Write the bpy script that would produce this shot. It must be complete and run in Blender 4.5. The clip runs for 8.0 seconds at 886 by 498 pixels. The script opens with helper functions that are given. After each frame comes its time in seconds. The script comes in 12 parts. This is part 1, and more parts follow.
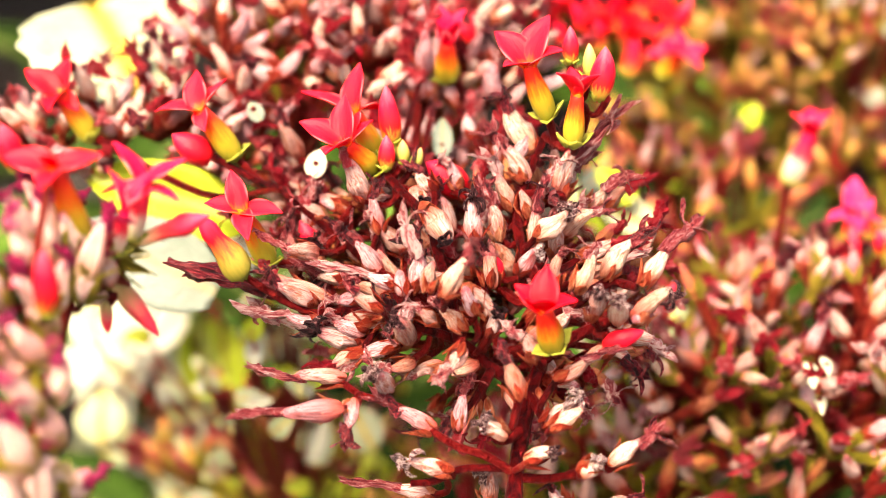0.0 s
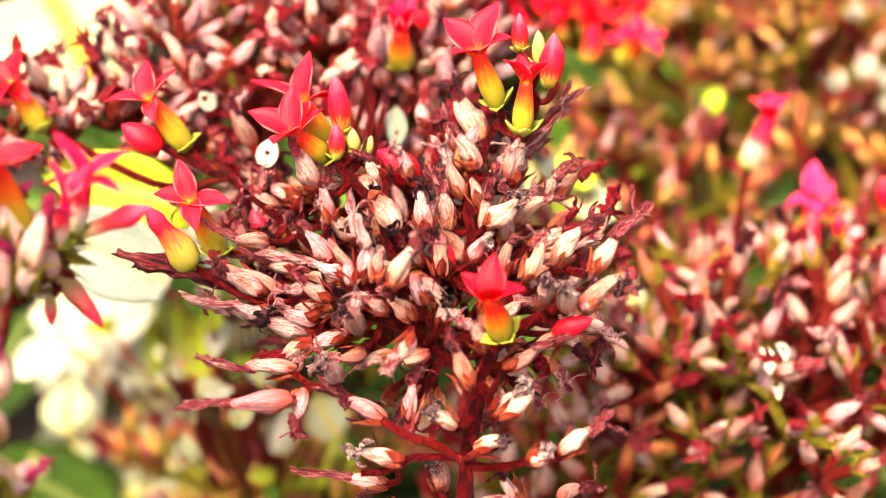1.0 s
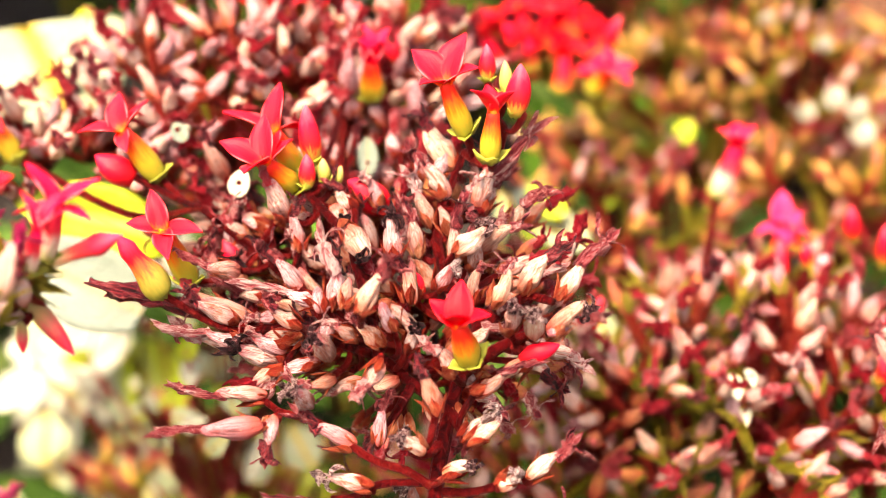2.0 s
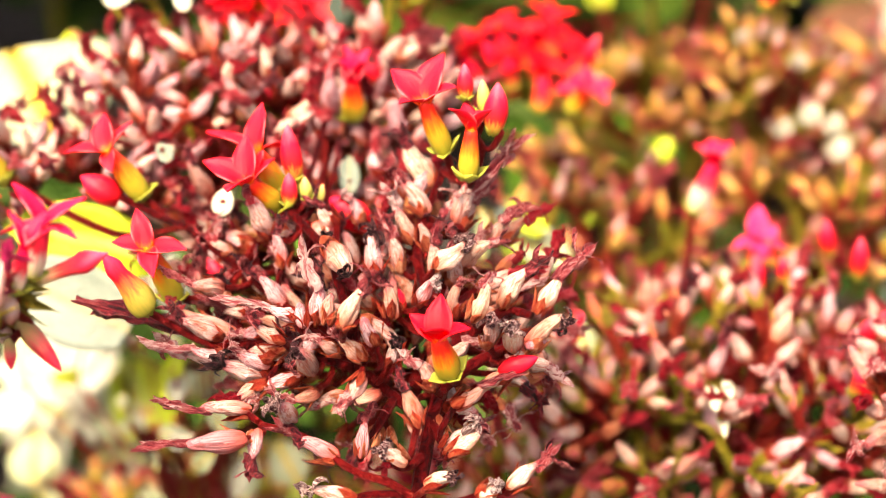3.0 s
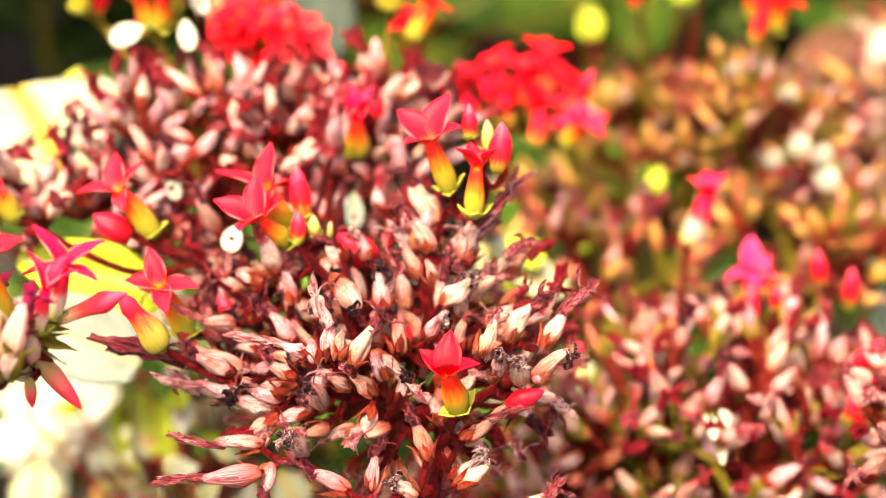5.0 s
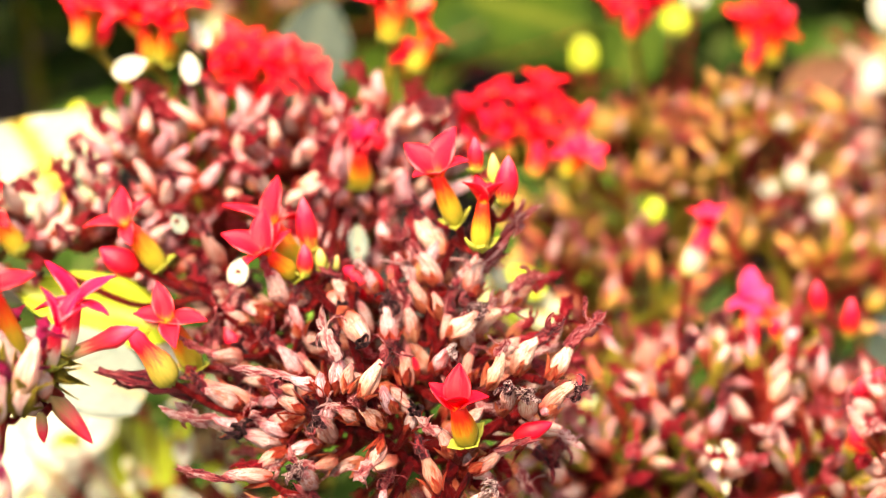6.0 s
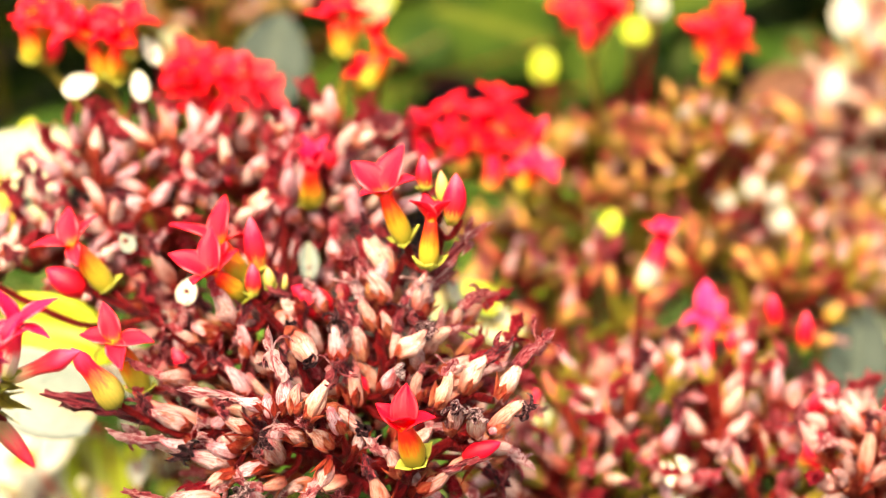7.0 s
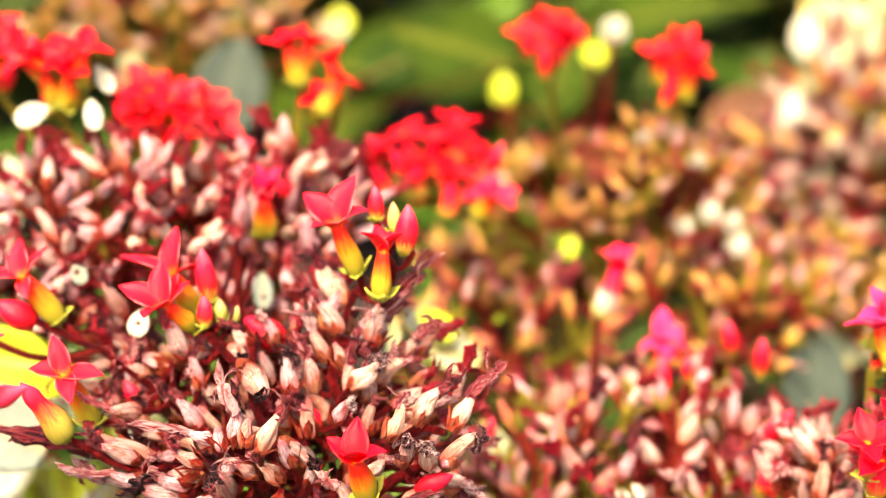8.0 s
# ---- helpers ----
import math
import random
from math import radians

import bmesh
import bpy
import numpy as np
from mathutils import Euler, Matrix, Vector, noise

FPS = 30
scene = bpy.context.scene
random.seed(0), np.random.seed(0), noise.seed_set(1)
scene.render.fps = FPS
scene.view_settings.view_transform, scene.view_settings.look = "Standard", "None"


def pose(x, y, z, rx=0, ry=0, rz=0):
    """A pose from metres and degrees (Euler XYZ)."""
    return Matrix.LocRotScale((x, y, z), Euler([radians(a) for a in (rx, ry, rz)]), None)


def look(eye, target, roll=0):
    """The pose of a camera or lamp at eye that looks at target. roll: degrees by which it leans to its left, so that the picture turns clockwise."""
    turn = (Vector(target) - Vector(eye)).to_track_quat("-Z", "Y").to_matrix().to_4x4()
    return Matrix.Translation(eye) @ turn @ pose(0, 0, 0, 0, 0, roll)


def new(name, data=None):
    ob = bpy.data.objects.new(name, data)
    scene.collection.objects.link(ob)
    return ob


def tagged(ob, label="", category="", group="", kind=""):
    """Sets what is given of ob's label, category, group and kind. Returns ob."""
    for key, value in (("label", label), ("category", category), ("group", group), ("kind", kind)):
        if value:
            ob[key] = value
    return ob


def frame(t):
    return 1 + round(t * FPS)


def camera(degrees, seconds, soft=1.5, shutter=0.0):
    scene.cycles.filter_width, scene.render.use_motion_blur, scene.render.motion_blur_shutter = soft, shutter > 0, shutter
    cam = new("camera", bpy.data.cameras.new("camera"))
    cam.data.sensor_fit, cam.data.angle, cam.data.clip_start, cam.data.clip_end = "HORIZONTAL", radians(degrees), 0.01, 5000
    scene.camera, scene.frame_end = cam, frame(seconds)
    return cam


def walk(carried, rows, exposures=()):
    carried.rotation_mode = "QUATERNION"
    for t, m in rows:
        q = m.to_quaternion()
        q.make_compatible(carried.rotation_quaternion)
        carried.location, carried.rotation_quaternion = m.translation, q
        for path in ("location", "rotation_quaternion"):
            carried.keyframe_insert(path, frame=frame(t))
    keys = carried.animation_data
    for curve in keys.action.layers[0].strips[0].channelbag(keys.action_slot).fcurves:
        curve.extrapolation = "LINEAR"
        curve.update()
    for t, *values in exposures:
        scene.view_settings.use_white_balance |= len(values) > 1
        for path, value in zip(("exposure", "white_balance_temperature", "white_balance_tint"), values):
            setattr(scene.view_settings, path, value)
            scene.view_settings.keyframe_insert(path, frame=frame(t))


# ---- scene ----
cam = camera(28, 8.0, soft=0.8)
cam.data.dof.use_dof = True
cam.data.dof.focus_distance = 0.34
cam.data.dof.aperture_fstop = 9.0
PATH = [
    (0.0, pose(0.00341, -0.28481, 0.47265, 58.538, -0.564, 1.649)),
    (0.5, pose(0.00770, -0.28344, 0.47128, 58.258, -0.515, 1.802)),
    (1.0, pose(0.01160, -0.28308, 0.47294, 58.007, -0.278, 1.200)),
    (1.5, pose(0.01343, -0.28447, 0.47277, 58.553, -0.315, 0.911)),
    (3.0, pose(0.01686, -0.29381, 0.47601, 59.900, -0.089, 0.158)),
    (3.5, pose(0.01632, -0.29584, 0.47641, 59.963, -0.000, 0.001)),
    (4.0, pose(0.01511, -0.29737, 0.47862, 59.932, -0.011, -0.128)),
    (4.5, pose(0.01387, -0.29847, 0.48126, 60.123, -0.061, -0.377)),
    (6.0, pose(0.00506, -0.30007, 0.48589, 61.268, -0.332, -1.358)),
    (6.5, pose(0.00762, -0.29950, 0.48503, 61.568, -0.314, -1.677)),
    (7.0, pose(0.01121, -0.29740, 0.48729, 61.461, -0.321, -2.172)),
    (7.5, pose(0.01361, -0.29560, 0.48832, 61.688, -0.449, -2.697)),
    (8.0, pose(0.01510, -0.29489, 0.48992, 61.910, -0.569, -3.105)),
]
walk(cam, PATH, exposures=[(0.0, 3.14, 9450, 26), (8.0, 3.14, 9650, 26)])

# ---- light: bright, thinly clouded day ----
SUN_EL, SUN_AZ = 62, 212
world = bpy.data.worlds.new("sky")
scene.world = world
world.use_nodes = True
wn = world.node_tree
sky = wn.nodes.new("ShaderNodeTexSky")
sky.sky_type = "NISHITA"
sky.sun_disc = False
sky.sun_elevation, sky.sun_rotation = radians(SUN_EL), radians(SUN_AZ)
sky.air_density, sky.dust_density, sky.ozone_density = 0.6, 6.0, 0.3
wn.links.new(sky.outputs["Color"], wn.nodes["Background"].inputs["Color"])
wn.nodes["Background"].inputs["Strength"].default_value = 0.108
sun = new("sun", bpy.data.lights.new("sun", "SUN"))
sun.data.energy, sun.data.angle, sun.data.color = 1.55, radians(14), (1.0, 0.97, 0.92)
az, el = radians(SUN_AZ), radians(SUN_EL)
sun.matrix_world = look((0, 0, 0), (-math.sin(az) * math.cos(el), -math.cos(az) * math.cos(el), -math.sin(el)))


# ---- materials ----
def ramp(nt, fac, stops):
    n = nt.nodes.new("ShaderNodeValToRGB")
    e = n.color_ramp.elements
    while len(e) < len(stops):
        e.new(0.5)
    for k, (p, col) in enumerate(stops):
        e[k].position, e[k].color = p, (*col, 1)
    nt.links.new(fac, n.inputs["Fac"])
    return n.outputs["Color"]


def noise_out(nt, vec, scale, detail=4.0, rough=0.6, distort=0.0):
    n = nt.nodes.new("ShaderNodeTexNoise")
    n.inputs["Scale"].default_value, n.inputs["Detail"].default_value = scale, detail
    n.inputs["Roughness"].default_value, n.inputs["Distortion"].default_value = rough, distort
    nt.links.new(vec, n.inputs["Vector"])
    return n.outputs["Fac"]


def scaled(nt, vec, xyz):
    n = nt.nodes.new("ShaderNodeMapping")
    n.inputs["Scale"].default_value = xyz
    nt.links.new(vec, n.inputs["Vector"])
    return n.outputs["Vector"]


def mixed(nt, fac, a, b, mode="MIX"):
    n = nt.nodes.new("ShaderNodeMix")
    n.data_type, n.blend_type = "RGBA", mode
    for value, sock in ((fac, 0), (a, 6), (b, 7)):
        if isinstance(value, (int, float)):
            n.inputs[sock].default_value = value
        elif isinstance(value, tuple):
            n.inputs[sock].default_value = (*value, 1)
        else:
            nt.links.new(value, n.inputs[sock])
    return n.outputs[2]


def arith(nt, op, a, b):
    n = nt.nodes.new("ShaderNodeMath")
    n.operation = op
    for value, sock in ((a, 0), (b, 1)):
        if isinstance(value, (int, float)):
            n.inputs[sock].default_value = value
        else:
            nt.links.new(value, n.inputs[sock])
    return n.outputs[0]


def shifted(nt, vec):
    """Object coordinates, moved by a random amount for each object so that no two look alike."""
    info = nt.nodes.new("ShaderNodeObjectInfo")
    add = nt.nodes.new("ShaderNodeVectorMath")
    add.operation = "ADD"
    nt.links.new(vec, add.inputs[0])
    r = arith(nt, "MULTIPLY", info.outputs["Random"], 40.0)
    nt.links.new(r, add.inputs[1])
    return add.outputs[0], info.outputs["Random"]


def base_material(name):
    m = bpy.data.materials.new(name)
    m.use_nodes = True
    nt = m.node_tree
    bsdf = nt.nodes["Principled BSDF"]
    co = nt.nodes.new("ShaderNodeTexCoord").outputs["Object"]
    return m, nt, bsdf, co


def bump(nt, bsdf, height, strength, distance):
    n = nt.nodes.new("ShaderNodeBump")
    n.inputs["Strength"].default_value, n.inputs["Distance"].default_value = strength, distance
    nt.links.new(height, n.inputs["Height"])
    nt.links.new(n.outputs["Normal"], bsdf.inputs["Normal"])


def translucent(nt, bsdf, color, share, tint=(1, 1, 1)):
    """Thin tissue lets part of the light through, tinted by its sap."""
    t = nt.nodes.new("ShaderNodeBsdfTranslucent")
    color = mixed(nt, 1.0, color, tint, "MULTIPLY")
    nt.links.new(color, t.inputs["Color"])
    mix = nt.nodes.new("ShaderNodeMixShader")
    mix.inputs["Fac"].default_value = share
    nt.links.new(bsdf.outputs["BSDF"], mix.inputs[1])
    nt.links.new(t.outputs["BSDF"], mix.inputs[2])
    nt.links.new(mix.outputs["Shader"], nt.nodes["Material Output"].inputs["Surface"])


def papery(name, pale, mid, vein, spread, rough=0.36, depth=0.7, foot=(0.42, 0.06, 0.04), mouth=(0.36, 0.07, 0.09)):
    """Dry papery calyx: pale skin with brown seams and hair-fine veins along it, rusty foot and mauve mouth; spread tints each one apart."""
    m, nt, bsdf, co = base_material(name)
    vec, rnd = shifted(nt, co)
    streak = noise_out(nt, scaled(nt, vec, (3.4, 3.4, 0.35)), 1.0, 2, 0.5, 0.25)
    fine = noise_out(nt, scaled(nt, vec, (15, 15, 0.7)), 1.0, 3, 0.55)
    blotch = noise_out(nt, scaled(nt, vec, (1.9, 1.9, 1.5)), 1.0, 5, 0.65)
    sep = nt.nodes.new("ShaderNodeSeparateXYZ")
    nt.links.new(co, sep.inputs[0])
    col = ramp(nt, blotch, [(0.3, mid), (0.47, pale), (0.58, pale), (0.78, mid)])
    col = mixed(nt, 0.9, col, ramp(nt, rnd, spread), "MULTIPLY")
    lines = ramp(nt, streak, [(0.385, (0, 0, 0)), (0.405, (1, 1, 1)), (0.43, (0, 0, 0)), (0.535, (0, 0, 0)), (0.552, (1, 1, 1)), (0.572, (0, 0, 0))])
    faint = arith(nt, "MULTIPLY", lines, ramp(nt, fine, [(0.36, (0.2, 0.2, 0.2)), (0.5, (depth, depth, depth))]))
    col = mixed(nt, arith(nt, "MULTIPLY", ramp(nt, fine, [(0.5, (0, 0, 0)), (0.6, (1, 1, 1))]), 0.75), col, mid)
    along = arith(nt, "ADD", sep.outputs["Z"], arith(nt, "ADD", arith(nt, "MULTIPLY", arith(nt, "SUBTRACT", fine, 0.5), 0.6), arith(nt, "MULTIPLY", arith(nt, "SUBTRACT", rnd, 0.5), -0.24)))
    col = mixed(nt, arith(nt, "MULTIPLY", ramp(nt, along, [(0.02, (1, 1, 1)), (0.46, (0, 0, 0))]), 0.85), col, foot)
    col = mixed(nt, arith(nt, "MULTIPLY", ramp(nt, along, [(0.86, (0, 0, 0)), (1.04, (1, 1, 1))]), 0.7), col, mouth)
    col = mixed(nt, faint, col, vein)
    nt.links.new(col, bsdf.inputs["Base Color"])
    bsdf.inputs["Roughness"].default_value = rough
    bsdf.inputs["Specular IOR Level"].default_value = 0.22
    bump(nt, bsdf, arith(nt, "ADD", arith(nt, "SUBTRACT", streak, arith(nt, "MULTIPLY", lines, 0.25)), arith(nt, "MULTIPLY", fine, 0.3)), 0.42, 0.12)
    translucent(nt, bsdf, col, 0.3, (1, 0.7, 0.6))
    return m


POD = papery("papery_calyx", (0.42, 0.36, 0.355), (0.3, 0.085, 0.045), (0.13, 0.014, 0.012),
             [(0.0, (1, 1, 0.98)), (0.12, (0.8, 0.56, 0.46)), (0.24, (0.98, 0.93, 0.96)), (0.36, (0.6, 0.34, 0.24)), (0.48, (1, 0.98, 0.96)), (0.6, (0.85, 0.66, 0.64)), (0.72, (0.62, 0.38, 0.3)), (0.84, (1, 0.97, 0.95)), (1.0, (0.85, 0.7, 0.55))])
POD_GOLD = papery("golden_calyx", (0.66, 0.48, 0.22), (0.42, 0.2, 0.04), (0.2, 0.04, 0.01),
                  [(0.0, (1, 0.95, 0.85)), (0.3, (0.74, 0.58, 0.34)), (0.55, (0.95, 0.84, 0.68)), (0.8, (0.55, 0.38, 0.22)), (1.0, (1, 1, 0.95))], 0.24, 0.7, (0.42, 0.2, 0.03), (0.46, 0.2, 0.06))
# Brown pods; shade on deep and low pods is put into this colour too.
POD_BROWN = papery("brown_calyx", (0.38, 0.18, 0.11), (0.25, 0.06, 0.035), (0.12, 0.02, 0.01),
                   [(0.0, (1, 0.92, 0.8)), (0.4, (0.9, 0.5, 0.35)), (0.7, (0.95, 0.85, 0.4)), (1.0, (1, 0.7, 0.55))])
POD_PALE = papery("pale_calyx", (0.45, 0.41, 0.385), (0.4, 0.16, 0.12), (0.24, 0.06, 0.03),
                  [(0.0, (1, 1, 0.95)), (0.35, (1, 0.9, 0.88)), (0.6, (1, 0.97, 0.9)), (1.0, (0.95, 0.95, 0.78))], 0.4, 0.7, (0.5, 0.12, 0.05))
POD_MAUVE = papery("mauve_calyx", (0.44, 0.36, 0.38), (0.28, 0.06, 0.065), (0.13, 0.016, 0.02),
                   [(0.0, (1, 1, 1)), (0.3, (0.92, 0.7, 0.75)), (0.55, (1, 0.97, 1)), (0.75, (0.66, 0.36, 0.4)), (0.88, (1, 0.95, 0.95)), (1.0, (0.9, 0.7, 0.62))])
POD_PINK = papery("pink_calyx", (0.7, 0.62, 0.56), (0.6, 0.34, 0.3), (0.5, 0.16, 0.14),
                  [(0.0, (1, 1, 0.95)), (0.35, (1, 0.85, 0.8)), (0.6, (1, 0.97, 0.9)), (1.0, (1, 0.6, 0.6))], 0.4, 0.4, (0.5, 0.34, 0.12), (0.6, 0.08, 0.2))


def crisp(name, stops, scale, gloss=0.12):
    """Shrivelled dry petal tissue."""
    m, nt, bsdf, co = base_material(name)
    vec, rnd = shifted(nt, co)
    n1 = noise_out(nt, scaled(nt, vec, (3, 3, 1)), scale, 6, 0.7, 0.8)
    f = arith(nt, "ADD", arith(nt, "MULTIPLY", n1, 0.9), arith(nt, "MULTIPLY", arith(nt, "SUBTRACT", rnd, 0.45), 0.22))
    col = ramp(nt, f, stops)
    nt.links.new(col, bsdf.inputs["Base Color"])
    bsdf.inputs["Roughness"].default_value = 0.4
    bsdf.inputs["Specular IOR Level"].default_value = gloss
    creases = noise_out(nt, scaled(nt, vec, (4, 4, 1.4)), scale * 4.0, 3, 0.6)
    bump(nt, bsdf, arith(nt, "ADD", n1, arith(nt, "MULTIPLY", creases, 0.3)), 0.9, 0.12)
    translucent(nt, bsdf, col, 0.25, (1, 0.4, 0.25))
    return m


DRY = crisp("dried_corolla", [(0.3, (0.02, 0.003, 0.006)), (0.39, (0.14, 0.008, 0.02)), (0.46, (0.34, 0.036, 0.05)), (0.53, (0.5, 0.15, 0.165)), (0.62, (0.76, 0.57, 0.57))], 2.2, 0.35)
CRIMSON = crisp("crimson_corolla", [(0.25, (0.1, 0.004, 0.008)), (0.4, (0.34, 0.01, 0.022)), (0.55, (0.52, 0.06, 0.08)), (0.7, (0.75, 0.36, 0.4))], 2.2)
ROSE = crisp("rose_corolla", [(0.25, (0.22, 0.006, 0.04)), (0.4, (0.5, 0.02, 0.12)), (0.55, (0.62, 0.06, 0.2)), (0.7, (0.75, 0.3, 0.45))], 2.2)
RED_TWIG = crisp("crimson_twig", [(0.25, (0.1, 0.008, 0.008)), (0.45, (0.27, 0.018, 0.015)), (0.62, (0.36, 0.05, 0.025)), (0.8, (0.42, 0.17, 0.05))], 160.0)
DARK = crisp("blackened_corolla", [(0.33, (0.012, 0.006, 0.008)), (0.43, (0.07, 0.02, 0.028)), (0.50, (0.3, 0.16, 0.17)), (0.58, (0.74, 0.64, 0.64))], 2.6)
SEPAL = crisp("dry_sepal", [(0.25, (0.2, 0.012, 0.012)), (0.42, (0.42, 0.045, 0.024)), (0.56, (0.54, 0.14, 0.07)), (0.74, (0.68, 0.42, 0.28))], 2.0)
TWIG = crisp("red_brown_twig", [(0.25, (0.04, 0.004, 0.006)), (0.45, (0.17, 0.006, 0.008)), (0.62, (0.3, 0.016, 0.016)), (0.8, (0.42, 0.12, 0.08))], 160.0)
STEM_GREEN = crisp("olive_stem", [(0.25, (0.12, 0.13, 0.015)), (0.5, (0.3, 0.27, 0.03)), (0.75, (0.42, 0.2, 0.05))], 120.0)
OLIVE_SEPAL = crisp("olive_sepal", [(0.25, (0.22, 0.2, 0.03)), (0.45, (0.4, 0.36, 0.05)), (0.6, (0.5, 0.42, 0.06)), (0.75, (0.55, 0.3, 0.08))], 2.0)


def fleshy(name, stops, edge=None, rough=0.38, share=0.22):
    """Petal or fresh calyx: colour runs along the length, with fine streaks."""
    m, nt, bsdf, co = base_material(name)
    vec, rnd = shifted(nt, co)
    streak = noise_out(nt, scaled(nt, vec, (9, 9, 1.2)), 1.0, 4)
    sep = nt.nodes.new("ShaderNodeSeparateXYZ")
    nt.links.new(co, sep.inputs[0])
    f = arith(nt, "ADD", sep.outputs["Z"], arith(nt, "MULTIPLY", arith(nt, "SUBTRACT", streak, 0.5), 0.55))
    col = ramp(nt, f, stops)
    if edge:
        side = arith(nt, "ABSOLUTE", sep.outputs["X"], 0)
        col = mixed(nt, arith(nt, "MULTIPLY", ramp(nt, side, [(0.225, (0, 0, 0)), (0.27, (1, 1, 1))]), 0.6), col, edge)
    nt.links.new(col, bsdf.inputs["Base Color"])
    bsdf.inputs["Roughness"].default_value = rough
    bsdf.inputs["Specular IOR Level"].default_value = 0.14
    bump(nt, bsdf, streak, 0.12, 0.1)
    translucent(nt, bsdf, col, share)
    return m


PETAL = fleshy("red_petal", [(0.02, (0.74, 0.09, 0.012)), (0.14, (0.7, 0.04, 0.015)), (0.22, (0.66, 0.007, 0.017)), (1.0, (0.68, 0.012, 0.03))], (0.8, 0.15, 0.16), 0.5)
PETAL_PINK = fleshy("pink_petal", [(0.0, (0.64, 0.004, 0.022)), (0.4, (0.66, 0.006, 0.035)), (1.0, (0.68, 0.012, 0.055))], (0.85, 0.28, 0.34), 0.5)
PETAL_ROSE = fleshy("rose_petal", [(0.0, (0.55, 0.006, 0.04)), (0.4, (0.6, 0.016, 0.08)), (1.0, (0.64, 0.03, 0.12))], (0.7, 0.12, 0.22), 0.5)
PETAL_DEEP = fleshy("scarlet_petal", [(0.0, (0.75, 0.12, 0.015)), (0.12, (0.62, 0.006, 0.012)), (1.0, (0.6, 0.004, 0.016))], (0.68, 0.03, 0.045), 0.5)
TUBE = fleshy("flower_tube", [(0.12, (0.2, 0.21, 0.025)), (0.42, (0.29, 0.21, 0.02)), (0.6, (0.48, 0.11, 0.012)), (0.85, (0.58, 0.02, 0.012))])
TUBE_RED = fleshy("red_flower_tube", [(0.05, (0.28, 0.16, 0.03)), (0.3, (0.46, 0.1, 0.03)), (0.5, (0.6, 0.015, 0.025)), (1.0, (0.72, 0.01, 0.05))])
TUBE_PALE = fleshy("pale_flower_tube", [(0.0, (0.4, 0.4, 0.08)), (0.2, (0.4, 0.36, 0.24)), (0.45, (0.48, 0.34, 0.28)), (0.62, (0.6, 0.03, 0.05)), (1.0, (0.62, 0.006, 0.05))])
GREEN_SEPAL = fleshy("green_sepal", [(0.0, (0.19, 0.22, 0.03)), (0.6, (0.24, 0.25, 0.045)), (1.0, (0.34, 0.2, 0.05))])
GREEN_BUD = fleshy("green_bud", [(0.0, (0.2, 0.24, 0.04)), (0.6, (0.32, 0.29, 0.08)), (1.0, (0.5, 0.25, 0.12))])
RED_BUD = fleshy("red_bud", [(0.0, (0.22, 0.21, 0.03)), (0.16, (0.36, 0.16, 0.03)), (0.28, (0.5, 0.012, 0.014)), (0.65, (0.55, 0.008, 0.03)), (1.0, (0.66, 0.06, 0.1))])
LONG_BUD = fleshy("long_bud", [(0.0, (0.15, 0.17, 0.025)), (0.3, (0.24, 0.2, 0.035)), (0.46, (0.55, 0.1, 0.03)), (0.6, (0.7, 0.012, 0.025)), (1.0, (0.75, 0.025, 0.07))])
CLUB_BUD = fleshy("club_bud", [(0.0, (0.6, 0.6, 0.3)), (0.22, (0.62, 0.36, 0.2)), (0.4, (0.62, 0.06, 0.06)), (0.65, (0.66, 0.02, 0.05)), (1.0, (0.68, 0.05, 0.11))])
DEEP_BUD = fleshy("deep_red_bud", [(0.0, (0.36, 0.008, 0.012)), (0.5, (0.5, 0.006, 0.018)), (1.0, (0.55, 0.012, 0.04))])
BROWN_BUD = fleshy("brown_bud", [(0.0, (0.2, 0.19, 0.07)), (0.3, (0.26, 0.16, 0.07)), (0.5, (0.42, 0.1, 0.08)), (0.72, (0.5, 0.025, 0.045)), (1.0, (0.5, 0.016, 0.04))])
EYE = fleshy("yellow_eye", [(0.0, (0.72, 0.08, 0.012)), (1.0, (0.74, 0.13, 0.015))])


def leafy(name, dark, light, vein, rough=0.48, share=0.2):
    m, nt, bsdf, co = base_material(name)
    vec, rnd = shifted(nt, co)
    n1 = noise_out(nt, vec, 2.2, 5)
    n2 = noise_out(nt, vec, 14.0, 3)
    f = arith(nt, "ADD", arith(nt, "MULTIPLY", n1, 0.8), arith(nt, "ADD", arith(nt, "MULTIPLY", n2, 0.08), arith(nt, "MULTIPLY", rnd, 0.12)))
    col = ramp(nt, f, [(0.35, dark), (0.7, light)])
    sep = nt.nodes.new("ShaderNodeSeparateXYZ")
    nt.links.new(co, sep.inputs[0])
    side = arith(nt, "ABSOLUTE", sep.outputs["X"], 0)
    col = mixed(nt, ramp(nt, side, [(0.015, (1, 1, 1)), (0.07, (0, 0, 0))]), col, vein)
    nt.links.new(col, bsdf.inputs["Base Color"])
    bsdf.inputs["Roughness"].default_value = rough
    bsdf.inputs["Specular IOR Level"].default_value = 0.1
    bump(nt, bsdf, n2, 0.2, 0.1)
    translucent(nt, bsdf, col, share)
    return m


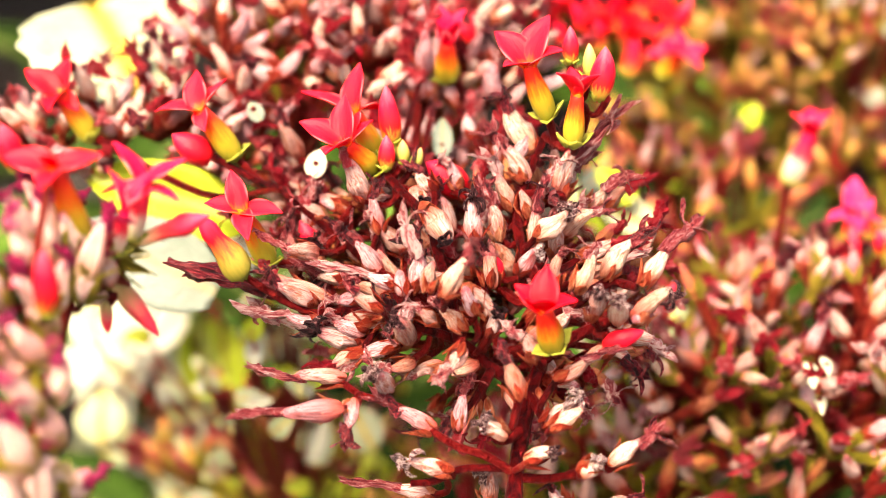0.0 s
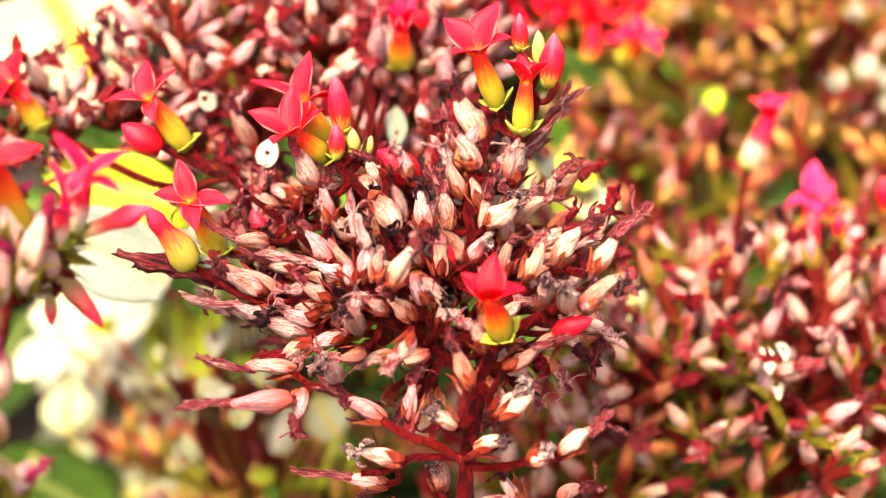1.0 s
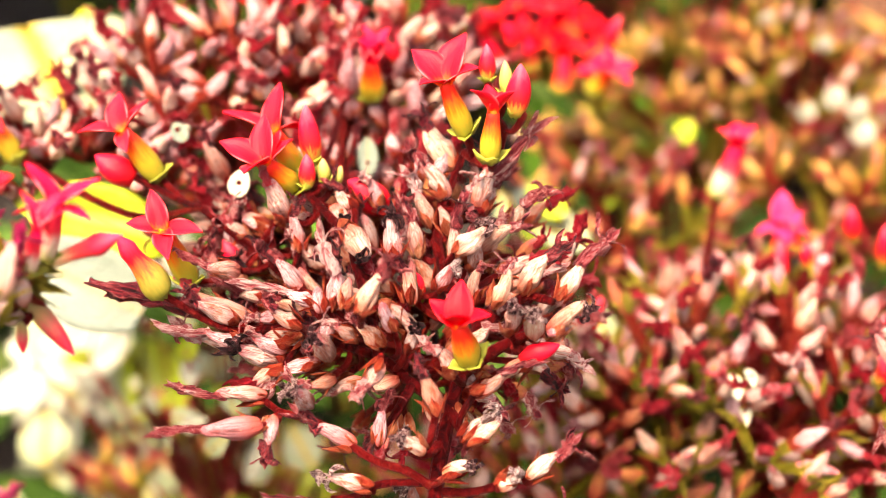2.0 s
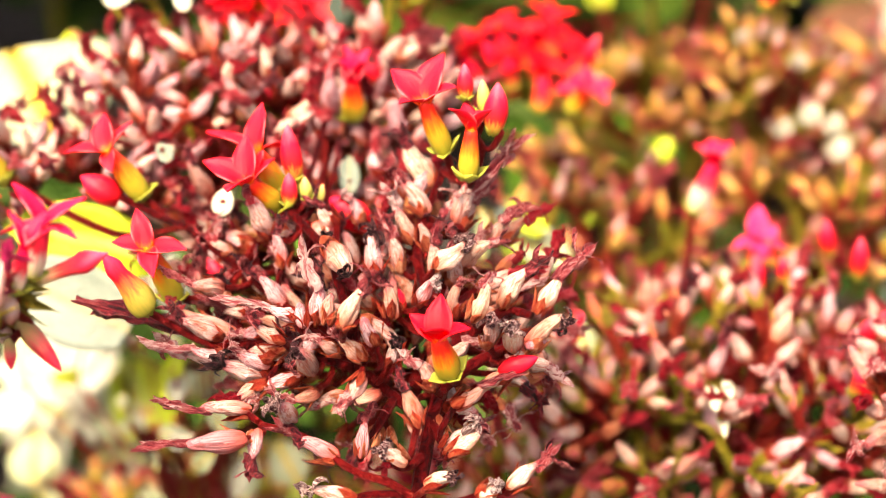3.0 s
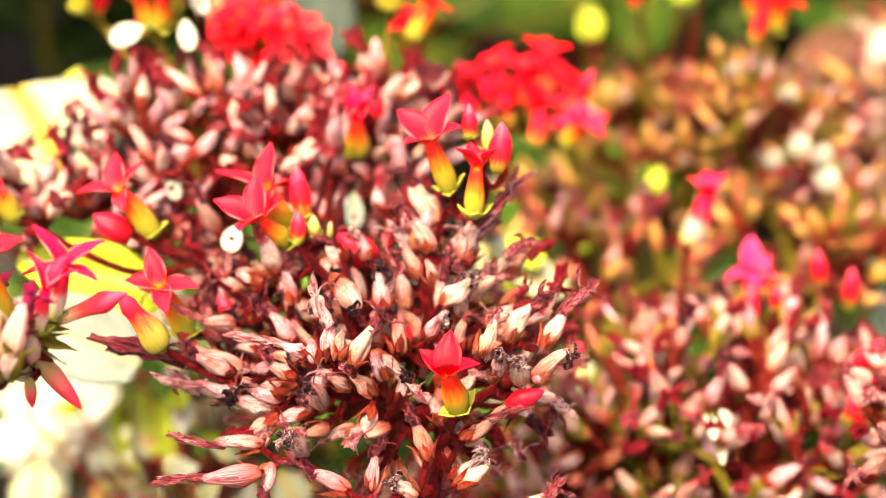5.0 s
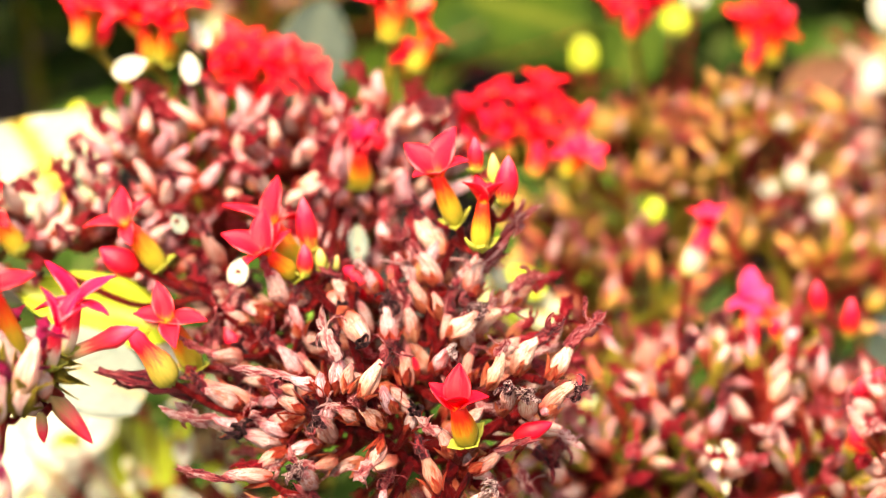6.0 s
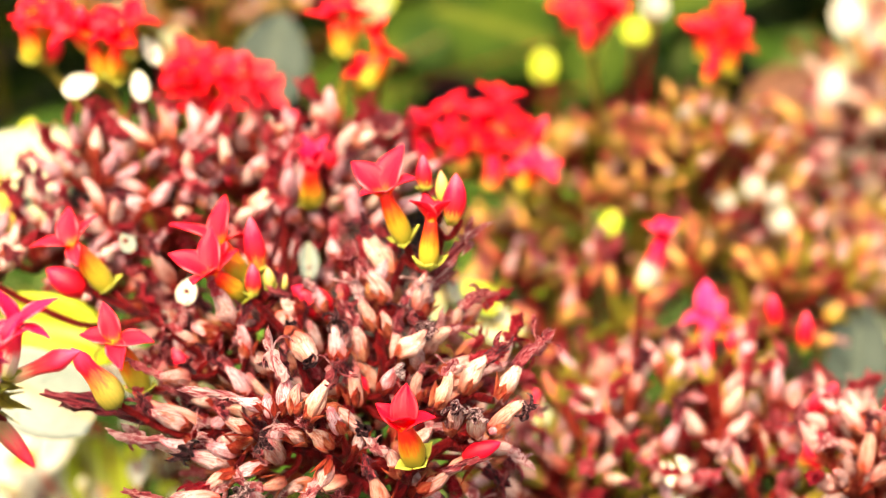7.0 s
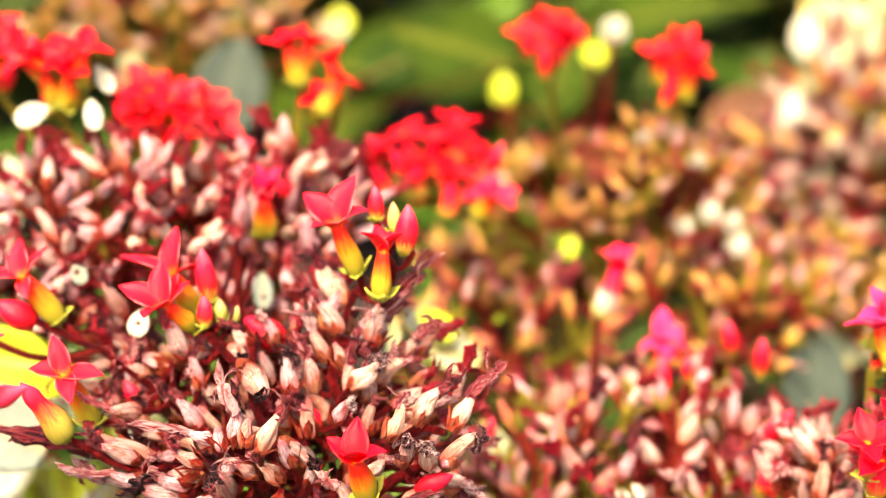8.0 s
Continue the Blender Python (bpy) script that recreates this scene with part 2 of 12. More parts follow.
# Pale and white leaf colours below carry sun glare and blurred highlights.
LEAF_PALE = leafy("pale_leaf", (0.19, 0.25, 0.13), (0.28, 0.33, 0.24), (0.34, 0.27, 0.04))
LEAF_MINT = leafy("mint_leaf", (0.085, 0.125, 0.1), (0.125, 0.17, 0.15), (0.15, 0.16, 0.1), 0.6)
LEAF_WHITE = leafy("glare_leaf", (0.22, 0.26, 0.2), (0.34, 0.37, 0.31), (0.5, 0.52, 0.38))
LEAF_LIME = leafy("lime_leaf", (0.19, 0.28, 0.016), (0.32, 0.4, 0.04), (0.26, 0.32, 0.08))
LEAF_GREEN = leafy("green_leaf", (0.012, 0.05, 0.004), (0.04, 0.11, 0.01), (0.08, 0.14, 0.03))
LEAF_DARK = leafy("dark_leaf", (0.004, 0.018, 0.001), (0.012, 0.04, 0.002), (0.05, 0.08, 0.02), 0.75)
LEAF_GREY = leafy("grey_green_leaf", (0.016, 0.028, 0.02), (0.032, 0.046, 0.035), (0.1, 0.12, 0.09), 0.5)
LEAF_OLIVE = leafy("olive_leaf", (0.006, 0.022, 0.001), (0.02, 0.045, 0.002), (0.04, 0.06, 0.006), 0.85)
LEAF_SAGE = leafy("sage_leaf", (0.02, 0.036, 0.027), (0.03, 0.05, 0.04), (0.034, 0.054, 0.04), 0.7)
LEAF_DRY = leafy("withered_leaf", (0.06, 0.028, 0.014), (0.11, 0.055, 0.03), (0.12, 0.06, 0.04), 0.7)


def soil():
    m, nt, bsdf, co = base_material("soil")
    n1 = noise_out(nt, co, 9.0, 8)
    n2 = noise_out(nt, co, 120.0, 4)
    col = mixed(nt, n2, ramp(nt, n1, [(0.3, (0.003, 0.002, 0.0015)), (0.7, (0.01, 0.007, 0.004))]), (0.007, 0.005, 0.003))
    nt.links.new(col, bsdf.inputs["Base Color"])
    bsdf.inputs["Roughness"].default_value = 0.9
    bump(nt, bsdf, n2, 0.8, 0.01)
    return m


SOIL = soil()

# ---- mesh builders ----
RND = random.Random(7)


def mesh_of(name, bm, material, smooth=True):
    me = bpy.data.meshes.new(name)
    bmesh.ops.recalc_face_normals(bm, faces=bm.faces)
    bm.to_mesh(me)
    bm.free()
    me.materials.append(material)
    if smooth:
        me.polygons.foreach_set("use_smooth", [True] * len(me.polygons))
    return me


WORLD_OF = {}


def thing(name, place, label, category, group=""):
    ob = new(name)
    ob.empty_display_size = 0.01
    ob.matrix_basis = Matrix.Translation(place)
    WORLD_OF[ob] = ob.matrix_basis.copy()
    return tagged(ob, label, category, group)


def put(name, mesh, parent, m, label=""):
    """One mesh object at the pose m (in the world), a part of parent."""
    ob = new(name, mesh)
    ob.matrix_basis = m
    if parent:
        ob.parent = parent
        ob.matrix_parent_inverse = WORLD_OF[parent].inverted()
    WORLD_OF[ob] = m.copy()
    return tagged(ob, label)


def rings(bm, places, sides, radius):
    """A closed tube through rings: places and radius(i, angle) give its shape."""
    rows = []
    n = len(places)
    for i, p in enumerate(places):
        ahead = (places[min(i + 1, n - 1)] - places[max(i - 1, 0)]).normalized()
        a = ahead.orthogonal().normalized() if i == 0 else (side - ahead * side.dot(ahead)).normalized()
        side = a
        b = ahead.cross(a)
        rows.append([bm.verts.new(p + radius(i, 2 * math.pi * k / sides) * (math.cos(2 * math.pi * k / sides) * a + math.sin(2 * math.pi * k / sides) * b)) for k in range(sides)])
    for r, s in zip(rows, rows[1:]):
        for k in range(sides):
            bm.faces.new((r[k], r[(k + 1) % sides], s[(k + 1) % sides], s[k]))
    bm.faces.new(rows[0][::-1])
    bm.faces.new(rows[-1])
    return rows


def blade(bm, start, along, up, length, width, curl=0.0, fold=0.15, thick=0.02, n=7, shape=1.0, wave=0.0, blunt=0.0):
    """A thin closed leaf-like strip: curl bends it towards up, fold keels it."""
    along, up = along.normalized(), up.normalized()
    across = along.cross(up).normalized()
    up = across.cross(along).normalized()
    p, d, u = start.copy(), along.copy(), up.copy()
    top, low = [], []
    for i in range(n + 1):
        s = i / n
        half = width * (math.sin(math.pi * min(1, max(0.0, s * (1 - blunt) + 0.10)) ** shape) * 0.5 + 0.02)
        if i == n:
            half *= 0.25
        lift = u * (fold * half * 2) + u * (wave * math.sin(7 * s + 3 * length) * width)
        th = u * (thick * 0.5)
        top.append([bm.verts.new(p - across * half + lift + th), bm.verts.new(p + th), bm.verts.new(p + across * half + lift + th)])
        low.append([bm.verts.new(p - across * half + lift - th), bm.verts.new(p - th), bm.verts.new(p + across * half + lift - th)])
        step = length / n
        p = p + d * step
        turn = Matrix.Rotation(curl / n, 3, across)
        d, u = turn @ d, turn @ u
    for i in range(n):
        for k in range(2):
            bm.faces.new((top[i][k], top[i][k + 1], top[i + 1][k + 1], top[i + 1][k]))
            bm.faces.new((low[i][k + 1], low[i][k], low[i + 1][k], low[i + 1][k + 1]))
        bm.faces.new((low[i][0], top[i][0], top[i + 1][0], low[i + 1][0]))
        bm.faces.new((top[i][2], low[i][2], low[i + 1][2], top[i + 1][2]))
    for i in (0, n):
        bm.faces.new((top[i][0], top[i][1], low[i][1], low[i][0]))
        bm.faces.new((top[i][1], top[i][2], low[i][2], low[i][1]))


Z = Vector((0, 0, 1))


def around(a, tilt):
    return Vector((math.cos(a) * math.sin(tilt), math.sin(a) * math.sin(tilt), math.cos(tilt)))


def pod_mesh(name, material, seed):
    """Inflated papery calyx of four creased lobes, length 1 along z, about 1 wide."""
    r = random.Random(seed)
    fat, top, ph = r.uniform(0.8, 1.0), r.uniform(0.12, 0.2), r.uniform(0, 6.28)
    bend = Vector((r.uniform(-0.22, 0.22), r.uniform(-0.22, 0.22), 0))
    crease, twirl, crush = r.uniform(0.10, 0.24), r.uniform(-1.0, 1.0), r.uniform(0.02, 0.2)
    peak, n = r.uniform(0.75, 1.0), 17
    places = [Z * (i / n) + bend * math.sin(math.pi * i / n) for i in range(n + 1)]

    def radius(i, a):
        s = i / n
        body = 0.5 * fat * math.sin(math.pi * s ** peak) ** 0.92 * (1.06 - 0.5 * s) if 0 < s < 1 else 0
        body += 0.09 * (1 - s) + top * s
        lobe = abs(math.sin(2 * (a + ph + twirl * s)))
        seam = 1 - crease * (1 - min(1, lobe * 2.2)) * math.sin(math.pi * min(1, s + 0.1))
        side = 1 - crush * math.cos(a - ph) ** 2
        lump = 0.26 * noise.noise(Vector((1.2 * math.cos(a), 1.2 * math.sin(a), 2.5 * s + seed)))
        rib = 0.06 * noise.noise(Vector((5 * math.cos(a), 5 * math.sin(a), 1.6 * s + seed)))
        return max(0.05, body * seam * side * (1 + lump + rib))

    bm = bmesh.new()
    rings(bm, places, 28, radius)
    return mesh_of(name, bm, material)


def calyx_mesh(name, material, seed, spread, length, width, count=4, thick=0.02):
    """Small pointed sepals round the foot of a flower of length 1."""
    r = random.Random(seed)
    bm = bmesh.new()
    for k in range(count):
        a = 2 * math.pi * k / count + r.uniform(-0.3, 0.3)
        out = around(a, math.pi / 2)
        blade(bm, out * 0.14 - Z * 0.02, around(a, spread * r.uniform(0.7, 1.3)), Z - out * 0.3, length * r.uniform(0.8, 1.25), width * r.uniform(0.75, 1.1), r.uniform(-0.35, 0.6), 0.22, thick, 6)
    return mesh_of(name, bm, material)


def twist_mesh(name, material, seed):
    """Long shrivelled corolla, wrung and crumpled, its dry lobes clinging at the end, length 1 along z."""
    r = random.Random(seed)
    w1, w2, turns, n = r.uniform(0, 6), r.uniform(0.05, 0.12), r.uniform(1.5, 4.0), 20
    hook = Vector((r.uniform(-0.3, 0.3), r.uniform(-0.3, 0.3), 0))
    places = [Vector((w2 * math.sin(5 * s + w1), w2 * math.cos(4 * s + w1), s)) + hook * s ** 3 for s in [i / n for i in range(n + 1)]]

    def radius(i, a):
        s = i / n
        swell = 0.15 * (1 - s) ** 0.6 + 0.1 * math.exp(-((s - 0.66) / 0.16) ** 2) + 0.035 * (1 - s) + 0.012
        crease = 0.45 + 0.55 * abs(math.cos(2 * (a + turns * s)))
        crumple = 1 + 0.75 * noise.noise(Vector((math.cos(a) * 1.8, math.sin(a) * 1.8, 9 * s + seed)))
        return max(0.01, swell * crease * crumple)

    bm = bmesh.new()
    rings(bm, places, 14, radius)
    for k in range(5):
        a, s = r.uniform(0, 6.28), r.uniform(0.6, 0.9)
        blade(bm, places[int(s * n)], around(a, r.uniform(0.1, 1.1)), around(a + 1.5, 1.2), r.uniform(0.16, 0.34), r.uniform(0.08, 0.15), r.uniform(-2.4, 2.4), 0.45, 0.018, 6, wave=0.3)
    return mesh_of(name, bm, material)


def ragged_mesh(name, material, seed):
    """Wilted corolla: a creased neck and curled, crumpled lobes, length about 1 along z."""
    r = random.Random(seed)
    w1, neck = r.uniform(0, 6), r.uniform(0.4, 0.65)
    places = [Vector((0.05 * math.sin(4 * s + w1), 0.05 * math.cos(3 * s + w1), s * neck)) for s in [i / 8 for i in range(9)]]

    def radius(i, a):
        s = i / 8
        return (0.17 - 0.05 * s + 0.05 * s * s) * (0.65 + 0.35 * abs(math.cos(2 * a + 2.5 * s))) * (1 + 0.6 * noise.noise(Vector((math.cos(a), math.sin(a), 5 * s + seed))))

    bm = bmesh.new()
    rings(bm, places, 9, radius)
    for k in range(4):
        a = 1.57 * k + r.uniform(-0.5, 0.5)
        tilt = r.uniform(0.15, 1.5)
        blade(bm, places[-1] - Z * 0.06 + around(a, 1.57) * 0.05, around(a, tilt), around(a, tilt - 1.57), r.uniform(0.35, 0.7), r.uniform(0.16, 0.3), r.uniform(-2.6, 2.2), r.uniform(0.1, 0.5), 0.02, 8, wave=r.uniform(0.05, 0.22))
    return mesh_of(name, bm, material)


def knot_mesh(name, material, seed):
    """Blackened, tightly crumpled corolla, about 1 across."""
    r = random.Random(seed)
    bm = bmesh.new()
    for k in range(9):
        a, t = r.uniform(0, 6.28), r.uniform(0.2, 2.0)
        blade(bm, Vector((r.uniform(-0.12, 0.12), r.uniform(-0.12, 0.12), r.uniform(0.1, 0.5))), around(a, t), around(a + r.uniform(-1, 1), t - 1.57), r.uniform(0.5, 0.95), r.uniform(0.18, 0.36), r.uniform(2.0, 4.5) * r.choice((-1, 1)), r.uniform(0.2, 0.6), 0.03, 8, wave=0.12)
    return mesh_of(name, bm, material)


def tube_mesh(name, material, seed, neck=0.3):
    """Fresh flower's calyx and tube, length 1 along z, swollen below."""
    r = random.Random(seed)
    bend = Vector((r.uniform(-0.05, 0.05), r.uniform(-0.05, 0.05), 0))
    places = [Z * (i / 11) + bend * math.sin(3.14 * i / 11) for i in range(12)]

    def radius(i, a):
        s = i / 11
        body = 0.40 * math.sin(math.pi * (0.16 + 0.8 * s ** 0.85)) ** 1.1 * (1 - 0.6 * s) + neck * (0.45 + 0.5 * s)
        return body * (1 + 0.05 * math.cos(4 * a + 0.7) + 0.05 * noise.noise(Vector((math.cos(a), math.sin(a), 3 * s + seed))))

    bm = bmesh.new()
    rings(bm, places, 14, radius)
    return mesh_of(name, bm, material)


def bud_mesh(name, material, seed, form="plump"):
    """Closed bud of furled petals, pointed, length 1 along z."""
    r = random.Random(seed)
    places = [Z * (i / 12) + Vector((0.04, 0.02, 0)) * math.sin(3 * i / 12 + seed) for i in range(13)]

    def radius(i, a):
        s = i / 12
        body = 0.5 * math.sin(math.pi * (0.12 + 0.88 * s) ** 0.9) ** 0.75 if s < 1 else 0.02
        if form == "club":
            body = (0.30 + 0.2 * math.exp(-((s - 0.74) / 0.2) ** 2)) * min(1, 0.55 + 4 * s) * min(1, 3.2 * (1 - s)) ** 0.7
        elif form == "bulb":
            body = (0.27 + 0.24 * math.exp(-((s - 0.2) / 0.26) ** 2) + 0.06 * math.exp(-((s - 0.82) / 0.1) ** 2)) * min(1, 0.6 + 5 * s) * min(1, 4 * (1 - s)) ** 0.7
        return max(0.02, body) * (0.92 + 0.1 * abs(math.cos(2 * (a + 1.1 * s + seed))))

    bm = bmesh.new()
    rings(bm, places, 16, radius)
    return mesh_of(name, bm, material)


def petal_mesh(name, material, seed, curl):
    """Pointed oval petal, length 1 along z, its face towards y."""
    r = random.Random(seed)
    bm = bmesh.new()
    rows = 12
    grid = []
    for i in range(rows + 1):
        s = i / rows
        half = 0.275 * math.sin(math.pi * (0.13 + 0.87 * s) ** 1.0) ** 0.95 + 0.004 if i < rows else 0.006
        bow = -curl * s * s
        row = []
        for k in range(7):
            c = k / 3 - 1
            y = bow + 0.10 * abs(c) ** 1.5 * math.sin(math.pi * s) + 0.012 * math.sin(9 * s + c * 3 + seed)
            row.append((c * half, y, s))
        grid.append(row)
    for side in (0.011, -0.011):
        grid2 = [[bm.verts.new((x, y + side, z)) for x, y, z in row] for row in grid]
        for i in range(rows):
            for k in range(6):
                f = (grid2[i][k], grid2[i][k + 1], grid2[i + 1][k + 1], grid2[i + 1][k])
                bm.faces.new(f if side < 0 else f[::-1])
        if side > 0:
            first = grid2
    for i in range(rows):
        for k in (0, 6):
            bm.faces.new((first[i][k], first[i + 1][k], grid2[i + 1][k], grid2[i][k]))
    for i in (0, rows):
        for k in range(6):
            bm.faces.new((first[i][k], first[i][k + 1], grid2[i][k + 1], grid2[i][k]))
    return mesh_of(name, bm, material)


def leaf_mesh(name, material, seed, scallop=0.04):
    """Thick ovate leaf with a shallow-toothed edge, length 1 along y, its face towards z."""
    bm = bmesh.new()
    rows, cols = 22, 8
    layers = []
    for side in (0.014, -0.014):
        grid = []
        for i in range(rows + 1):
            s = i / rows
            half = 0.34 * math.sin(math.pi * (0.05 + 0.95 * s) ** 0.85) ** 0.7 * (1 + scallop * math.sin(34 * s)) + 0.012
            row = []
            for k in range(cols + 1):
                c = 2 * k / cols - 1
                z = 0.10 * c * c * math.sin(2.6 * s) - 0.22 * s * s + 0.03 * noise.noise(Vector((2 * c, 4 * s, seed))) + side * (1 - 0.9 * c * c)
                row.append(bm.verts.new((c * half, s, z)))
            grid.append(row)
        for i in range(rows):
            for k in range(cols):
                f = (grid[i][k], grid[i][k + 1], grid[i + 1][k + 1], grid[i + 1][k])
                bm.faces.new(f if side > 0 else f[::-1])
        layers.append(grid)
    a, b = layers
    for i in range(rows):
        for k in (0, cols):
            bm.faces.new((a[i][k], a[i + 1][k], b[i + 1][k], b[i][k]))
    for i in (0, rows):
        for k in range(cols):
            bm.faces.new((a[i][k], a[i][k + 1], b[i][k + 1], b[i][k]))
    return mesh_of(name, bm, material)


PODS = {m: [pod_mesh("pod", m, 11 + k) for k in range(8)] for m in (POD, POD_GOLD, POD_PALE, POD_BROWN, POD_PINK, POD_MAUVE)}
CALYX = [calyx_mesh("calyx", SEPAL, 40 + k, 0.3, 0.52, 0.26) for k in range(6)]
OLIVE_CALYX = [calyx_mesh("olive_calyx", OLIVE_SEPAL, 46 + k, 0.45, 0.8, 0.34) for k in range(4)]
TWISTS = [twist_mesh("twist", DRY, 60 + k) for k in range(6)]
RED_RAGS = [ragged_mesh("red_rag", CRIMSON, 85 + k) for k in range(6)] + [twist_mesh("red_twist", CRIMSON, 66 + k) for k in range(3)]
ROSE_RAGS = [ragged_mesh("red_rag", ROSE, 85 + k) for k in range(6)] + [twist_mesh("red_twist", ROSE, 66 + k) for k in range(3)]
RAGS = [ragged_mesh("rag", DRY, 80 + k) for k in range(10)]
KNOTS = [knot_mesh("knot", DARK, 100 + k) for k in range(8)]
TUBES = {m: [tube_mesh("tube", m, 120 + k) for k in range(3)] for m in (TUBE, TUBE_RED, TUBE_PALE)}
PETALS = {m: [petal_mesh("petal", m, 140 + k, 0.05 + 0.09 * k) for k in range(4)] for m in (PETAL, PETAL_PINK, PETAL_DEEP, PETAL_ROSE)}
FRESH_CALYX = [calyx_mesh("fresh_calyx", GREEN_SEPAL, 160 + k, 0.85, 0.38, 0.34, 4, 0.04) for k in range(4)]
BUDS = {m: [bud_mesh("bud", m, 180 + k) for k in range(3)] for m in (RED_BUD, GREEN_BUD, BROWN_BUD, DEEP_BUD)}
BUDS[LONG_BUD] = [bud_mesh("bud", LONG_BUD, 184, "bulb")]
BUDS[CLUB_BUD] = [bud_mesh("bud", CLUB_BUD, 186, "club")]
EYE_MESH = tube_mesh("eye", EYE, 200, 0.9)


def aimed(start, end, width, roll):
    """A pose that lays length 1 along z from start to end, width across."""
    d = end - start
    q = d.to_track_quat("Z", "Y").to_matrix().to_4x4()
    return Matrix.Translation(start) @ q @ Matrix.Rotation(roll, 4, "Z") @ Matrix.Diagonal((width, width, d.length, 1))


def twig_into(bm, places, r0, r1, sides=8, steps=6):
    """Adds one round twig through the given places, tapering from r0 to r1, a little uneven."""
    pts = []
    p = [Vector(v) for v in places]
    p = [p[0]] + p + [p[-1]]
    for a, b, c, d in zip(p, p[1:], p[2:], p[3:]):
        for k in range(steps):
            t = k / steps
            pts.append(0.5 * ((2 * b) + (c - a) * t + (2 * a - 5 * b + 4 * c - d) * t * t + (3 * b - a - 3 * c + d) * t ** 3))
    pts.append(p[-1])
    pts = [q for k, q in enumerate(pts) if k == 0 or (q - pts[k - 1]).length > 1e-5]
    n = len(pts) - 1
    rings(bm, pts, sides, lambda i, a: (r0 + (r1 - r0) * i / n) * (1 + 0.2 * noise.noise(pts[i] * 400 + Vector((math.cos(a), math.sin(a), 0)))))


def twig(name, parent, places, r0, r1, material=TWIG, label=""):
    bm = bmesh.new()
    twig_into(bm, places, r0, r1)
    return put(name, mesh_of(name, bm, material), parent, Matrix.Identity(4), label)


def dried(parent, base, mouth, end, wide, style, pods=POD, olive=False):
    """One withered flower: papery pod from base to mouth, sepals at its foot, the dried corolla on to end."""
    base, mouth = Vector(base), Vector(mouth)
    wide *= RND.uniform(0.84, 1.06)
    pod = put("dried_flower", RND.choice(PODS[pods]), parent, aimed(base, mouth, wide, RND.uniform(0, 6.28)))
    d = mouth - base
    put("calyx", RND.choice(OLIVE_CALYX if olive else CALYX), pod, aimed(base, base + d.normalized() * 0.0085, 0.0085, RND.uniform(0, 6.28)))
    if style:
        end = mouth + (Vector(end) - mouth) * RND.uniform(0.9, 1.25)
        start = mouth - d * 0.1
        size = (end - start).length
        if style == "twist":
            put("dried_corolla", RND.choice(TWISTS), pod, aimed(start, end, max(0.0045, 0.42 * size), RND.uniform(0, 6.28)))
        elif style == "rag":
            put("dried_corolla", RND.choice(RAGS), pod, aimed(start, end, min(0.0085, max(0.0062, 1.2 * size)), RND.uniform(0, 6.28)))
        elif style == "rose":
            put("dried_corolla", RND.choice(ROSE_RAGS), pod, aimed(start, end, max(0.0075, 1.4 * size), RND.uniform(0, 6.28)))
        elif style == "red":
            put("dried_corolla", RND.choice(RED_RAGS), pod, aimed(start, end, min(0.0085, max(0.0062, 1.2 * size)), RND.uniform(0, 6.28)))
        else:
            put("dried_corolla", RND.choice(KNOTS), pod, aimed(start, end, max(0.0046, 0.85 * size), RND.uniform(0, 6.28)))
    return pod


def bloom(parent, base, centre, tips, petals=PETAL, tube=TUBE, wide=0.0052, broad=1.05):
    """One fresh four-petalled flower: tube from base to centre, a petal to each of the tips."""
    base, centre = Vector(base), Vector(centre)
    flower = put("fresh_flower", RND.choice(TUBES[tube]), parent, aimed(base, centre, wide, 0.4))
    d = (centre - base).normalized()
    put("calyx", RND.choice(FRESH_CALYX), flower, aimed(base, base + d * 0.009, max(0.0095, wide * 1.75), RND.uniform(0, 6)))
    ways = [Vector(t) - centre for t in tips]
    axis = (sum((w.normalized() for w in ways), Vector()) * 0.6 + d).normalized()
    if broad < 1.2 and petals != PETAL_PINK:
        put("flower_eye", EYE_MESH, flower, aimed(centre - axis * 0.0012, centre + axis * 0.0003, 0.0009, 0))
    for w in ways:
        size, along = w.length, w.normalized()
        face = (axis - along * axis.dot(along)).normalized()
        side = face.cross(along)
        m = Matrix((side, face, along)).transposed().to_4x4()
        put("petal", RND.choice(PETALS[petals]), flower, Matrix.Translation(centre - along * 0.0004 - d * (0.0022 if broad > 1.2 else 0)) @ m @ Matrix.Diagonal((size * broad, size, size, 1)))
    return flower


def spread_tips(centre, axis, roll, opening, length):
    """Four petal tips evenly round an axis."""
    centre, axis = Vector(centre), Vector(axis).normalized()
    u = Vector((0, 0, 1)).cross(axis).normalized()
    v = axis.cross(u)
    tips = []
    for k in range(4):
        a, o = radians(roll + 90 * k + RND.uniform(-9, 9)), radians(opening + RND.uniform(-10, 10))
        tips.append(centre + length * RND.uniform(0.88, 1.1) * (math.cos(o) * axis + math.sin(o) * (math.cos(a) * u + math.sin(a) * v)))
    return tips


def bud(parent, base, tip, wide, material=RED_BUD, calyx=True):
    base, tip = Vector(base), Vector(tip)
    b = put("flower_bud", RND.choice(BUDS[material]), parent, aimed(base, tip, wide, RND.uniform(0, 6)))
    d = (tip - base).normalized()
    if calyx:
        put("calyx", RND.choice(FRESH_CALYX), b, aimed(base - d * 0.0005, base + d * 0.0055, 0.0052, RND.uniform(0, 6)))
    return b


STEMS = {}


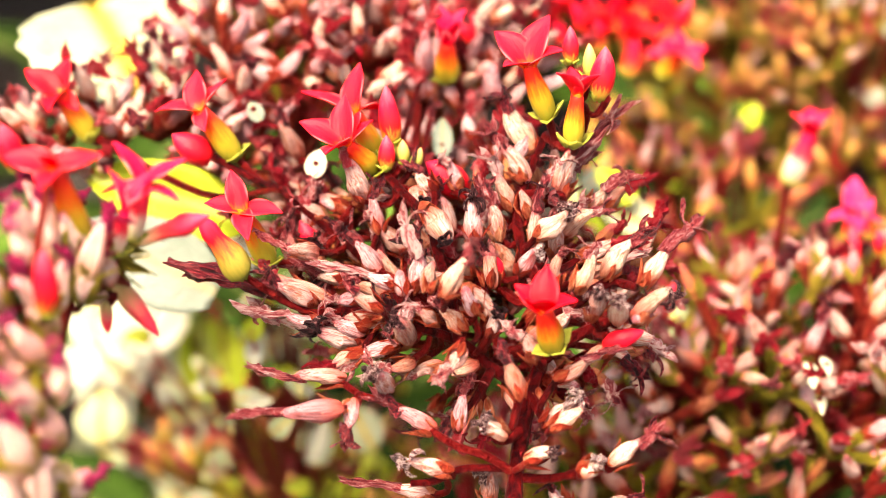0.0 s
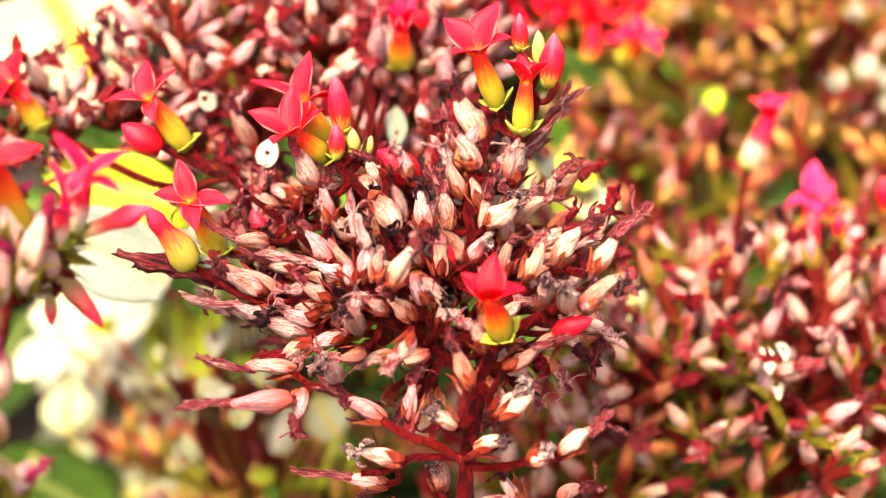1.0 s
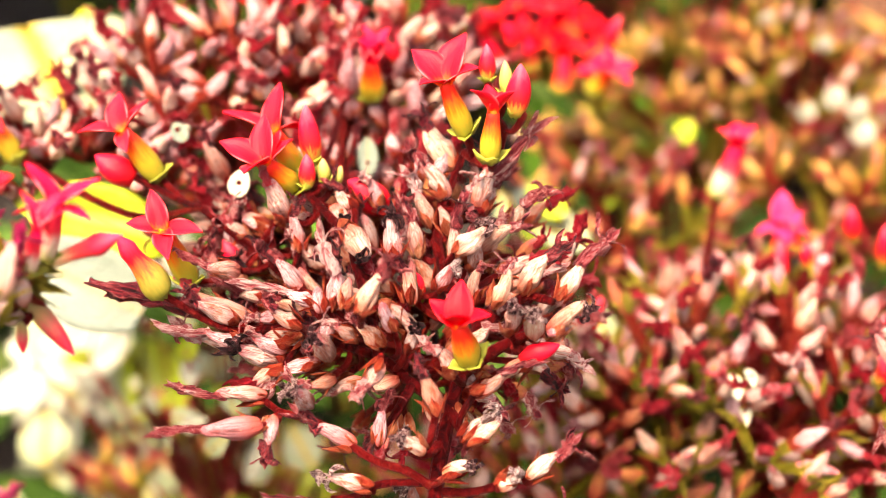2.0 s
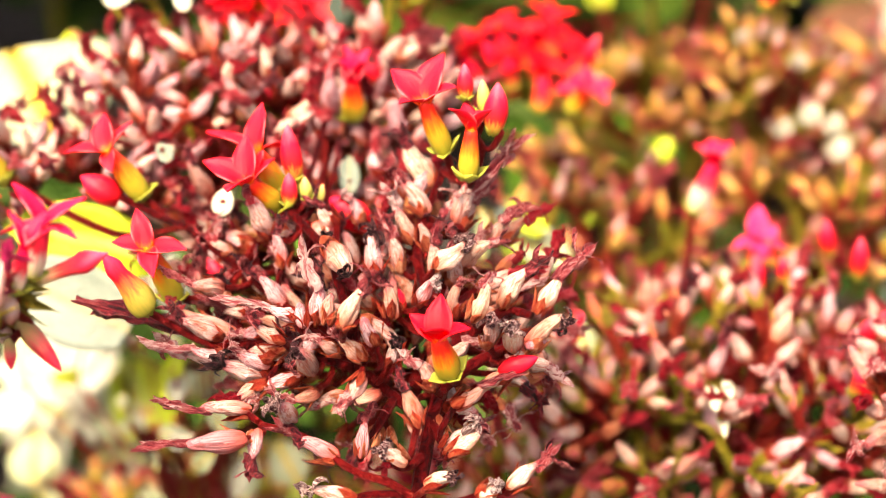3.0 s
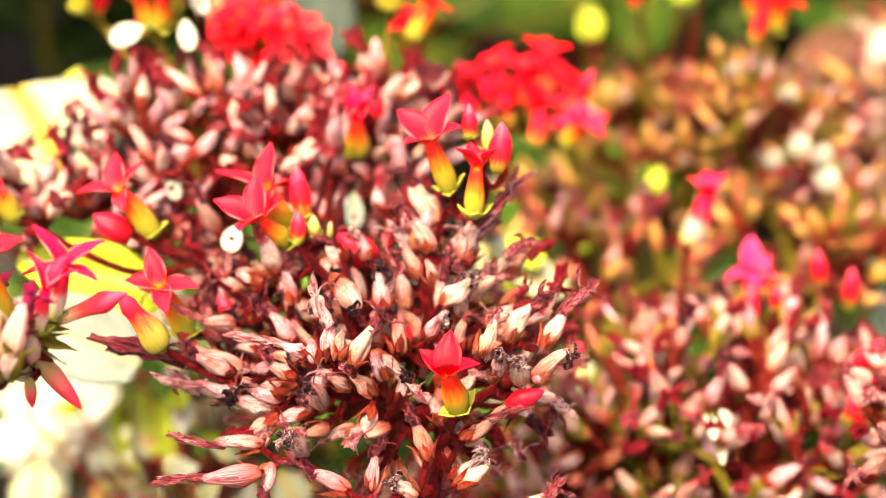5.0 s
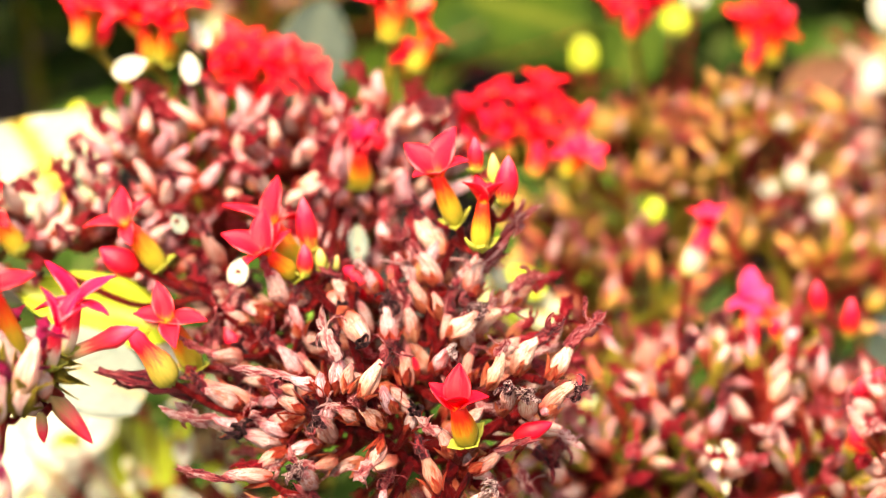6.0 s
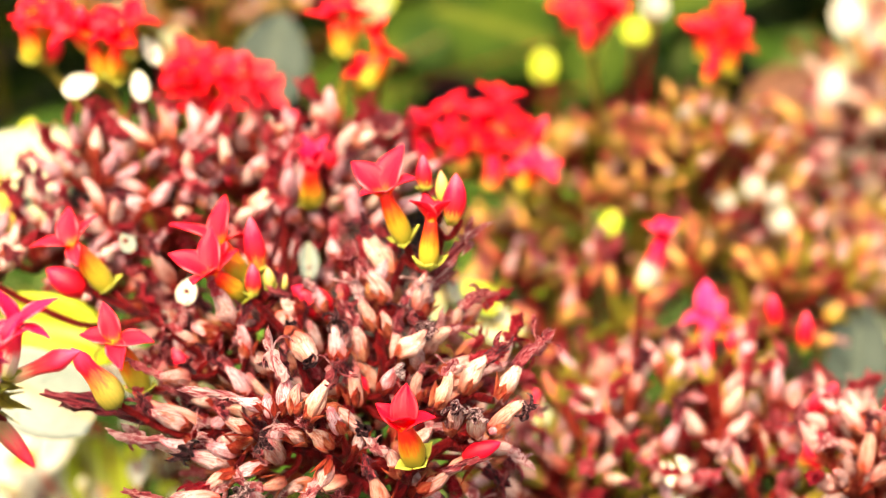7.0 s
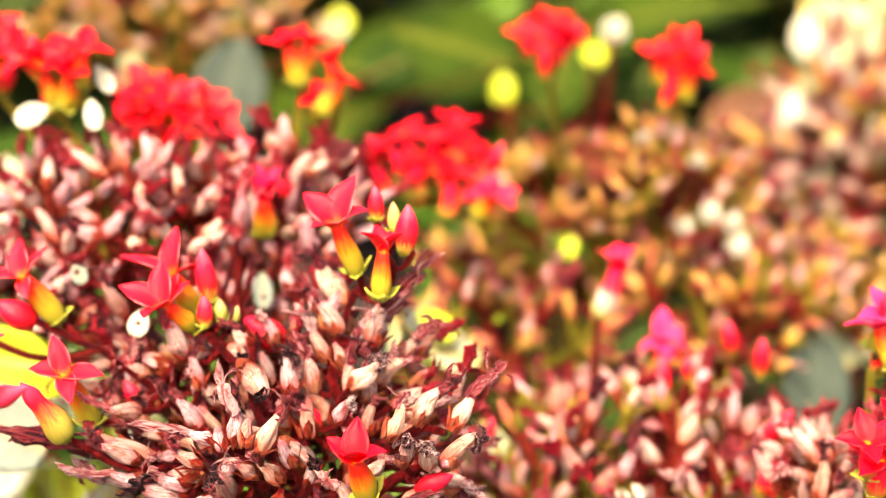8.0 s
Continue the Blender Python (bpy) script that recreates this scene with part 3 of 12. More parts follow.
def cyme(label, centre, radii, foot, umbels, per, pods=POD, seed=1, up=0.7, shrink=1.0, olive=0.0, stalk=1.0, styles=("red", "red", "red", "rag", "", ""), back=0.0):
    """A whole flower head gone to seed: stem from the ground, branches and umbels of dried flowers over a dome."""
    r = random.Random(seed)
    centre = Vector(centre)
    head = thing("flowering_plant", foot, label, "plant", "flowering plants gone to seed")
    neck = centre - Z * (radii[2] + 0.02 - back * 0.4) + Vector((0, back, 0))
    STEMS[head] = (Vector(foot), neck)
    twig("stem", head, [foot, (Vector(foot) + neck) / 2 + Vector((0.004, 0.003, 0)), neck], 0.0028, 0.0022, STEM_GREEN if olive > 0.5 else TWIG)
    for k in range(umbels):
        rad, a = math.sqrt((k + 0.5) / umbels), 2.39996 * k + r.uniform(-0.25, 0.25)
        u, v = rad * math.cos(a), rad * math.sin(a)
        node = centre + Vector((radii[0] * u, radii[1] * v, radii[2] * (math.sqrt(max(0.0, 1 - 0.92 * rad * rad)) - 0.5) * 2 - radii[2] - 0.004 + r.uniform(-0.004, 0.004)))
        out = Vector((u, v, 0))
        mid = neck.lerp(node, 0.55) + Z * 0.004
        bm = bmesh.new()
        twig_into(bm, [neck + Vector((0, 0, r.uniform(-0.01, 0.008))), mid, node], 0.0013 * stalk, 0.0008 * stalk)
        for j in range(per):
            spin = 2.39996 * j + r.uniform(-0.4, 0.4)
            d = (Vector((math.cos(spin), math.sin(spin), 0)) * r.uniform(0.35, 1.15) + out * 0.7 + Z * (up + r.uniform(-0.5, 0.7))).normalized()
            base = node + d * r.uniform(0.003, 0.011) * shrink
            long = r.uniform(0.0080, 0.0105) * shrink
            mouth = base + d * long
            twig_into(bm, [node - Z * 0.001, base + d * 0.0006], 0.0008 * stalk, 0.0010 * stalk, 5, 2)
            bent = (d + Vector((r.uniform(-0.5, 0.5), r.uniform(-0.5, 0.5), r.uniform(-0.4, 0.3)))).normalized()
            style = r.choice(styles)
            dried(head, base, mouth, mouth + bent * r.uniform(0.0035, 0.0062) * shrink, r.uniform(0.0033, 0.0040) * shrink, style, r.choice(pods) if isinstance(pods, tuple) else pods, r.random() < olive)
        put("branch", mesh_of("branch", bm, STEM_GREEN if r.random() < olive else RED_TWIG), head, Matrix.Identity(4))
    return head


def leaf(parent, mesh, root, base, aim, up, length, width, label=""):
    """A broad leaf on a short stalk from root to base, a part of its plant."""
    aim, up = Vector(aim).normalized(), Vector(up).normalized()
    side = aim.cross(up).normalized()
    up = side.cross(aim)
    root, base = Vector(root), Vector(base)
    m = Matrix.Translation(base) @ Matrix((side, aim, up)).transposed().to_4x4() @ Matrix.Diagonal((width / 0.7, length, length * 0.8, 1))
    ob = put("leaf", mesh, parent, m, label)
    if (root - base).length > 0.012:
        twig("leaf_stalk", ob, [root, root.lerp(base, 0.5) + Vector((0, 0, 0.003)), base + aim * 0.003], 0.0007, 0.0006, TWIG)
    return ob


def open_leaf(plant, mesh, middle, turn, length, width, label):
    """A leaf held open to the light around its middle, turned in its own plane, on a stalk from the plant's stem."""
    foot, neck = STEMS[plant]
    middle, a = Vector(middle), radians(turn)
    face = Vector((0.1, -1, 0.75)).normalized()
    aim = Vector((math.sin(a), 0.6 * math.cos(a), 0.8 * math.cos(a)))
    aim = (aim - face * aim.dot(face)).normalized()
    return leaf(plant, mesh, foot.lerp(neck, 0.8), middle - aim * (length * 0.5), aim, face, length, width, label)


def shoot(place, height, count, kinds, label, seed, size):
    """A leafy shoot: a fleshy stem from the ground with leaves in crossed pairs."""
    r = random.Random(seed)
    place = Vector(place)
    plant = thing("leafy_shoot", place, label, "plant", "leafy shoots")
    lean = Vector((r.uniform(-0.2, 0.2), r.uniform(-0.2, 0.2), 1)).normalized()
    top = place + lean * height
    twig("stem", plant, [place, place.lerp(top, 0.5) + Vector((0.004, 0, 0)), top], 0.004, 0.002, STEM_GREEN)
    for k in range(count):
        a = 1.57 * (k % 2) + 3.14 * (k // 2 % 2) + 0.8 * (k // 4) + r.uniform(-0.3, 0.3) + seed
        node = place.lerp(top, 0.3 + 0.7 * (k + 1) / count)
        aim = Vector((math.cos(a), math.sin(a), r.uniform(0.0, 0.55)))
        long = size * r.uniform(0.75, 1.2)
        leaf(plant, r.choice(r.choice(kinds)), node, node + aim.normalized() * 0.002, aim, Vector((r.uniform(-0.2, 0.2), r.uniform(-0.3, 0.2), 1)) - aim * 0.2, long, long * r.uniform(0.5, 0.68))
    return plant


# ---- ground ----
bm = bmesh.new()
bmesh.ops.create_grid(bm, x_segments=90, y_segments=90, size=1.0)
for v in bm.verts:
    x, y = v.co.x, v.co.y
    far = math.hypot(x, y)
    v.co = Vector((x * 3, y * 3, 0.012 * noise.noise(Vector((x * 30, y * 30, 0))))) if far < 0.6 else Vector((x * 3 * (1 + 120 * (far - 0.6) ** 3), y * 3 * (1 + 120 * (far - 0.6) ** 3), 0))
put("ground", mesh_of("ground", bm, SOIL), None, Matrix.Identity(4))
tagged(bpy.data.objects["ground"], "dark garden soil under the plants", "ground", kind="structure")

# ---- the flower head in the middle ----
head = thing("flowering_plant", (0.0153, -0.0158, 0.0000), "flower head of dry papery pods with a few red flowers", "plant", "flowering plants gone to seed")
twig("stem", head, [(0.0153, -0.0158, 0.0000), (0.0129, -0.0230, 0.1520), (0.0117, -0.0266, 0.2280), (0.0113, -0.0278, 0.2534), (0.0115, -0.0229, 0.2619), (0.0128, -0.0156, 0.2686), (0.0150, -0.0085, 0.2751), (0.0181, -0.0031, 0.2815), (0.0206, 0.0031, 0.2862)], 0.0019, 0.0013)
twig("branch", head, [(0.0142, -0.0101, 0.2722), (0.0069, -0.0064, 0.2757), (0.0002, -0.0039, 0.2800), (-0.0089, -0.0000, 0.2808), (-0.0157, 0.0011, 0.2827), (-0.0226, 0.0026, 0.2823)], 0.0013, 0.0008)
twig("branch", head, [(0.0164, -0.0065, 0.2784), (0.0225, -0.0055, 0.2831), (0.0280, -0.0066, 0.2871), (0.0328, -0.0065, 0.2903)], 0.0013, 0.0009)
twig("branch", head, [(0.0116, -0.0223, 0.2628), (0.0061, -0.0219, 0.2666), (0.0006, -0.0199, 0.2671), (-0.0038, -0.0186, 0.2693), (-0.0105, -0.0151, 0.2724), (-0.0180, -0.0152, 0.2751)], 0.0009, 0.0007)
twig("branch", head, [(0.0198, 0.0004, 0.2845), (0.0142, 0.0094, 0.2882), (0.0113, 0.0159, 0.2936), (0.0118, 0.0232, 0.2974), (0.0141, 0.0274, 0.3018), (0.0164, 0.0304, 0.3068)], 0.0013, 0.0008)
twig("branch", head, [(0.0116, -0.0226, 0.2624), (0.0181, -0.0238, 0.2633), (0.0256, -0.0240, 0.2658), (0.0305, -0.0235, 0.2667)], 0.0010, 0.0007)
twig("branch", head, [(-0.0089, -0.0000, 0.2808), (-0.0138, 0.0077, 0.2853), (-0.0199, 0.0143, 0.2879), (-0.0264, 0.0217, 0.2889), (-0.0369, 0.0258, 0.2960)], 0.0012, 0.0008)
twig("branch", head, [(0.0002, -0.0039, 0.2800), (-0.0008, -0.0021, 0.2861), (-0.0020, 0.0014, 0.2892), (-0.0044, 0.0073, 0.2935), (-0.0063, 0.0127, 0.2969), (-0.0130, 0.0212, 0.2999), (-0.0169, 0.0268, 0.3008)], 0.0012, 0.0008)
twig("branch", head, [(0.0215, 0.0010, 0.2855), (0.0259, 0.0002, 0.2900), (0.0292, 0.0010, 0.2914), (0.0335, -0.0021, 0.2920)], 0.0012, 0.0008)
twig("branch", head, [(0.0116, -0.0218, 0.2638), (0.0017, -0.0231, 0.2645), (-0.0037, -0.0243, 0.2623), (-0.0081, -0.0246, 0.2619)], 0.0008, 0.0007)
twig("branch", head, [(0.0142, -0.0113, 0.2730), (0.0170, -0.0174, 0.2714), (0.0181, -0.0192, 0.2713)], 0.0011, 0.0009)
twig("branch", head, [(0.0128, -0.0156, 0.2686), (0.0094, -0.0204, 0.2692), (0.0072, -0.0213, 0.2705)], 0.0011, 0.0008)
twig("branch", head, [(0.0069, -0.0064, 0.2757), (0.0038, -0.0128, 0.2734), (0.0005, -0.0168, 0.2695)], 0.0011, 0.0008)
twig("branch", head, [(0.0164, 0.0304, 0.3068), (0.0216, 0.0240, 0.3076), (0.0238, 0.0248, 0.3149), (0.0221, 0.0246, 0.3175)], 0.0011, 0.0009)
twig("branch", head, [(0.0118, 0.0232, 0.2974), (0.0170, 0.0194, 0.2996), (0.0199, 0.0194, 0.2996)], 0.0010, 0.0008)
twig("pedicel", head, [(-0.0226, 0.0026, 0.2823), (-0.0231, 0.0039, 0.2806), (-0.0253, 0.0052, 0.2814)], 0.00060, 0.00075)
dried(head, (-0.0246, 0.0052, 0.2810), (-0.0350, 0.0048, 0.2862), (-0.0556, 0.0063, 0.2888), 0.0047, "twist")
twig("pedicel", head, [(-0.0226, 0.0026, 0.2823), (-0.0238, 0.0014, 0.2803), (-0.0270, -0.0003, 0.2810)], 0.00060, 0.00075)
dried(head, (-0.0263, -0.0001, 0.2806), (-0.0327, -0.0017, 0.2839), (-0.0443, -0.0014, 0.2843), 0.0034, "twist", POD_MAUVE)
twig("pedicel", head, [(-0.0157, 0.0011, 0.2827), (-0.0161, -0.0000, 0.2789), (-0.0188, -0.0021, 0.2781)], 0.00060, 0.00075)
dried(head, (-0.0181, -0.0018, 0.2777), (-0.0262, -0.0057, 0.2828), (-0.0301, -0.0075, 0.2844), 0.0047, "knot")
twig("pedicel", head, [(-0.0089, -0.0000, 0.2808), (-0.0093, -0.0020, 0.2793), (-0.0120, -0.0046, 0.2790)], 0.00060, 0.00075)
dried(head, (-0.0113, -0.0044, 0.2791), (-0.0184, -0.0066, 0.2782), (-0.0230, -0.0088, 0.2745), 0.0035, "rag", POD_MAUVE)
twig("pedicel", head, [(-0.0180, -0.0152, 0.2751), (-0.0190, -0.0132, 0.2743), (-0.0221, -0.0118, 0.2757)], 0.00060, 0.00075)
dried(head, (-0.0214, -0.0116, 0.2755), (-0.0295, -0.0137, 0.2778), (-0.0390, -0.0130, 0.2790), 0.0040, "twist")
twig("pedicel", head, [(-0.0180, -0.0152, 0.2751), (-0.0184, -0.0185, 0.2752), (-0.0219, -0.0228, 0.2772)], 0.00060, 0.00075)
dried(head, (-0.0211, -0.0226, 0.2771), (-0.0307, -0.0255, 0.2780), (-0.0415, -0.0256, 0.2779), 0.0046, "twist", POD_MAUVE)
twig("pedicel", head, [(-0.0135, -0.0152, 0.2735), (-0.0134, -0.0140, 0.2733), (-0.0137, -0.0138, 0.2760)], 0.00060, 0.00075)
dried(head, (-0.0135, -0.0134, 0.2754), (-0.0151, -0.0192, 0.2830), (-0.0148, -0.0225, 0.2856), 0.0045, "knot")
twig("pedicel", head, [(-0.0180, -0.0152, 0.2751), (-0.0188, -0.0163, 0.2749), (-0.0197, -0.0190, 0.2754)], 0.00060, 0.00075)
dried(head, (-0.0197, -0.0183, 0.2757), (-0.0198, -0.0230, 0.2735), (-0.0206, -0.0263, 0.2678), 0.0033, "rag", POD_MAUVE)
dried(head, (-0.0044, -0.0186, 0.2693), (-0.0108, -0.0181, 0.2732), (-0.0157, -0.0161, 0.2766), 0.0034, "rag", POD_MAUVE)
twig("pedicel", head, [(-0.0004, -0.0236, 0.2636), (-0.0002, -0.0241, 0.2633), (-0.0011, -0.0247, 0.2649)], 0.00060, 0.00075)
dried(head, (-0.0004, -0.0247, 0.2647), (-0.0081, -0.0249, 0.2673), (-0.0117, -0.0266, 0.2691), 0.0037, "knot")
twig("pedicel", head, [(-0.0004, -0.0028, 0.2837), (0.0011, -0.0074, 0.2853), (0.0008, -0.0159, 0.2867)], 0.00060, 0.00075)
dried(head, (0.0011, -0.0152, 0.2870), (-0.0011, -0.0199, 0.2848), (-0.0056, -0.0217, 0.2816), 0.0033, "rag")
twig("pedicel", head, [(0.0072, -0.0213, 0.2705), (0.0101, -0.0224, 0.2732), (0.0116, -0.0222, 0.2810)], 0.00060, 0.00075)
dried(head, (0.0118, -0.0225, 0.2803), (0.0089, -0.0199, 0.2876), (0.0077, -0.0175, 0.2918), 0.0038, "rag")
twig("pedicel", head, [(0.0164, -0.0065, 0.2784), (0.0163, -0.0109, 0.2790), (0.0142, -0.0153, 0.2846)], 0.00060, 0.00075)
dried(head, (0.0146, -0.0153, 0.2839), (0.0114, -0.0154, 0.2896), (0.0072, -0.0134, 0.2930), 0.0033, "rag")
twig("pedicel", head, [(0.0005, -0.0168, 0.2695), (0.0005, -0.0175, 0.2689), (0.0007, -0.0178, 0.2710)], 0.00060, 0.00075)
dried(head, (0.0006, -0.0181, 0.2702), (0.0012, -0.0160, 0.2768), (0.0026, -0.0139, 0.2804), 0.0033, "rag", POD_MAUVE)
twig("pedicel", head, [(0.0072, -0.0213, 0.2705), (0.0087, -0.0222, 0.2706), (0.0089, -0.0234, 0.2736)], 0.00060, 0.00075)
dried(head, (0.0094, -0.0233, 0.2730), (0.0050, -0.0242, 0.2774), (0.0044, -0.0277, 0.2796), 0.0038, "knot", POD_PALE)
twig("pedicel", head, [(-0.0130, 0.0006, 0.2820), (-0.0106, -0.0008, 0.2853), (-0.0119, -0.0025, 0.2916)], 0.00060, 0.00075)
dried(head, (-0.0111, -0.0024, 0.2914), (-0.0173, -0.0028, 0.2938), (-0.0267, -0.0017, 0.2956), 0.0033, "twist", POD_MAUVE)
twig("pedicel", head, [(-0.0143, 0.0009, 0.2824), (-0.0129, -0.0032, 0.2841), (-0.0148, -0.0071, 0.2896)], 0.00060, 0.00075)
dried(head, (-0.0142, -0.0071, 0.2891), (-0.0195, -0.0067, 0.2928), (-0.0219, -0.0048, 0.2961), 0.0033, "rag")
twig("pedicel", head, [(-0.0015, 0.0000, 0.2880), (-0.0050, -0.0036, 0.2880), (-0.0082, -0.0066, 0.2936)], 0.00060, 0.00075)
dried(head, (-0.0083, -0.0067, 0.2928), (-0.0076, -0.0054, 0.3009), (-0.0114, -0.0004, 0.3096), 0.0038, "rag", POD_MAUVE)
twig("pedicel", head, [(-0.0008, -0.0021, 0.2861), (-0.0027, -0.0089, 0.2887), (-0.0021, -0.0158, 0.2985)], 0.00060, 0.00075)
dried(head, (-0.0025, -0.0158, 0.2978), (0.0013, -0.0160, 0.3063), (0.0043, -0.0138, 0.3100), 0.0048, "rag", POD_PALE)
twig("pedicel", head, [(-0.0006, -0.0024, 0.2849), (0.0013, -0.0068, 0.2845), (0.0007, -0.0114, 0.2884)], 0.00060, 0.00075)
dried(head, (0.0013, -0.0113, 0.2878), (-0.0031, -0.0119, 0.2927), (-0.0056, -0.0105, 0.2952), 0.0033, "rag")
twig("pedicel", head, [(-0.0071, -0.0008, 0.2806), (-0.0081, -0.0031, 0.2796), (-0.0097, -0.0068, 0.2823)], 0.00060, 0.00075)
dried(head, (-0.0096, -0.0063, 0.2817), (-0.0118, -0.0128, 0.2911), (-0.0123, -0.0161, 0.2937), 0.0047, "knot")
twig("pedicel", head, [(-0.0008, -0.0021, 0.2861), (-0.0016, -0.0047, 0.2852), (-0.0040, -0.0085, 0.2878)], 0.00060, 0.00075)
dried(head, (-0.0036, -0.0082, 0.2873), (-0.0073, -0.0107, 0.2917), (-0.0108, -0.0100, 0.2930), 0.0033, "rag")
twig("pedicel", head, [(-0.0063, 0.0127, 0.2969), (-0.0069, 0.0127, 0.2981), (-0.0068, 0.0108, 0.3009)], 0.00060, 0.00075)
dried(head, (-0.0071, 0.0116, 0.3009), (-0.0025, -0.0005, 0.3007), (-0.0010, -0.0029, 0.3011), 0.0047, "knot")
twig("pedicel", head, [(-0.0039, 0.0061, 0.2926), (-0.0005, 0.0072, 0.2912), (0.0027, 0.0093, 0.2942)], 0.00060, 0.00075)
dried(head, (0.0028, 0.0090, 0.2935), (0.0021, 0.0121, 0.3017), (0.0016, 0.0119, 0.3061), 0.0041, "knot", POD_MAUVE)
twig("pedicel", head, [(0.0118, 0.0146, 0.2925), (0.0099, 0.0138, 0.2910), (0.0075, 0.0136, 0.2929)], 0.00060, 0.00075)
dried(head, (0.0076, 0.0134, 0.2922), (0.0061, 0.0161, 0.2999), (0.0040, 0.0185, 0.3040), 0.0038, "rag")
twig("pedicel", head, [(0.0124, 0.0133, 0.2915), (0.0130, 0.0117, 0.2921), (0.0153, 0.0101, 0.2960)], 0.00060, 0.00075)
dried(head, (0.0147, 0.0101, 0.2954), (0.0208, 0.0101, 0.3012), (0.0239, 0.0090, 0.3041), 0.0044, "knot", POD_PALE)
twig("pedicel", head, [(0.0115, 0.0188, 0.2952), (0.0109, 0.0189, 0.2946), (0.0098, 0.0193, 0.2968)], 0.00060, 0.00075)
dried(head, (0.0101, 0.0190, 0.2961), (0.0067, 0.0214, 0.3031), (0.0049, 0.0240, 0.3076), 0.0037, "rag")
dried(head, (0.0124, 0.0245, 0.2997), (0.0075, 0.0266, 0.3062), (0.0048, 0.0290, 0.3104), 0.0039, "rag")
twig("pedicel", head, [(0.0150, 0.0286, 0.3038), (0.0151, 0.0294, 0.3028), (0.0144, 0.0306, 0.3045)], 0.00060, 0.00075)
dried(head, (0.0149, 0.0304, 0.3039), (0.0091, 0.0330, 0.3114), (0.0062, 0.0355, 0.3157), 0.0050, "rag", POD_PALE)
twig("pedicel", head, [(0.0114, 0.0174, 0.2944), (0.0124, 0.0177, 0.2934), (0.0131, 0.0184, 0.2954)], 0.00060, 0.00075)
dried(head, (0.0133, 0.0182, 0.2947), (0.0115, 0.0197, 0.3001), None, 0.0033, "")
twig("pedicel", head, [(0.0128, 0.0225, 0.2979), (0.0139, 0.0217, 0.2961), (0.0157, 0.0213, 0.2975)], 0.00060, 0.00075)
dried(head, (0.0154, 0.0211, 0.2968), (0.0182, 0.0227, 0.3024), (0.0204, 0.0254, 0.3072), 0.0033, "rag")
twig("pedicel", head, [(0.0187, 0.0194, 0.2996), (0.0192, 0.0205, 0.2975), (0.0201, 0.0220, 0.2987)], 0.00060, 0.00075)
dried(head, (0.0199, 0.0218, 0.2980), (0.0225, 0.0235, 0.3068), (0.0310, 0.0278, 0.3143), 0.0043, "rag")
twig("pedicel", head, [(0.0259, 0.0002, 0.2900), (0.0233, -0.0025, 0.2896), (0.0219, -0.0049, 0.2937)], 0.00060, 0.00075)
dried(head, (0.0216, -0.0049, 0.2929), (0.0243, -0.0042, 0.3001), (0.0255, -0.0023, 0.3034), 0.0040, "rag", POD_PALE)
dried(head, (0.0279, 0.0012, 0.2917), (0.0324, 0.0022, 0.2994), (0.0367, 0.0043, 0.3031), 0.0047, "rag", POD_PALE)
dried(head, (0.0346, -0.0019, 0.2923), (0.0390, 0.0016, 0.2984), (0.0465, 0.0057, 0.3054), 0.0043, "rag", POD_PALE)
twig("pedicel", head, [(0.0328, -0.0065, 0.2903), (0.0325, -0.0089, 0.2891), (0.0337, -0.0114, 0.2912)], 0.00060, 0.00075)
dried(head, (0.0332, -0.0114, 0.2906), (0.0386, -0.0112, 0.2969), (0.0403, -0.0131, 0.2983), 0.0038, "knot")
twig("pedicel", head, [(0.0289, -0.0066, 0.2877), (0.0294, -0.0071, 0.2867), (0.0298, -0.0084, 0.2883)], 0.00060, 0.00075)
dried(head, (0.0299, -0.0080, 0.2876), (0.0291, -0.0152, 0.2987), (0.0296, -0.0188, 0.3008), 0.0050, "knot", POD_PALE)
twig("pedicel", head, [(0.0280, -0.0066, 0.2871), (0.0263, -0.0091, 0.2875), (0.0247, -0.0127, 0.2926)], 0.00060, 0.00075)
dried(head, (0.0247, -0.0124, 0.2918), (0.0252, -0.0149, 0.2992), (0.0251, -0.0181, 0.3020), 0.0036, "knot")
twig("pedicel", head, [(0.0164, 0.0058, 0.2867), (0.0132, 0.0034, 0.2878), (0.0116, 0.0001, 0.2939)], 0.00060, 0.00075)
dried(head, (0.0112, 0.0003, 0.2932), (0.0142, -0.0013, 0.2993), (0.0150, -0.0045, 0.3019), 0.0033, "knot", POD_MAUVE)
twig("pedicel", head, [(0.0159, -0.0150, 0.2720), (0.0161, -0.0155, 0.2746), (0.0190, -0.0156, 0.2807)], 0.00060, 0.00075)
dried(head, (0.0184, -0.0157, 0.2803), (0.0241, -0.0149, 0.2845), (0.0319, -0.0134, 0.2871), 0.0033, "twist")
twig("pedicel", head, [(0.0174, -0.0181, 0.2713), (0.0165, -0.0191, 0.2711), (0.0168, -0.0198, 0.2734)], 0.00060, 0.00075)
dried(head, (0.0162, -0.0199, 0.2729), (0.0219, -0.0188, 0.2777), (0.0242, -0.0200, 0.2805), 0.0035, "knot")
twig("pedicel", head, [(0.0181, -0.0192, 0.2713), (0.0172, -0.0209, 0.2715), (0.0182, -0.0226, 0.2746)], 0.00060, 0.00075)
dried(head, (0.0175, -0.0226, 0.2741), (0.0232, -0.0220, 0.2781), None, 0.0038, "", POD_PALE)
twig("pedicel", head, [(0.0116, -0.0218, 0.2638), (0.0115, -0.0238, 0.2650), (0.0139, -0.0259, 0.2689)], 0.00060, 0.00075)
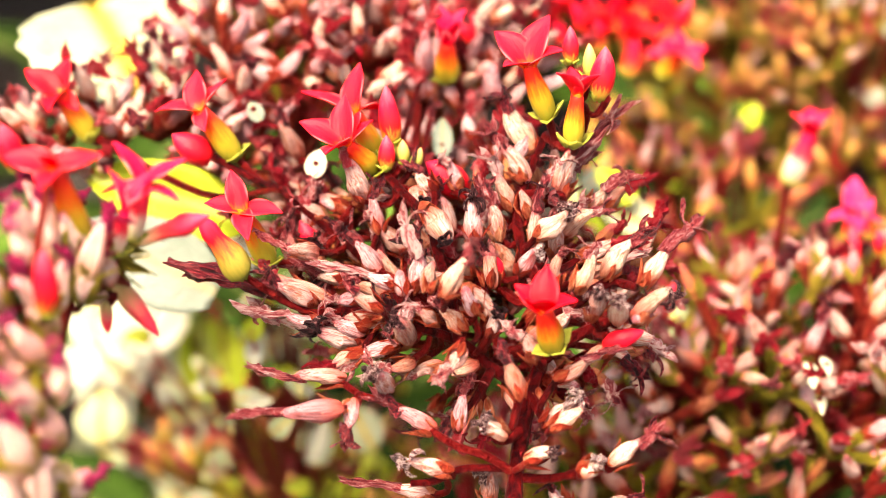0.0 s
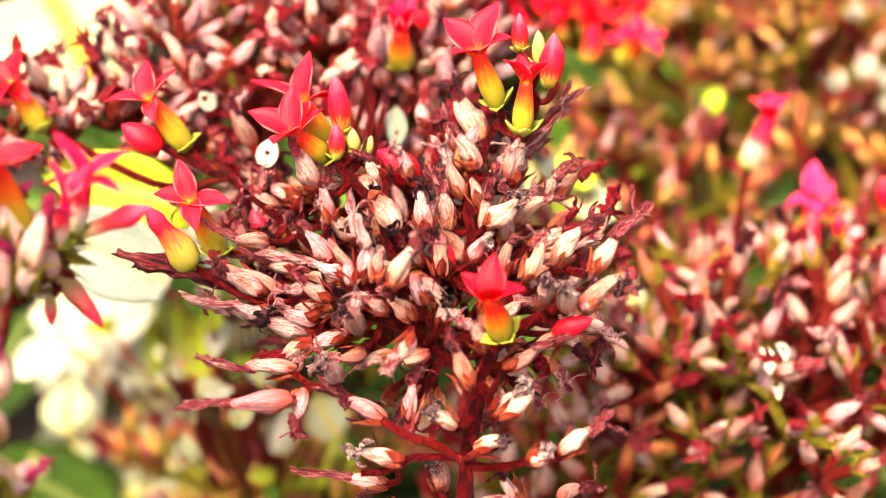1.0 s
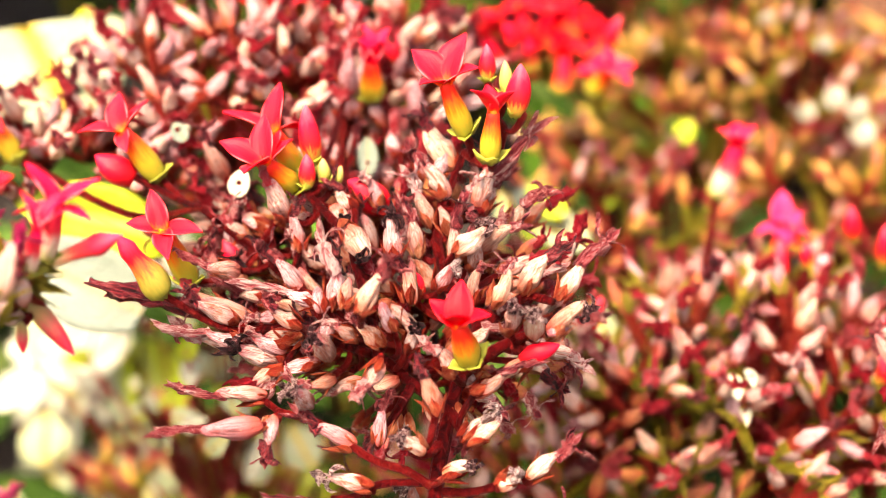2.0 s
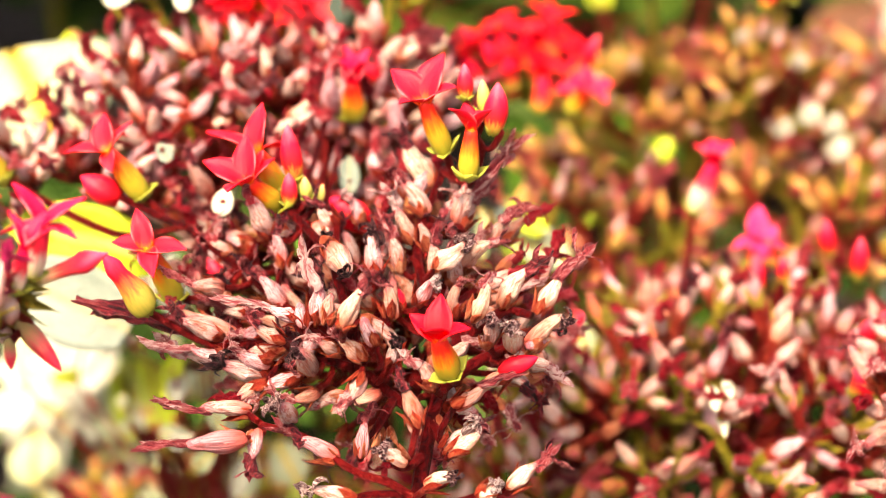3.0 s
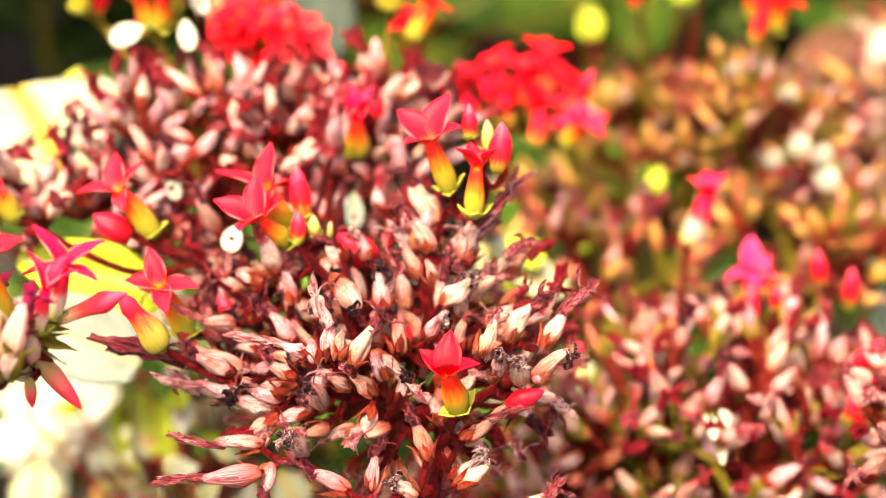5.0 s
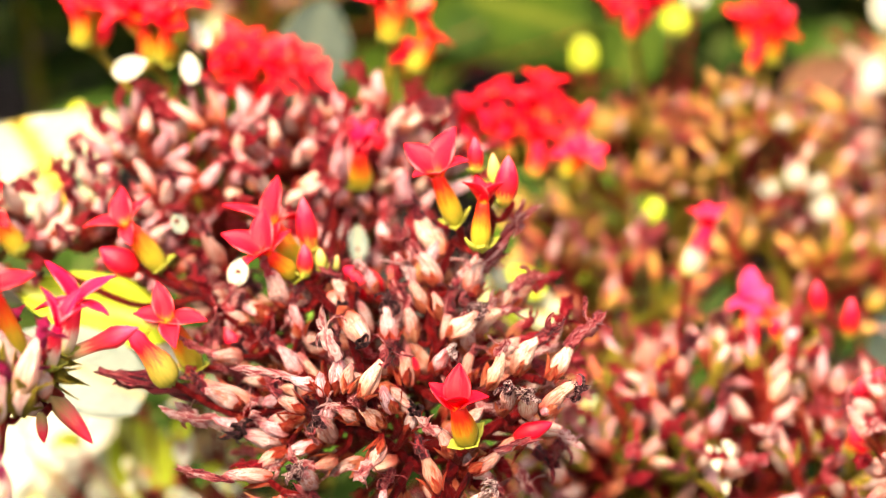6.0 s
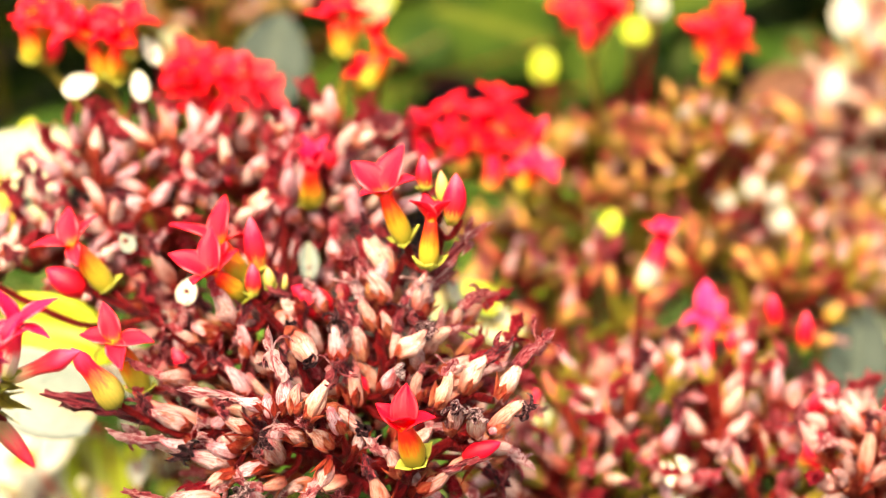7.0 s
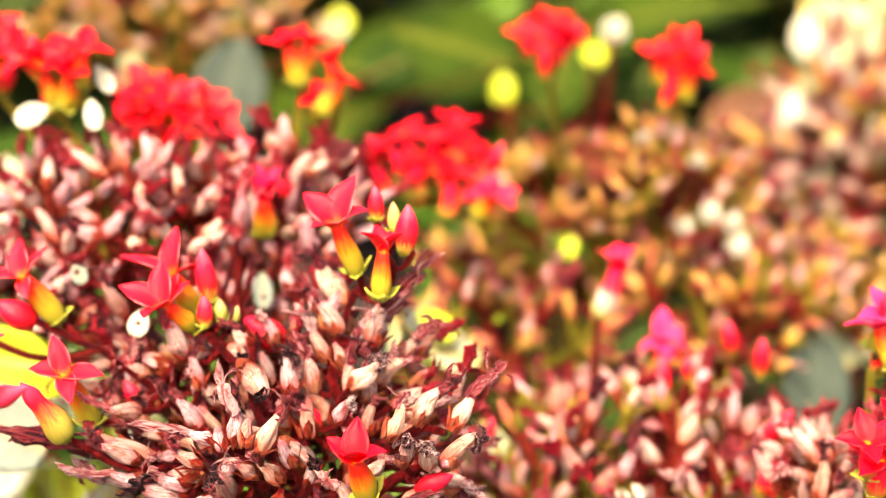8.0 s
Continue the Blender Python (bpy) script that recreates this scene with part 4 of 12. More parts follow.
dried(head, (0.0132, -0.0258, 0.2686), (0.0182, -0.0262, 0.2709), (0.0190, -0.0295, 0.2735), 0.0038, "knot", POD_PALE)
twig("pedicel", head, [(0.0241, -0.0240, 0.2653), (0.0233, -0.0253, 0.2651), (0.0238, -0.0266, 0.2678)], 0.00060, 0.00075)
dried(head, (0.0232, -0.0266, 0.2673), (0.0261, -0.0267, 0.2700), (0.0267, -0.0297, 0.2731), 0.0038, "knot", POD_PALE)
twig("pedicel", head, [(0.0286, -0.0237, 0.2664), (0.0286, -0.0243, 0.2659), (0.0296, -0.0248, 0.2678)], 0.00060, 0.00075)
dried(head, (0.0291, -0.0249, 0.2673), (0.0344, -0.0237, 0.2723), (0.0390, -0.0216, 0.2759), 0.0038, "rag", POD_PALE)
twig("pedicel", head, [(0.0175, 0.0040, 0.2860), (0.0122, 0.0058, 0.2826), (0.0067, 0.0091, 0.2850)], 0.00060, 0.00075)
dried(head, (0.0067, 0.0088, 0.2843), (0.0065, 0.0115, 0.2920), None, 0.0038, "")
twig("pedicel", head, [(-0.0226, 0.0026, 0.2823), (-0.0272, 0.0090, 0.2784), (-0.0330, 0.0174, 0.2817)], 0.00060, 0.00075)
dried(head, (-0.0328, 0.0171, 0.2810), (-0.0344, 0.0197, 0.2884), (-0.0351, 0.0221, 0.2926), 0.0037, "rag")
twig("pedicel", head, [(-0.0150, 0.0090, 0.2858), (-0.0152, 0.0100, 0.2844), (-0.0162, 0.0111, 0.2858)], 0.00060, 0.00075)
dried(head, (-0.0157, 0.0110, 0.2852), (-0.0204, 0.0117, 0.2922), (-0.0251, 0.0139, 0.2960), 0.0039, "rag", POD_MAUVE)
twig("pedicel", head, [(-0.0199, 0.0143, 0.2879), (-0.0177, 0.0151, 0.2882), (-0.0161, 0.0167, 0.2924)], 0.00060, 0.00075)
dried(head, (-0.0159, 0.0165, 0.2917), (-0.0177, 0.0188, 0.2986), (-0.0167, 0.0207, 0.3018), 0.0035, "rag", POD_MAUVE)
twig("pedicel", head, [(-0.0238, 0.0187, 0.2885), (-0.0222, 0.0227, 0.2887), (-0.0237, 0.0264, 0.2915)], 0.00060, 0.00075)
dried(head, (-0.0229, 0.0265, 0.2913), (-0.0287, 0.0259, 0.2932), None, 0.0033, "", POD_MAUVE)
twig("pedicel", head, [(-0.0226, 0.0026, 0.2823), (-0.0238, 0.0083, 0.2788), (-0.0264, 0.0154, 0.2813)], 0.00060, 0.00075)
dried(head, (-0.0262, 0.0152, 0.2805), (-0.0284, 0.0174, 0.2874), (-0.0306, 0.0197, 0.2913), 0.0035, "rag")
twig("pedicel", head, [(-0.0264, 0.0217, 0.2889), (-0.0283, 0.0226, 0.2864), (-0.0303, 0.0242, 0.2876)], 0.00060, 0.00075)
dried(head, (-0.0303, 0.0239, 0.2869), (-0.0307, 0.0265, 0.2943), (-0.0284, 0.0288, 0.2982), 0.0036, "rag", POD_MAUVE)
twig("pedicel", head, [(-0.0251, 0.0202, 0.2887), (-0.0244, 0.0219, 0.2906), (-0.0207, 0.0233, 0.2949)], 0.00060, 0.00075)
dried(head, (-0.0215, 0.0233, 0.2947), (-0.0144, 0.0226, 0.2964), (-0.0076, 0.0234, 0.2977), 0.0034, "twist")
twig("pedicel", head, [(-0.0008, -0.0021, 0.2861), (0.0021, -0.0069, 0.2864), (0.0035, -0.0108, 0.2920)], 0.00060, 0.00075)
dried(head, (0.0038, -0.0110, 0.2913), (0.0017, -0.0098, 0.2963), None, 0.0033, "", POD_MAUVE)
twig("pedicel", head, [(-0.0013, -0.0007, 0.2874), (-0.0038, -0.0053, 0.2885), (-0.0055, -0.0089, 0.2953)], 0.00060, 0.00075)
dried(head, (-0.0057, -0.0091, 0.2945), (-0.0045, -0.0077, 0.3000), None, 0.0033, "")
twig("pedicel", head, [(-0.0013, -0.0007, 0.2874), (-0.0050, -0.0048, 0.2877), (-0.0097, -0.0080, 0.2941)], 0.00060, 0.00075)
dried(head, (-0.0096, -0.0081, 0.2933), (-0.0105, -0.0072, 0.2978), None, 0.0033, "", POD_MAUVE)
twig("pedicel", head, [(-0.0130, 0.0212, 0.2999), (-0.0115, 0.0221, 0.2988), (-0.0093, 0.0217, 0.2982)], 0.00060, 0.00075)
dried(head, (-0.0096, 0.0222, 0.2987), (-0.0078, 0.0189, 0.2959), (-0.0082, 0.0160, 0.2991), 0.0033, "knot")
twig("pedicel", head, [(-0.0076, 0.0144, 0.2975), (-0.0054, 0.0182, 0.2964), (-0.0056, 0.0223, 0.2992)], 0.00060, 0.00075)
dried(head, (-0.0050, 0.0222, 0.2987), (-0.0086, 0.0227, 0.3024), (-0.0121, 0.0238, 0.3043), 0.0033, "rag")
twig("pedicel", head, [(0.0117, 0.0218, 0.2967), (0.0062, 0.0234, 0.2940), (-0.0008, 0.0263, 0.2972)], 0.00060, 0.00075)
dried(head, (-0.0006, 0.0261, 0.2965), (-0.0028, 0.0277, 0.3023), (-0.0059, 0.0285, 0.3036), 0.0033, "rag", POD_MAUVE)
twig("pedicel", head, [(-0.0099, 0.0015, 0.2817), (-0.0096, 0.0019, 0.2819), (-0.0096, 0.0009, 0.2838)], 0.00060, 0.00075)
dried(head, (-0.0095, 0.0017, 0.2837), (-0.0110, -0.0080, 0.2847), (-0.0146, -0.0087, 0.2835), 0.0045, "rag", POD_MAUVE)
twig("pedicel", head, [(0.0029, -0.0049, 0.2783), (0.0041, -0.0067, 0.2798), (0.0063, -0.0094, 0.2863)], 0.00060, 0.00075)
dried(head, (0.0060, -0.0092, 0.2856), (0.0078, -0.0107, 0.2917), (0.0082, -0.0140, 0.2943), 0.0033, "knot")
twig("pedicel", head, [(0.0175, 0.0040, 0.2860), (0.0178, 0.0039, 0.2858), (0.0183, 0.0042, 0.2884)], 0.00060, 0.00075)
dried(head, (0.0181, 0.0039, 0.2876), (0.0198, 0.0060, 0.2942), (0.0213, 0.0075, 0.2967), 0.0033, "rag")
twig("pedicel", head, [(0.0269, -0.0064, 0.2863), (0.0286, -0.0080, 0.2844), (0.0283, -0.0107, 0.2834)], 0.00060, 0.00075)
dried(head, (0.0290, -0.0103, 0.2837), (0.0235, -0.0132, 0.2817), None, 0.0033, "")
twig("pedicel", head, [(0.0328, -0.0065, 0.2903), (0.0346, -0.0076, 0.2897), (0.0348, -0.0100, 0.2911)], 0.00060, 0.00075)
dried(head, (0.0354, -0.0095, 0.2909), (0.0320, -0.0125, 0.2916), None, 0.0033, "", POD_MAUVE)
twig("pedicel", head, [(-0.0013, -0.0007, 0.2874), (-0.0009, -0.0024, 0.2900), (0.0017, -0.0067, 0.2938)], 0.00060, 0.00075)
dried(head, (0.0012, -0.0061, 0.2939), (0.0062, -0.0117, 0.2930), None, 0.0035, "")
twig("pedicel", head, [(-0.0170, 0.0014, 0.2827), (-0.0169, -0.0001, 0.2805), (-0.0184, -0.0020, 0.2811)], 0.00060, 0.00075)
dried(head, (-0.0178, -0.0018, 0.2806), (-0.0230, -0.0033, 0.2840), (-0.0274, -0.0028, 0.2849), 0.0033, "rag", POD_MAUVE)
twig("pedicel", head, [(-0.0052, -0.0016, 0.2805), (-0.0061, -0.0037, 0.2781), (-0.0092, -0.0076, 0.2775)], 0.00060, 0.00075)
dried(head, (-0.0086, -0.0071, 0.2775), (-0.0128, -0.0103, 0.2777), (-0.0185, -0.0100, 0.2783), 0.0033, "rag")
twig("pedicel", head, [(-0.0170, 0.0014, 0.2827), (-0.0176, 0.0035, 0.2822), (-0.0200, 0.0046, 0.2838)], 0.00060, 0.00075)
dried(head, (-0.0193, 0.0050, 0.2836), (-0.0235, 0.0022, 0.2847), (-0.0272, 0.0022, 0.2847), 0.0033, "rag", POD_MAUVE)
twig("pedicel", head, [(0.0132, 0.0257, 0.3000), (0.0116, 0.0271, 0.2992), (0.0109, 0.0289, 0.3018)], 0.00060, 0.00075)
dried(head, (0.0106, 0.0287, 0.3011), (0.0135, 0.0304, 0.3068), None, 0.0033, "", POD_MAUVE)
twig("pedicel", head, [(-0.0013, -0.0007, 0.2874), (0.0024, 0.0012, 0.2855), (0.0056, 0.0042, 0.2884)], 0.00060, 0.00075)
dried(head, (0.0057, 0.0039, 0.2876), (0.0047, 0.0060, 0.2942), (0.0017, 0.0082, 0.2980), 0.0033, "rag")
twig("pedicel", head, [(-0.0018, 0.0007, 0.2886), (-0.0013, -0.0006, 0.2889), (-0.0024, -0.0025, 0.2920)], 0.00060, 0.00075)
dried(head, (-0.0018, -0.0023, 0.2915), (-0.0060, -0.0037, 0.2950), None, 0.0033, "")
twig("pedicel", head, [(0.0113, -0.0278, 0.2534), (0.0088, -0.0225, 0.2507), (0.0061, -0.0180, 0.2538)], 0.00060, 0.00075)
dried(head, (0.0062, -0.0178, 0.2530), (0.0057, -0.0195, 0.2616), (0.0058, -0.0224, 0.2648), 0.0040, "knot")
twig("pedicel", head, [(-0.0015, -0.0238, 0.2632), (-0.0012, -0.0218, 0.2581), (-0.0043, -0.0201, 0.2555)], 0.00060, 0.00075)
dried(head, (-0.0035, -0.0200, 0.2553), (-0.0115, -0.0206, 0.2573), (-0.0227, -0.0198, 0.2588), 0.0038, "twist")
twig("pedicel", head, [(0.0113, -0.0278, 0.2534), (0.0179, -0.0244, 0.2508), (0.0220, -0.0210, 0.2538)], 0.00060, 0.00075)
dried(head, (0.0224, -0.0210, 0.2531), (0.0188, -0.0209, 0.2590), (0.0171, -0.0201, 0.2604), 0.0033, "rag")
twig("pedicel", head, [(0.0113, -0.0278, 0.2534), (0.0073, -0.0248, 0.2503), (-0.0003, -0.0229, 0.2511)], 0.00060, 0.00075)
dried(head, (0.0003, -0.0227, 0.2507), (-0.0049, -0.0243, 0.2540), (-0.0105, -0.0233, 0.2557), 0.0033, "rag")
twig("pedicel", head, [(0.0113, -0.0278, 0.2534), (0.0111, -0.0251, 0.2507), (0.0128, -0.0227, 0.2513)], 0.00060, 0.00075)
dried(head, (0.0122, -0.0226, 0.2508), (0.0175, -0.0234, 0.2550), (0.0217, -0.0229, 0.2556), 0.0033, "rag")
twig("pedicel", head, [(0.0113, -0.0278, 0.2534), (0.0179, -0.0224, 0.2483), (0.0303, -0.0165, 0.2494)], 0.00060, 0.00075)
dried(head, (0.0297, -0.0166, 0.2489), (0.0340, -0.0162, 0.2522), (0.0397, -0.0158, 0.2528), 0.0033, "rag")
twig("pedicel", head, [(-0.0264, 0.0217, 0.2889), (-0.0266, 0.0235, 0.2877), (-0.0281, 0.0250, 0.2895)], 0.00060, 0.00075)
dried(head, (-0.0275, 0.0251, 0.2889), (-0.0317, 0.0241, 0.2934), (-0.0344, 0.0263, 0.2972), 0.0033, "red")
twig("pedicel", head, [(0.0139, 0.0217, 0.2983), (0.0165, 0.0232, 0.2950), (0.0203, 0.0259, 0.2961)], 0.00060, 0.00075)
dried(head, (0.0200, 0.0256, 0.2954), (0.0227, 0.0280, 0.3012), (0.0267, 0.0299, 0.3045), 0.0033, "rag")
twig("pedicel", head, [(0.0156, -0.0074, 0.2763), (0.0138, -0.0032, 0.2762), (0.0144, 0.0003, 0.2798)], 0.00060, 0.00075)
dried(head, (0.0138, 0.0005, 0.2793), (0.0210, -0.0012, 0.2855), (0.0254, -0.0009, 0.2860), 0.0044, "rag")
twig("pedicel", head, [(0.0142, 0.0094, 0.2882), (0.0121, 0.0125, 0.2831), (0.0089, 0.0149, 0.2829)], 0.00060, 0.00075)
dried(head, (0.0092, 0.0150, 0.2822), (0.0061, 0.0129, 0.2916), (0.0059, 0.0153, 0.2958), 0.0047, "twist")
dried(head, (0.0147, -0.0099, 0.2737), (0.0168, -0.0135, 0.2694), (0.0166, -0.0163, 0.2644), 0.0033, "rag")
twig("pedicel", head, [(0.0196, 0.0006, 0.2843), (0.0215, 0.0036, 0.2805), (0.0275, 0.0063, 0.2773)], 0.00060, 0.00075)
dried(head, (0.0267, 0.0064, 0.2775), (0.0332, 0.0060, 0.2761), (0.0382, 0.0043, 0.2731), 0.0033, "rag")
twig("pedicel", head, [(-0.0099, 0.0015, 0.2817), (-0.0063, 0.0049, 0.2820), (-0.0045, 0.0074, 0.2870)], 0.00060, 0.00075)
dried(head, (-0.0041, 0.0076, 0.2864), (-0.0078, 0.0057, 0.2929), (-0.0098, 0.0087, 0.2980), 0.0036, "rag")
twig("pedicel", head, [(-0.0034, -0.0023, 0.2803), (-0.0027, 0.0004, 0.2804), (-0.0044, 0.0026, 0.2824)], 0.00060, 0.00075)
dried(head, (-0.0036, 0.0028, 0.2823), (-0.0111, 0.0007, 0.2835), (-0.0165, 0.0018, 0.2853), 0.0036, "rag")
twig("pedicel", head, [(0.0199, 0.0194, 0.2996), (0.0225, 0.0238, 0.2924), (0.0292, 0.0301, 0.2904)], 0.00060, 0.00075)
dried(head, (0.0287, 0.0299, 0.2899), (0.0340, 0.0322, 0.2947), (0.0404, 0.0334, 0.2969), 0.0035, "red")
twig("pedicel", head, [(-0.0225, 0.0173, 0.2883), (-0.0246, 0.0152, 0.2877), (-0.0288, 0.0109, 0.2903)], 0.00060, 0.00075)
dried(head, (-0.0283, 0.0115, 0.2899), (-0.0333, 0.0063, 0.2936), (-0.0388, 0.0078, 0.2960), 0.0037, "twist")
twig("pedicel", head, [(-0.0108, 0.0030, 0.2826), (-0.0102, 0.0088, 0.2795), (-0.0121, 0.0151, 0.2817)], 0.00060, 0.00075)
dried(head, (-0.0117, 0.0150, 0.2810), (-0.0162, 0.0159, 0.2876), (-0.0174, 0.0180, 0.2913), 0.0037, "twist")
twig("pedicel", head, [(-0.0226, 0.0026, 0.2823), (-0.0245, 0.0025, 0.2797), (-0.0288, 0.0018, 0.2794)], 0.00060, 0.00075)
dried(head, (-0.0281, 0.0020, 0.2792), (-0.0350, 0.0001, 0.2814), (-0.0399, 0.0015, 0.2838), 0.0035, "rag")
twig("pedicel", head, [(0.0116, 0.0203, 0.2959), (0.0097, 0.0214, 0.2924), (0.0066, 0.0235, 0.2928)], 0.00060, 0.00075)
dried(head, (0.0069, 0.0232, 0.2922), (0.0039, 0.0259, 0.2978), (0.0036, 0.0286, 0.3025), 0.0033, "red")
twig("pedicel", head, [(-0.0226, 0.0026, 0.2823), (-0.0253, 0.0040, 0.2822), (-0.0312, 0.0066, 0.2848)], 0.00060, 0.00075)
dried(head, (-0.0305, 0.0063, 0.2846), (-0.0365, 0.0083, 0.2866), (-0.0397, 0.0101, 0.2897), 0.0033, "red")
twig("pedicel", head, [(-0.0048, 0.0084, 0.2941), (-0.0038, 0.0112, 0.2899), (-0.0050, 0.0157, 0.2892)], 0.00060, 0.00075)
dried(head, (-0.0045, 0.0153, 0.2887), (-0.0082, 0.0181, 0.2919), (-0.0098, 0.0206, 0.2964), 0.0033, "twist")
twig("pedicel", head, [(0.0175, -0.0041, 0.2802), (0.0209, 0.0016, 0.2763), (0.0282, 0.0038, 0.2742)], 0.00060, 0.00075)
dried(head, (0.0276, 0.0043, 0.2741), (0.0329, -0.0005, 0.2744), (0.0363, -0.0024, 0.2712), 0.0033, "rag")
twig("pedicel", head, [(-0.0118, 0.0046, 0.2835), (-0.0124, 0.0053, 0.2820), (-0.0141, 0.0056, 0.2830)], 0.00060, 0.00075)
dried(head, (-0.0135, 0.0058, 0.2826), (-0.0198, 0.0042, 0.2867), (-0.0226, 0.0056, 0.2891), 0.0035, "twist")
twig("pedicel", head, [(0.0139, 0.0217, 0.2983), (0.0157, 0.0229, 0.2965), (0.0182, 0.0240, 0.2984)], 0.00060, 0.00075)
dried(head, (0.0180, 0.0241, 0.2976), (0.0200, 0.0233, 0.3052), (0.0238, 0.0255, 0.3089), 0.0036, "red")
twig("pedicel", head, [(-0.0130, 0.0212, 0.2999), (-0.0136, 0.0217, 0.2963), (-0.0161, 0.0232, 0.2955)], 0.00060, 0.00075)
dried(head, (-0.0155, 0.0229, 0.2951), (-0.0204, 0.0255, 0.2978), (-0.0231, 0.0279, 0.3019), 0.0033, "twist")
twig("pedicel", head, [(-0.0034, -0.0023, 0.2803), (-0.0018, 0.0023, 0.2764), (-0.0036, 0.0085, 0.2761)], 0.00060, 0.00075)
dried(head, (-0.0029, 0.0082, 0.2757), (-0.0076, 0.0102, 0.2784), (-0.0104, 0.0125, 0.2824), 0.0033, "rag")
twig("pedicel", head, [(-0.0226, 0.0026, 0.2823), (-0.0247, 0.0034, 0.2814), (-0.0285, 0.0032, 0.2837)], 0.00060, 0.00075)
dried(head, (-0.0279, 0.0035, 0.2831), (-0.0345, -0.0010, 0.2899), (-0.0381, 0.0008, 0.2931), 0.0047, "rag")
twig("pedicel", head, [(0.0016, -0.0044, 0.2791), (0.0004, -0.0050, 0.2768), (-0.0030, -0.0064, 0.2755)], 0.00060, 0.00075)
dried(head, (-0.0023, -0.0062, 0.2757), (-0.0082, -0.0082, 0.2744), (-0.0125, -0.0081, 0.2746), 0.0033, "rag")
twig("pedicel", head, [(-0.0138, 0.0077, 0.2853), (-0.0113, 0.0139, 0.2831), (-0.0114, 0.0189, 0.2858)], 0.00060, 0.00075)
dried(head, (-0.0110, 0.0191, 0.2852), (-0.0168, 0.0164, 0.2924), (-0.0194, 0.0187, 0.2964), 0.0045, "rag")
twig("pedicel", head, [(0.0206, 0.0031, 0.2862), (0.0236, 0.0078, 0.2796), (0.0305, 0.0135, 0.2787)], 0.00060, 0.00075)
dried(head, (0.0300, 0.0133, 0.2781), (0.0345, 0.0145, 0.2828), (0.0401, 0.0157, 0.2848), 0.0033, "red")
twig("pedicel", head, [(0.0056, -0.0059, 0.2765), (0.0076, 0.0006, 0.2736), (0.0071, 0.0085, 0.2766)], 0.00060, 0.00075)
dried(head, (0.0075, 0.0083, 0.2759), (0.0041, 0.0101, 0.2821), (0.0034, 0.0128, 0.2867), 0.0034, "red")
twig("pedicel", head, [(0.0175, -0.0041, 0.2802), (0.0146, 0.0019, 0.2773), (0.0160, 0.0095, 0.2783)], 0.00060, 0.00075)
dried(head, (0.0153, 0.0093, 0.2780), (0.0197, 0.0109, 0.2803), (0.0250, 0.0113, 0.2811), 0.0033, "red")
twig("pedicel", head, [(0.0175, -0.0041, 0.2802), (0.0143, -0.0007, 0.2786), (0.0138, 0.0040, 0.2805)], 0.00060, 0.00075)
dried(head, (0.0132, 0.0037, 0.2800), (0.0190, 0.0064, 0.2841), (0.0228, 0.0070, 0.2851), 0.0035, "twist")
twig("pedicel", head, [(-0.0044, 0.0073, 0.2935), (-0.0035, 0.0127, 0.2897), (-0.0044, 0.0191, 0.2915)], 0.00060, 0.00075)
dried(head, (-0.0041, 0.0189, 0.2908), (-0.0063, 0.0203, 0.2961), (-0.0064, 0.0229, 0.3006), 0.0033, "twist")
twig("pedicel", head, [(0.0164, 0.0058, 0.2867), (0.0199, 0.0099, 0.2842), (0.0259, 0.0125, 0.2862)], 0.00060, 0.00075)
dried(head, (0.0254, 0.0128, 0.2856), (0.0303, 0.0097, 0.2914), (0.0366, 0.0103, 0.2924), 0.0038, "twist")
twig("pedicel", head, [(-0.0212, 0.0023, 0.2824), (-0.0197, 0.0059, 0.2784), (-0.0215, 0.0108, 0.2774)], 0.00060, 0.00075)
dried(head, (-0.0208, 0.0105, 0.2771), (-0.0258, 0.0124, 0.2792), (-0.0293, 0.0146, 0.2831), 0.0033, "rag")
twig("pedicel", head, [(-0.0175, 0.0116, 0.2868), (-0.0174, 0.0141, 0.2842), (-0.0192, 0.0168, 0.2848)], 0.00060, 0.00075)
dried(head, (-0.0187, 0.0167, 0.2843), (-0.0238, 0.0176, 0.2888), (-0.0264, 0.0202, 0.2931), 0.0033, "twist")
twig("pedicel", head, [(0.0186, -0.0018, 0.2824), (0.0150, 0.0031, 0.2791), (0.0146, 0.0102, 0.2801)], 0.00060, 0.00075)
dried(head, (0.0140, 0.0098, 0.2797), (0.0184, 0.0128, 0.2833), (0.0230, 0.0139, 0.2851), 0.0033, "red")
twig("pedicel", head, [(-0.0116, 0.0195, 0.2993), (-0.0150, 0.0197, 0.2961), (-0.0195, 0.0197, 0.2976)], 0.00060, 0.00075)
dried(head, (-0.0192, 0.0198, 0.2968), (-0.0227, 0.0192, 0.3058), (-0.0230, 0.0214, 0.3096), 0.0044, "red")
twig("pedicel", head, [(0.0164, 0.0058, 0.2867), (0.0136, 0.0095, 0.2817), (0.0102, 0.0154, 0.2821)], 0.00060, 0.00075)
dried(head, (0.0103, 0.0150, 0.2815), (0.0090, 0.0189, 0.2887), (0.0103, 0.0214, 0.2930), 0.0038, "rag")
twig("pedicel", head, [(0.0016, -0.0044, 0.2791), (0.0040, 0.0009, 0.2783), (0.0024, 0.0072, 0.2799)], 0.00060, 0.00075)
dried(head, (0.0032, 0.0070, 0.2797), (-0.0034, 0.0086, 0.2812), (-0.0084, 0.0107, 0.2849), 0.0033, "rag")
twig("pedicel", head, [(0.0130, 0.0120, 0.2904), (0.0139, 0.0128, 0.2894), (0.0148, 0.0139, 0.2916)], 0.00060, 0.00075)
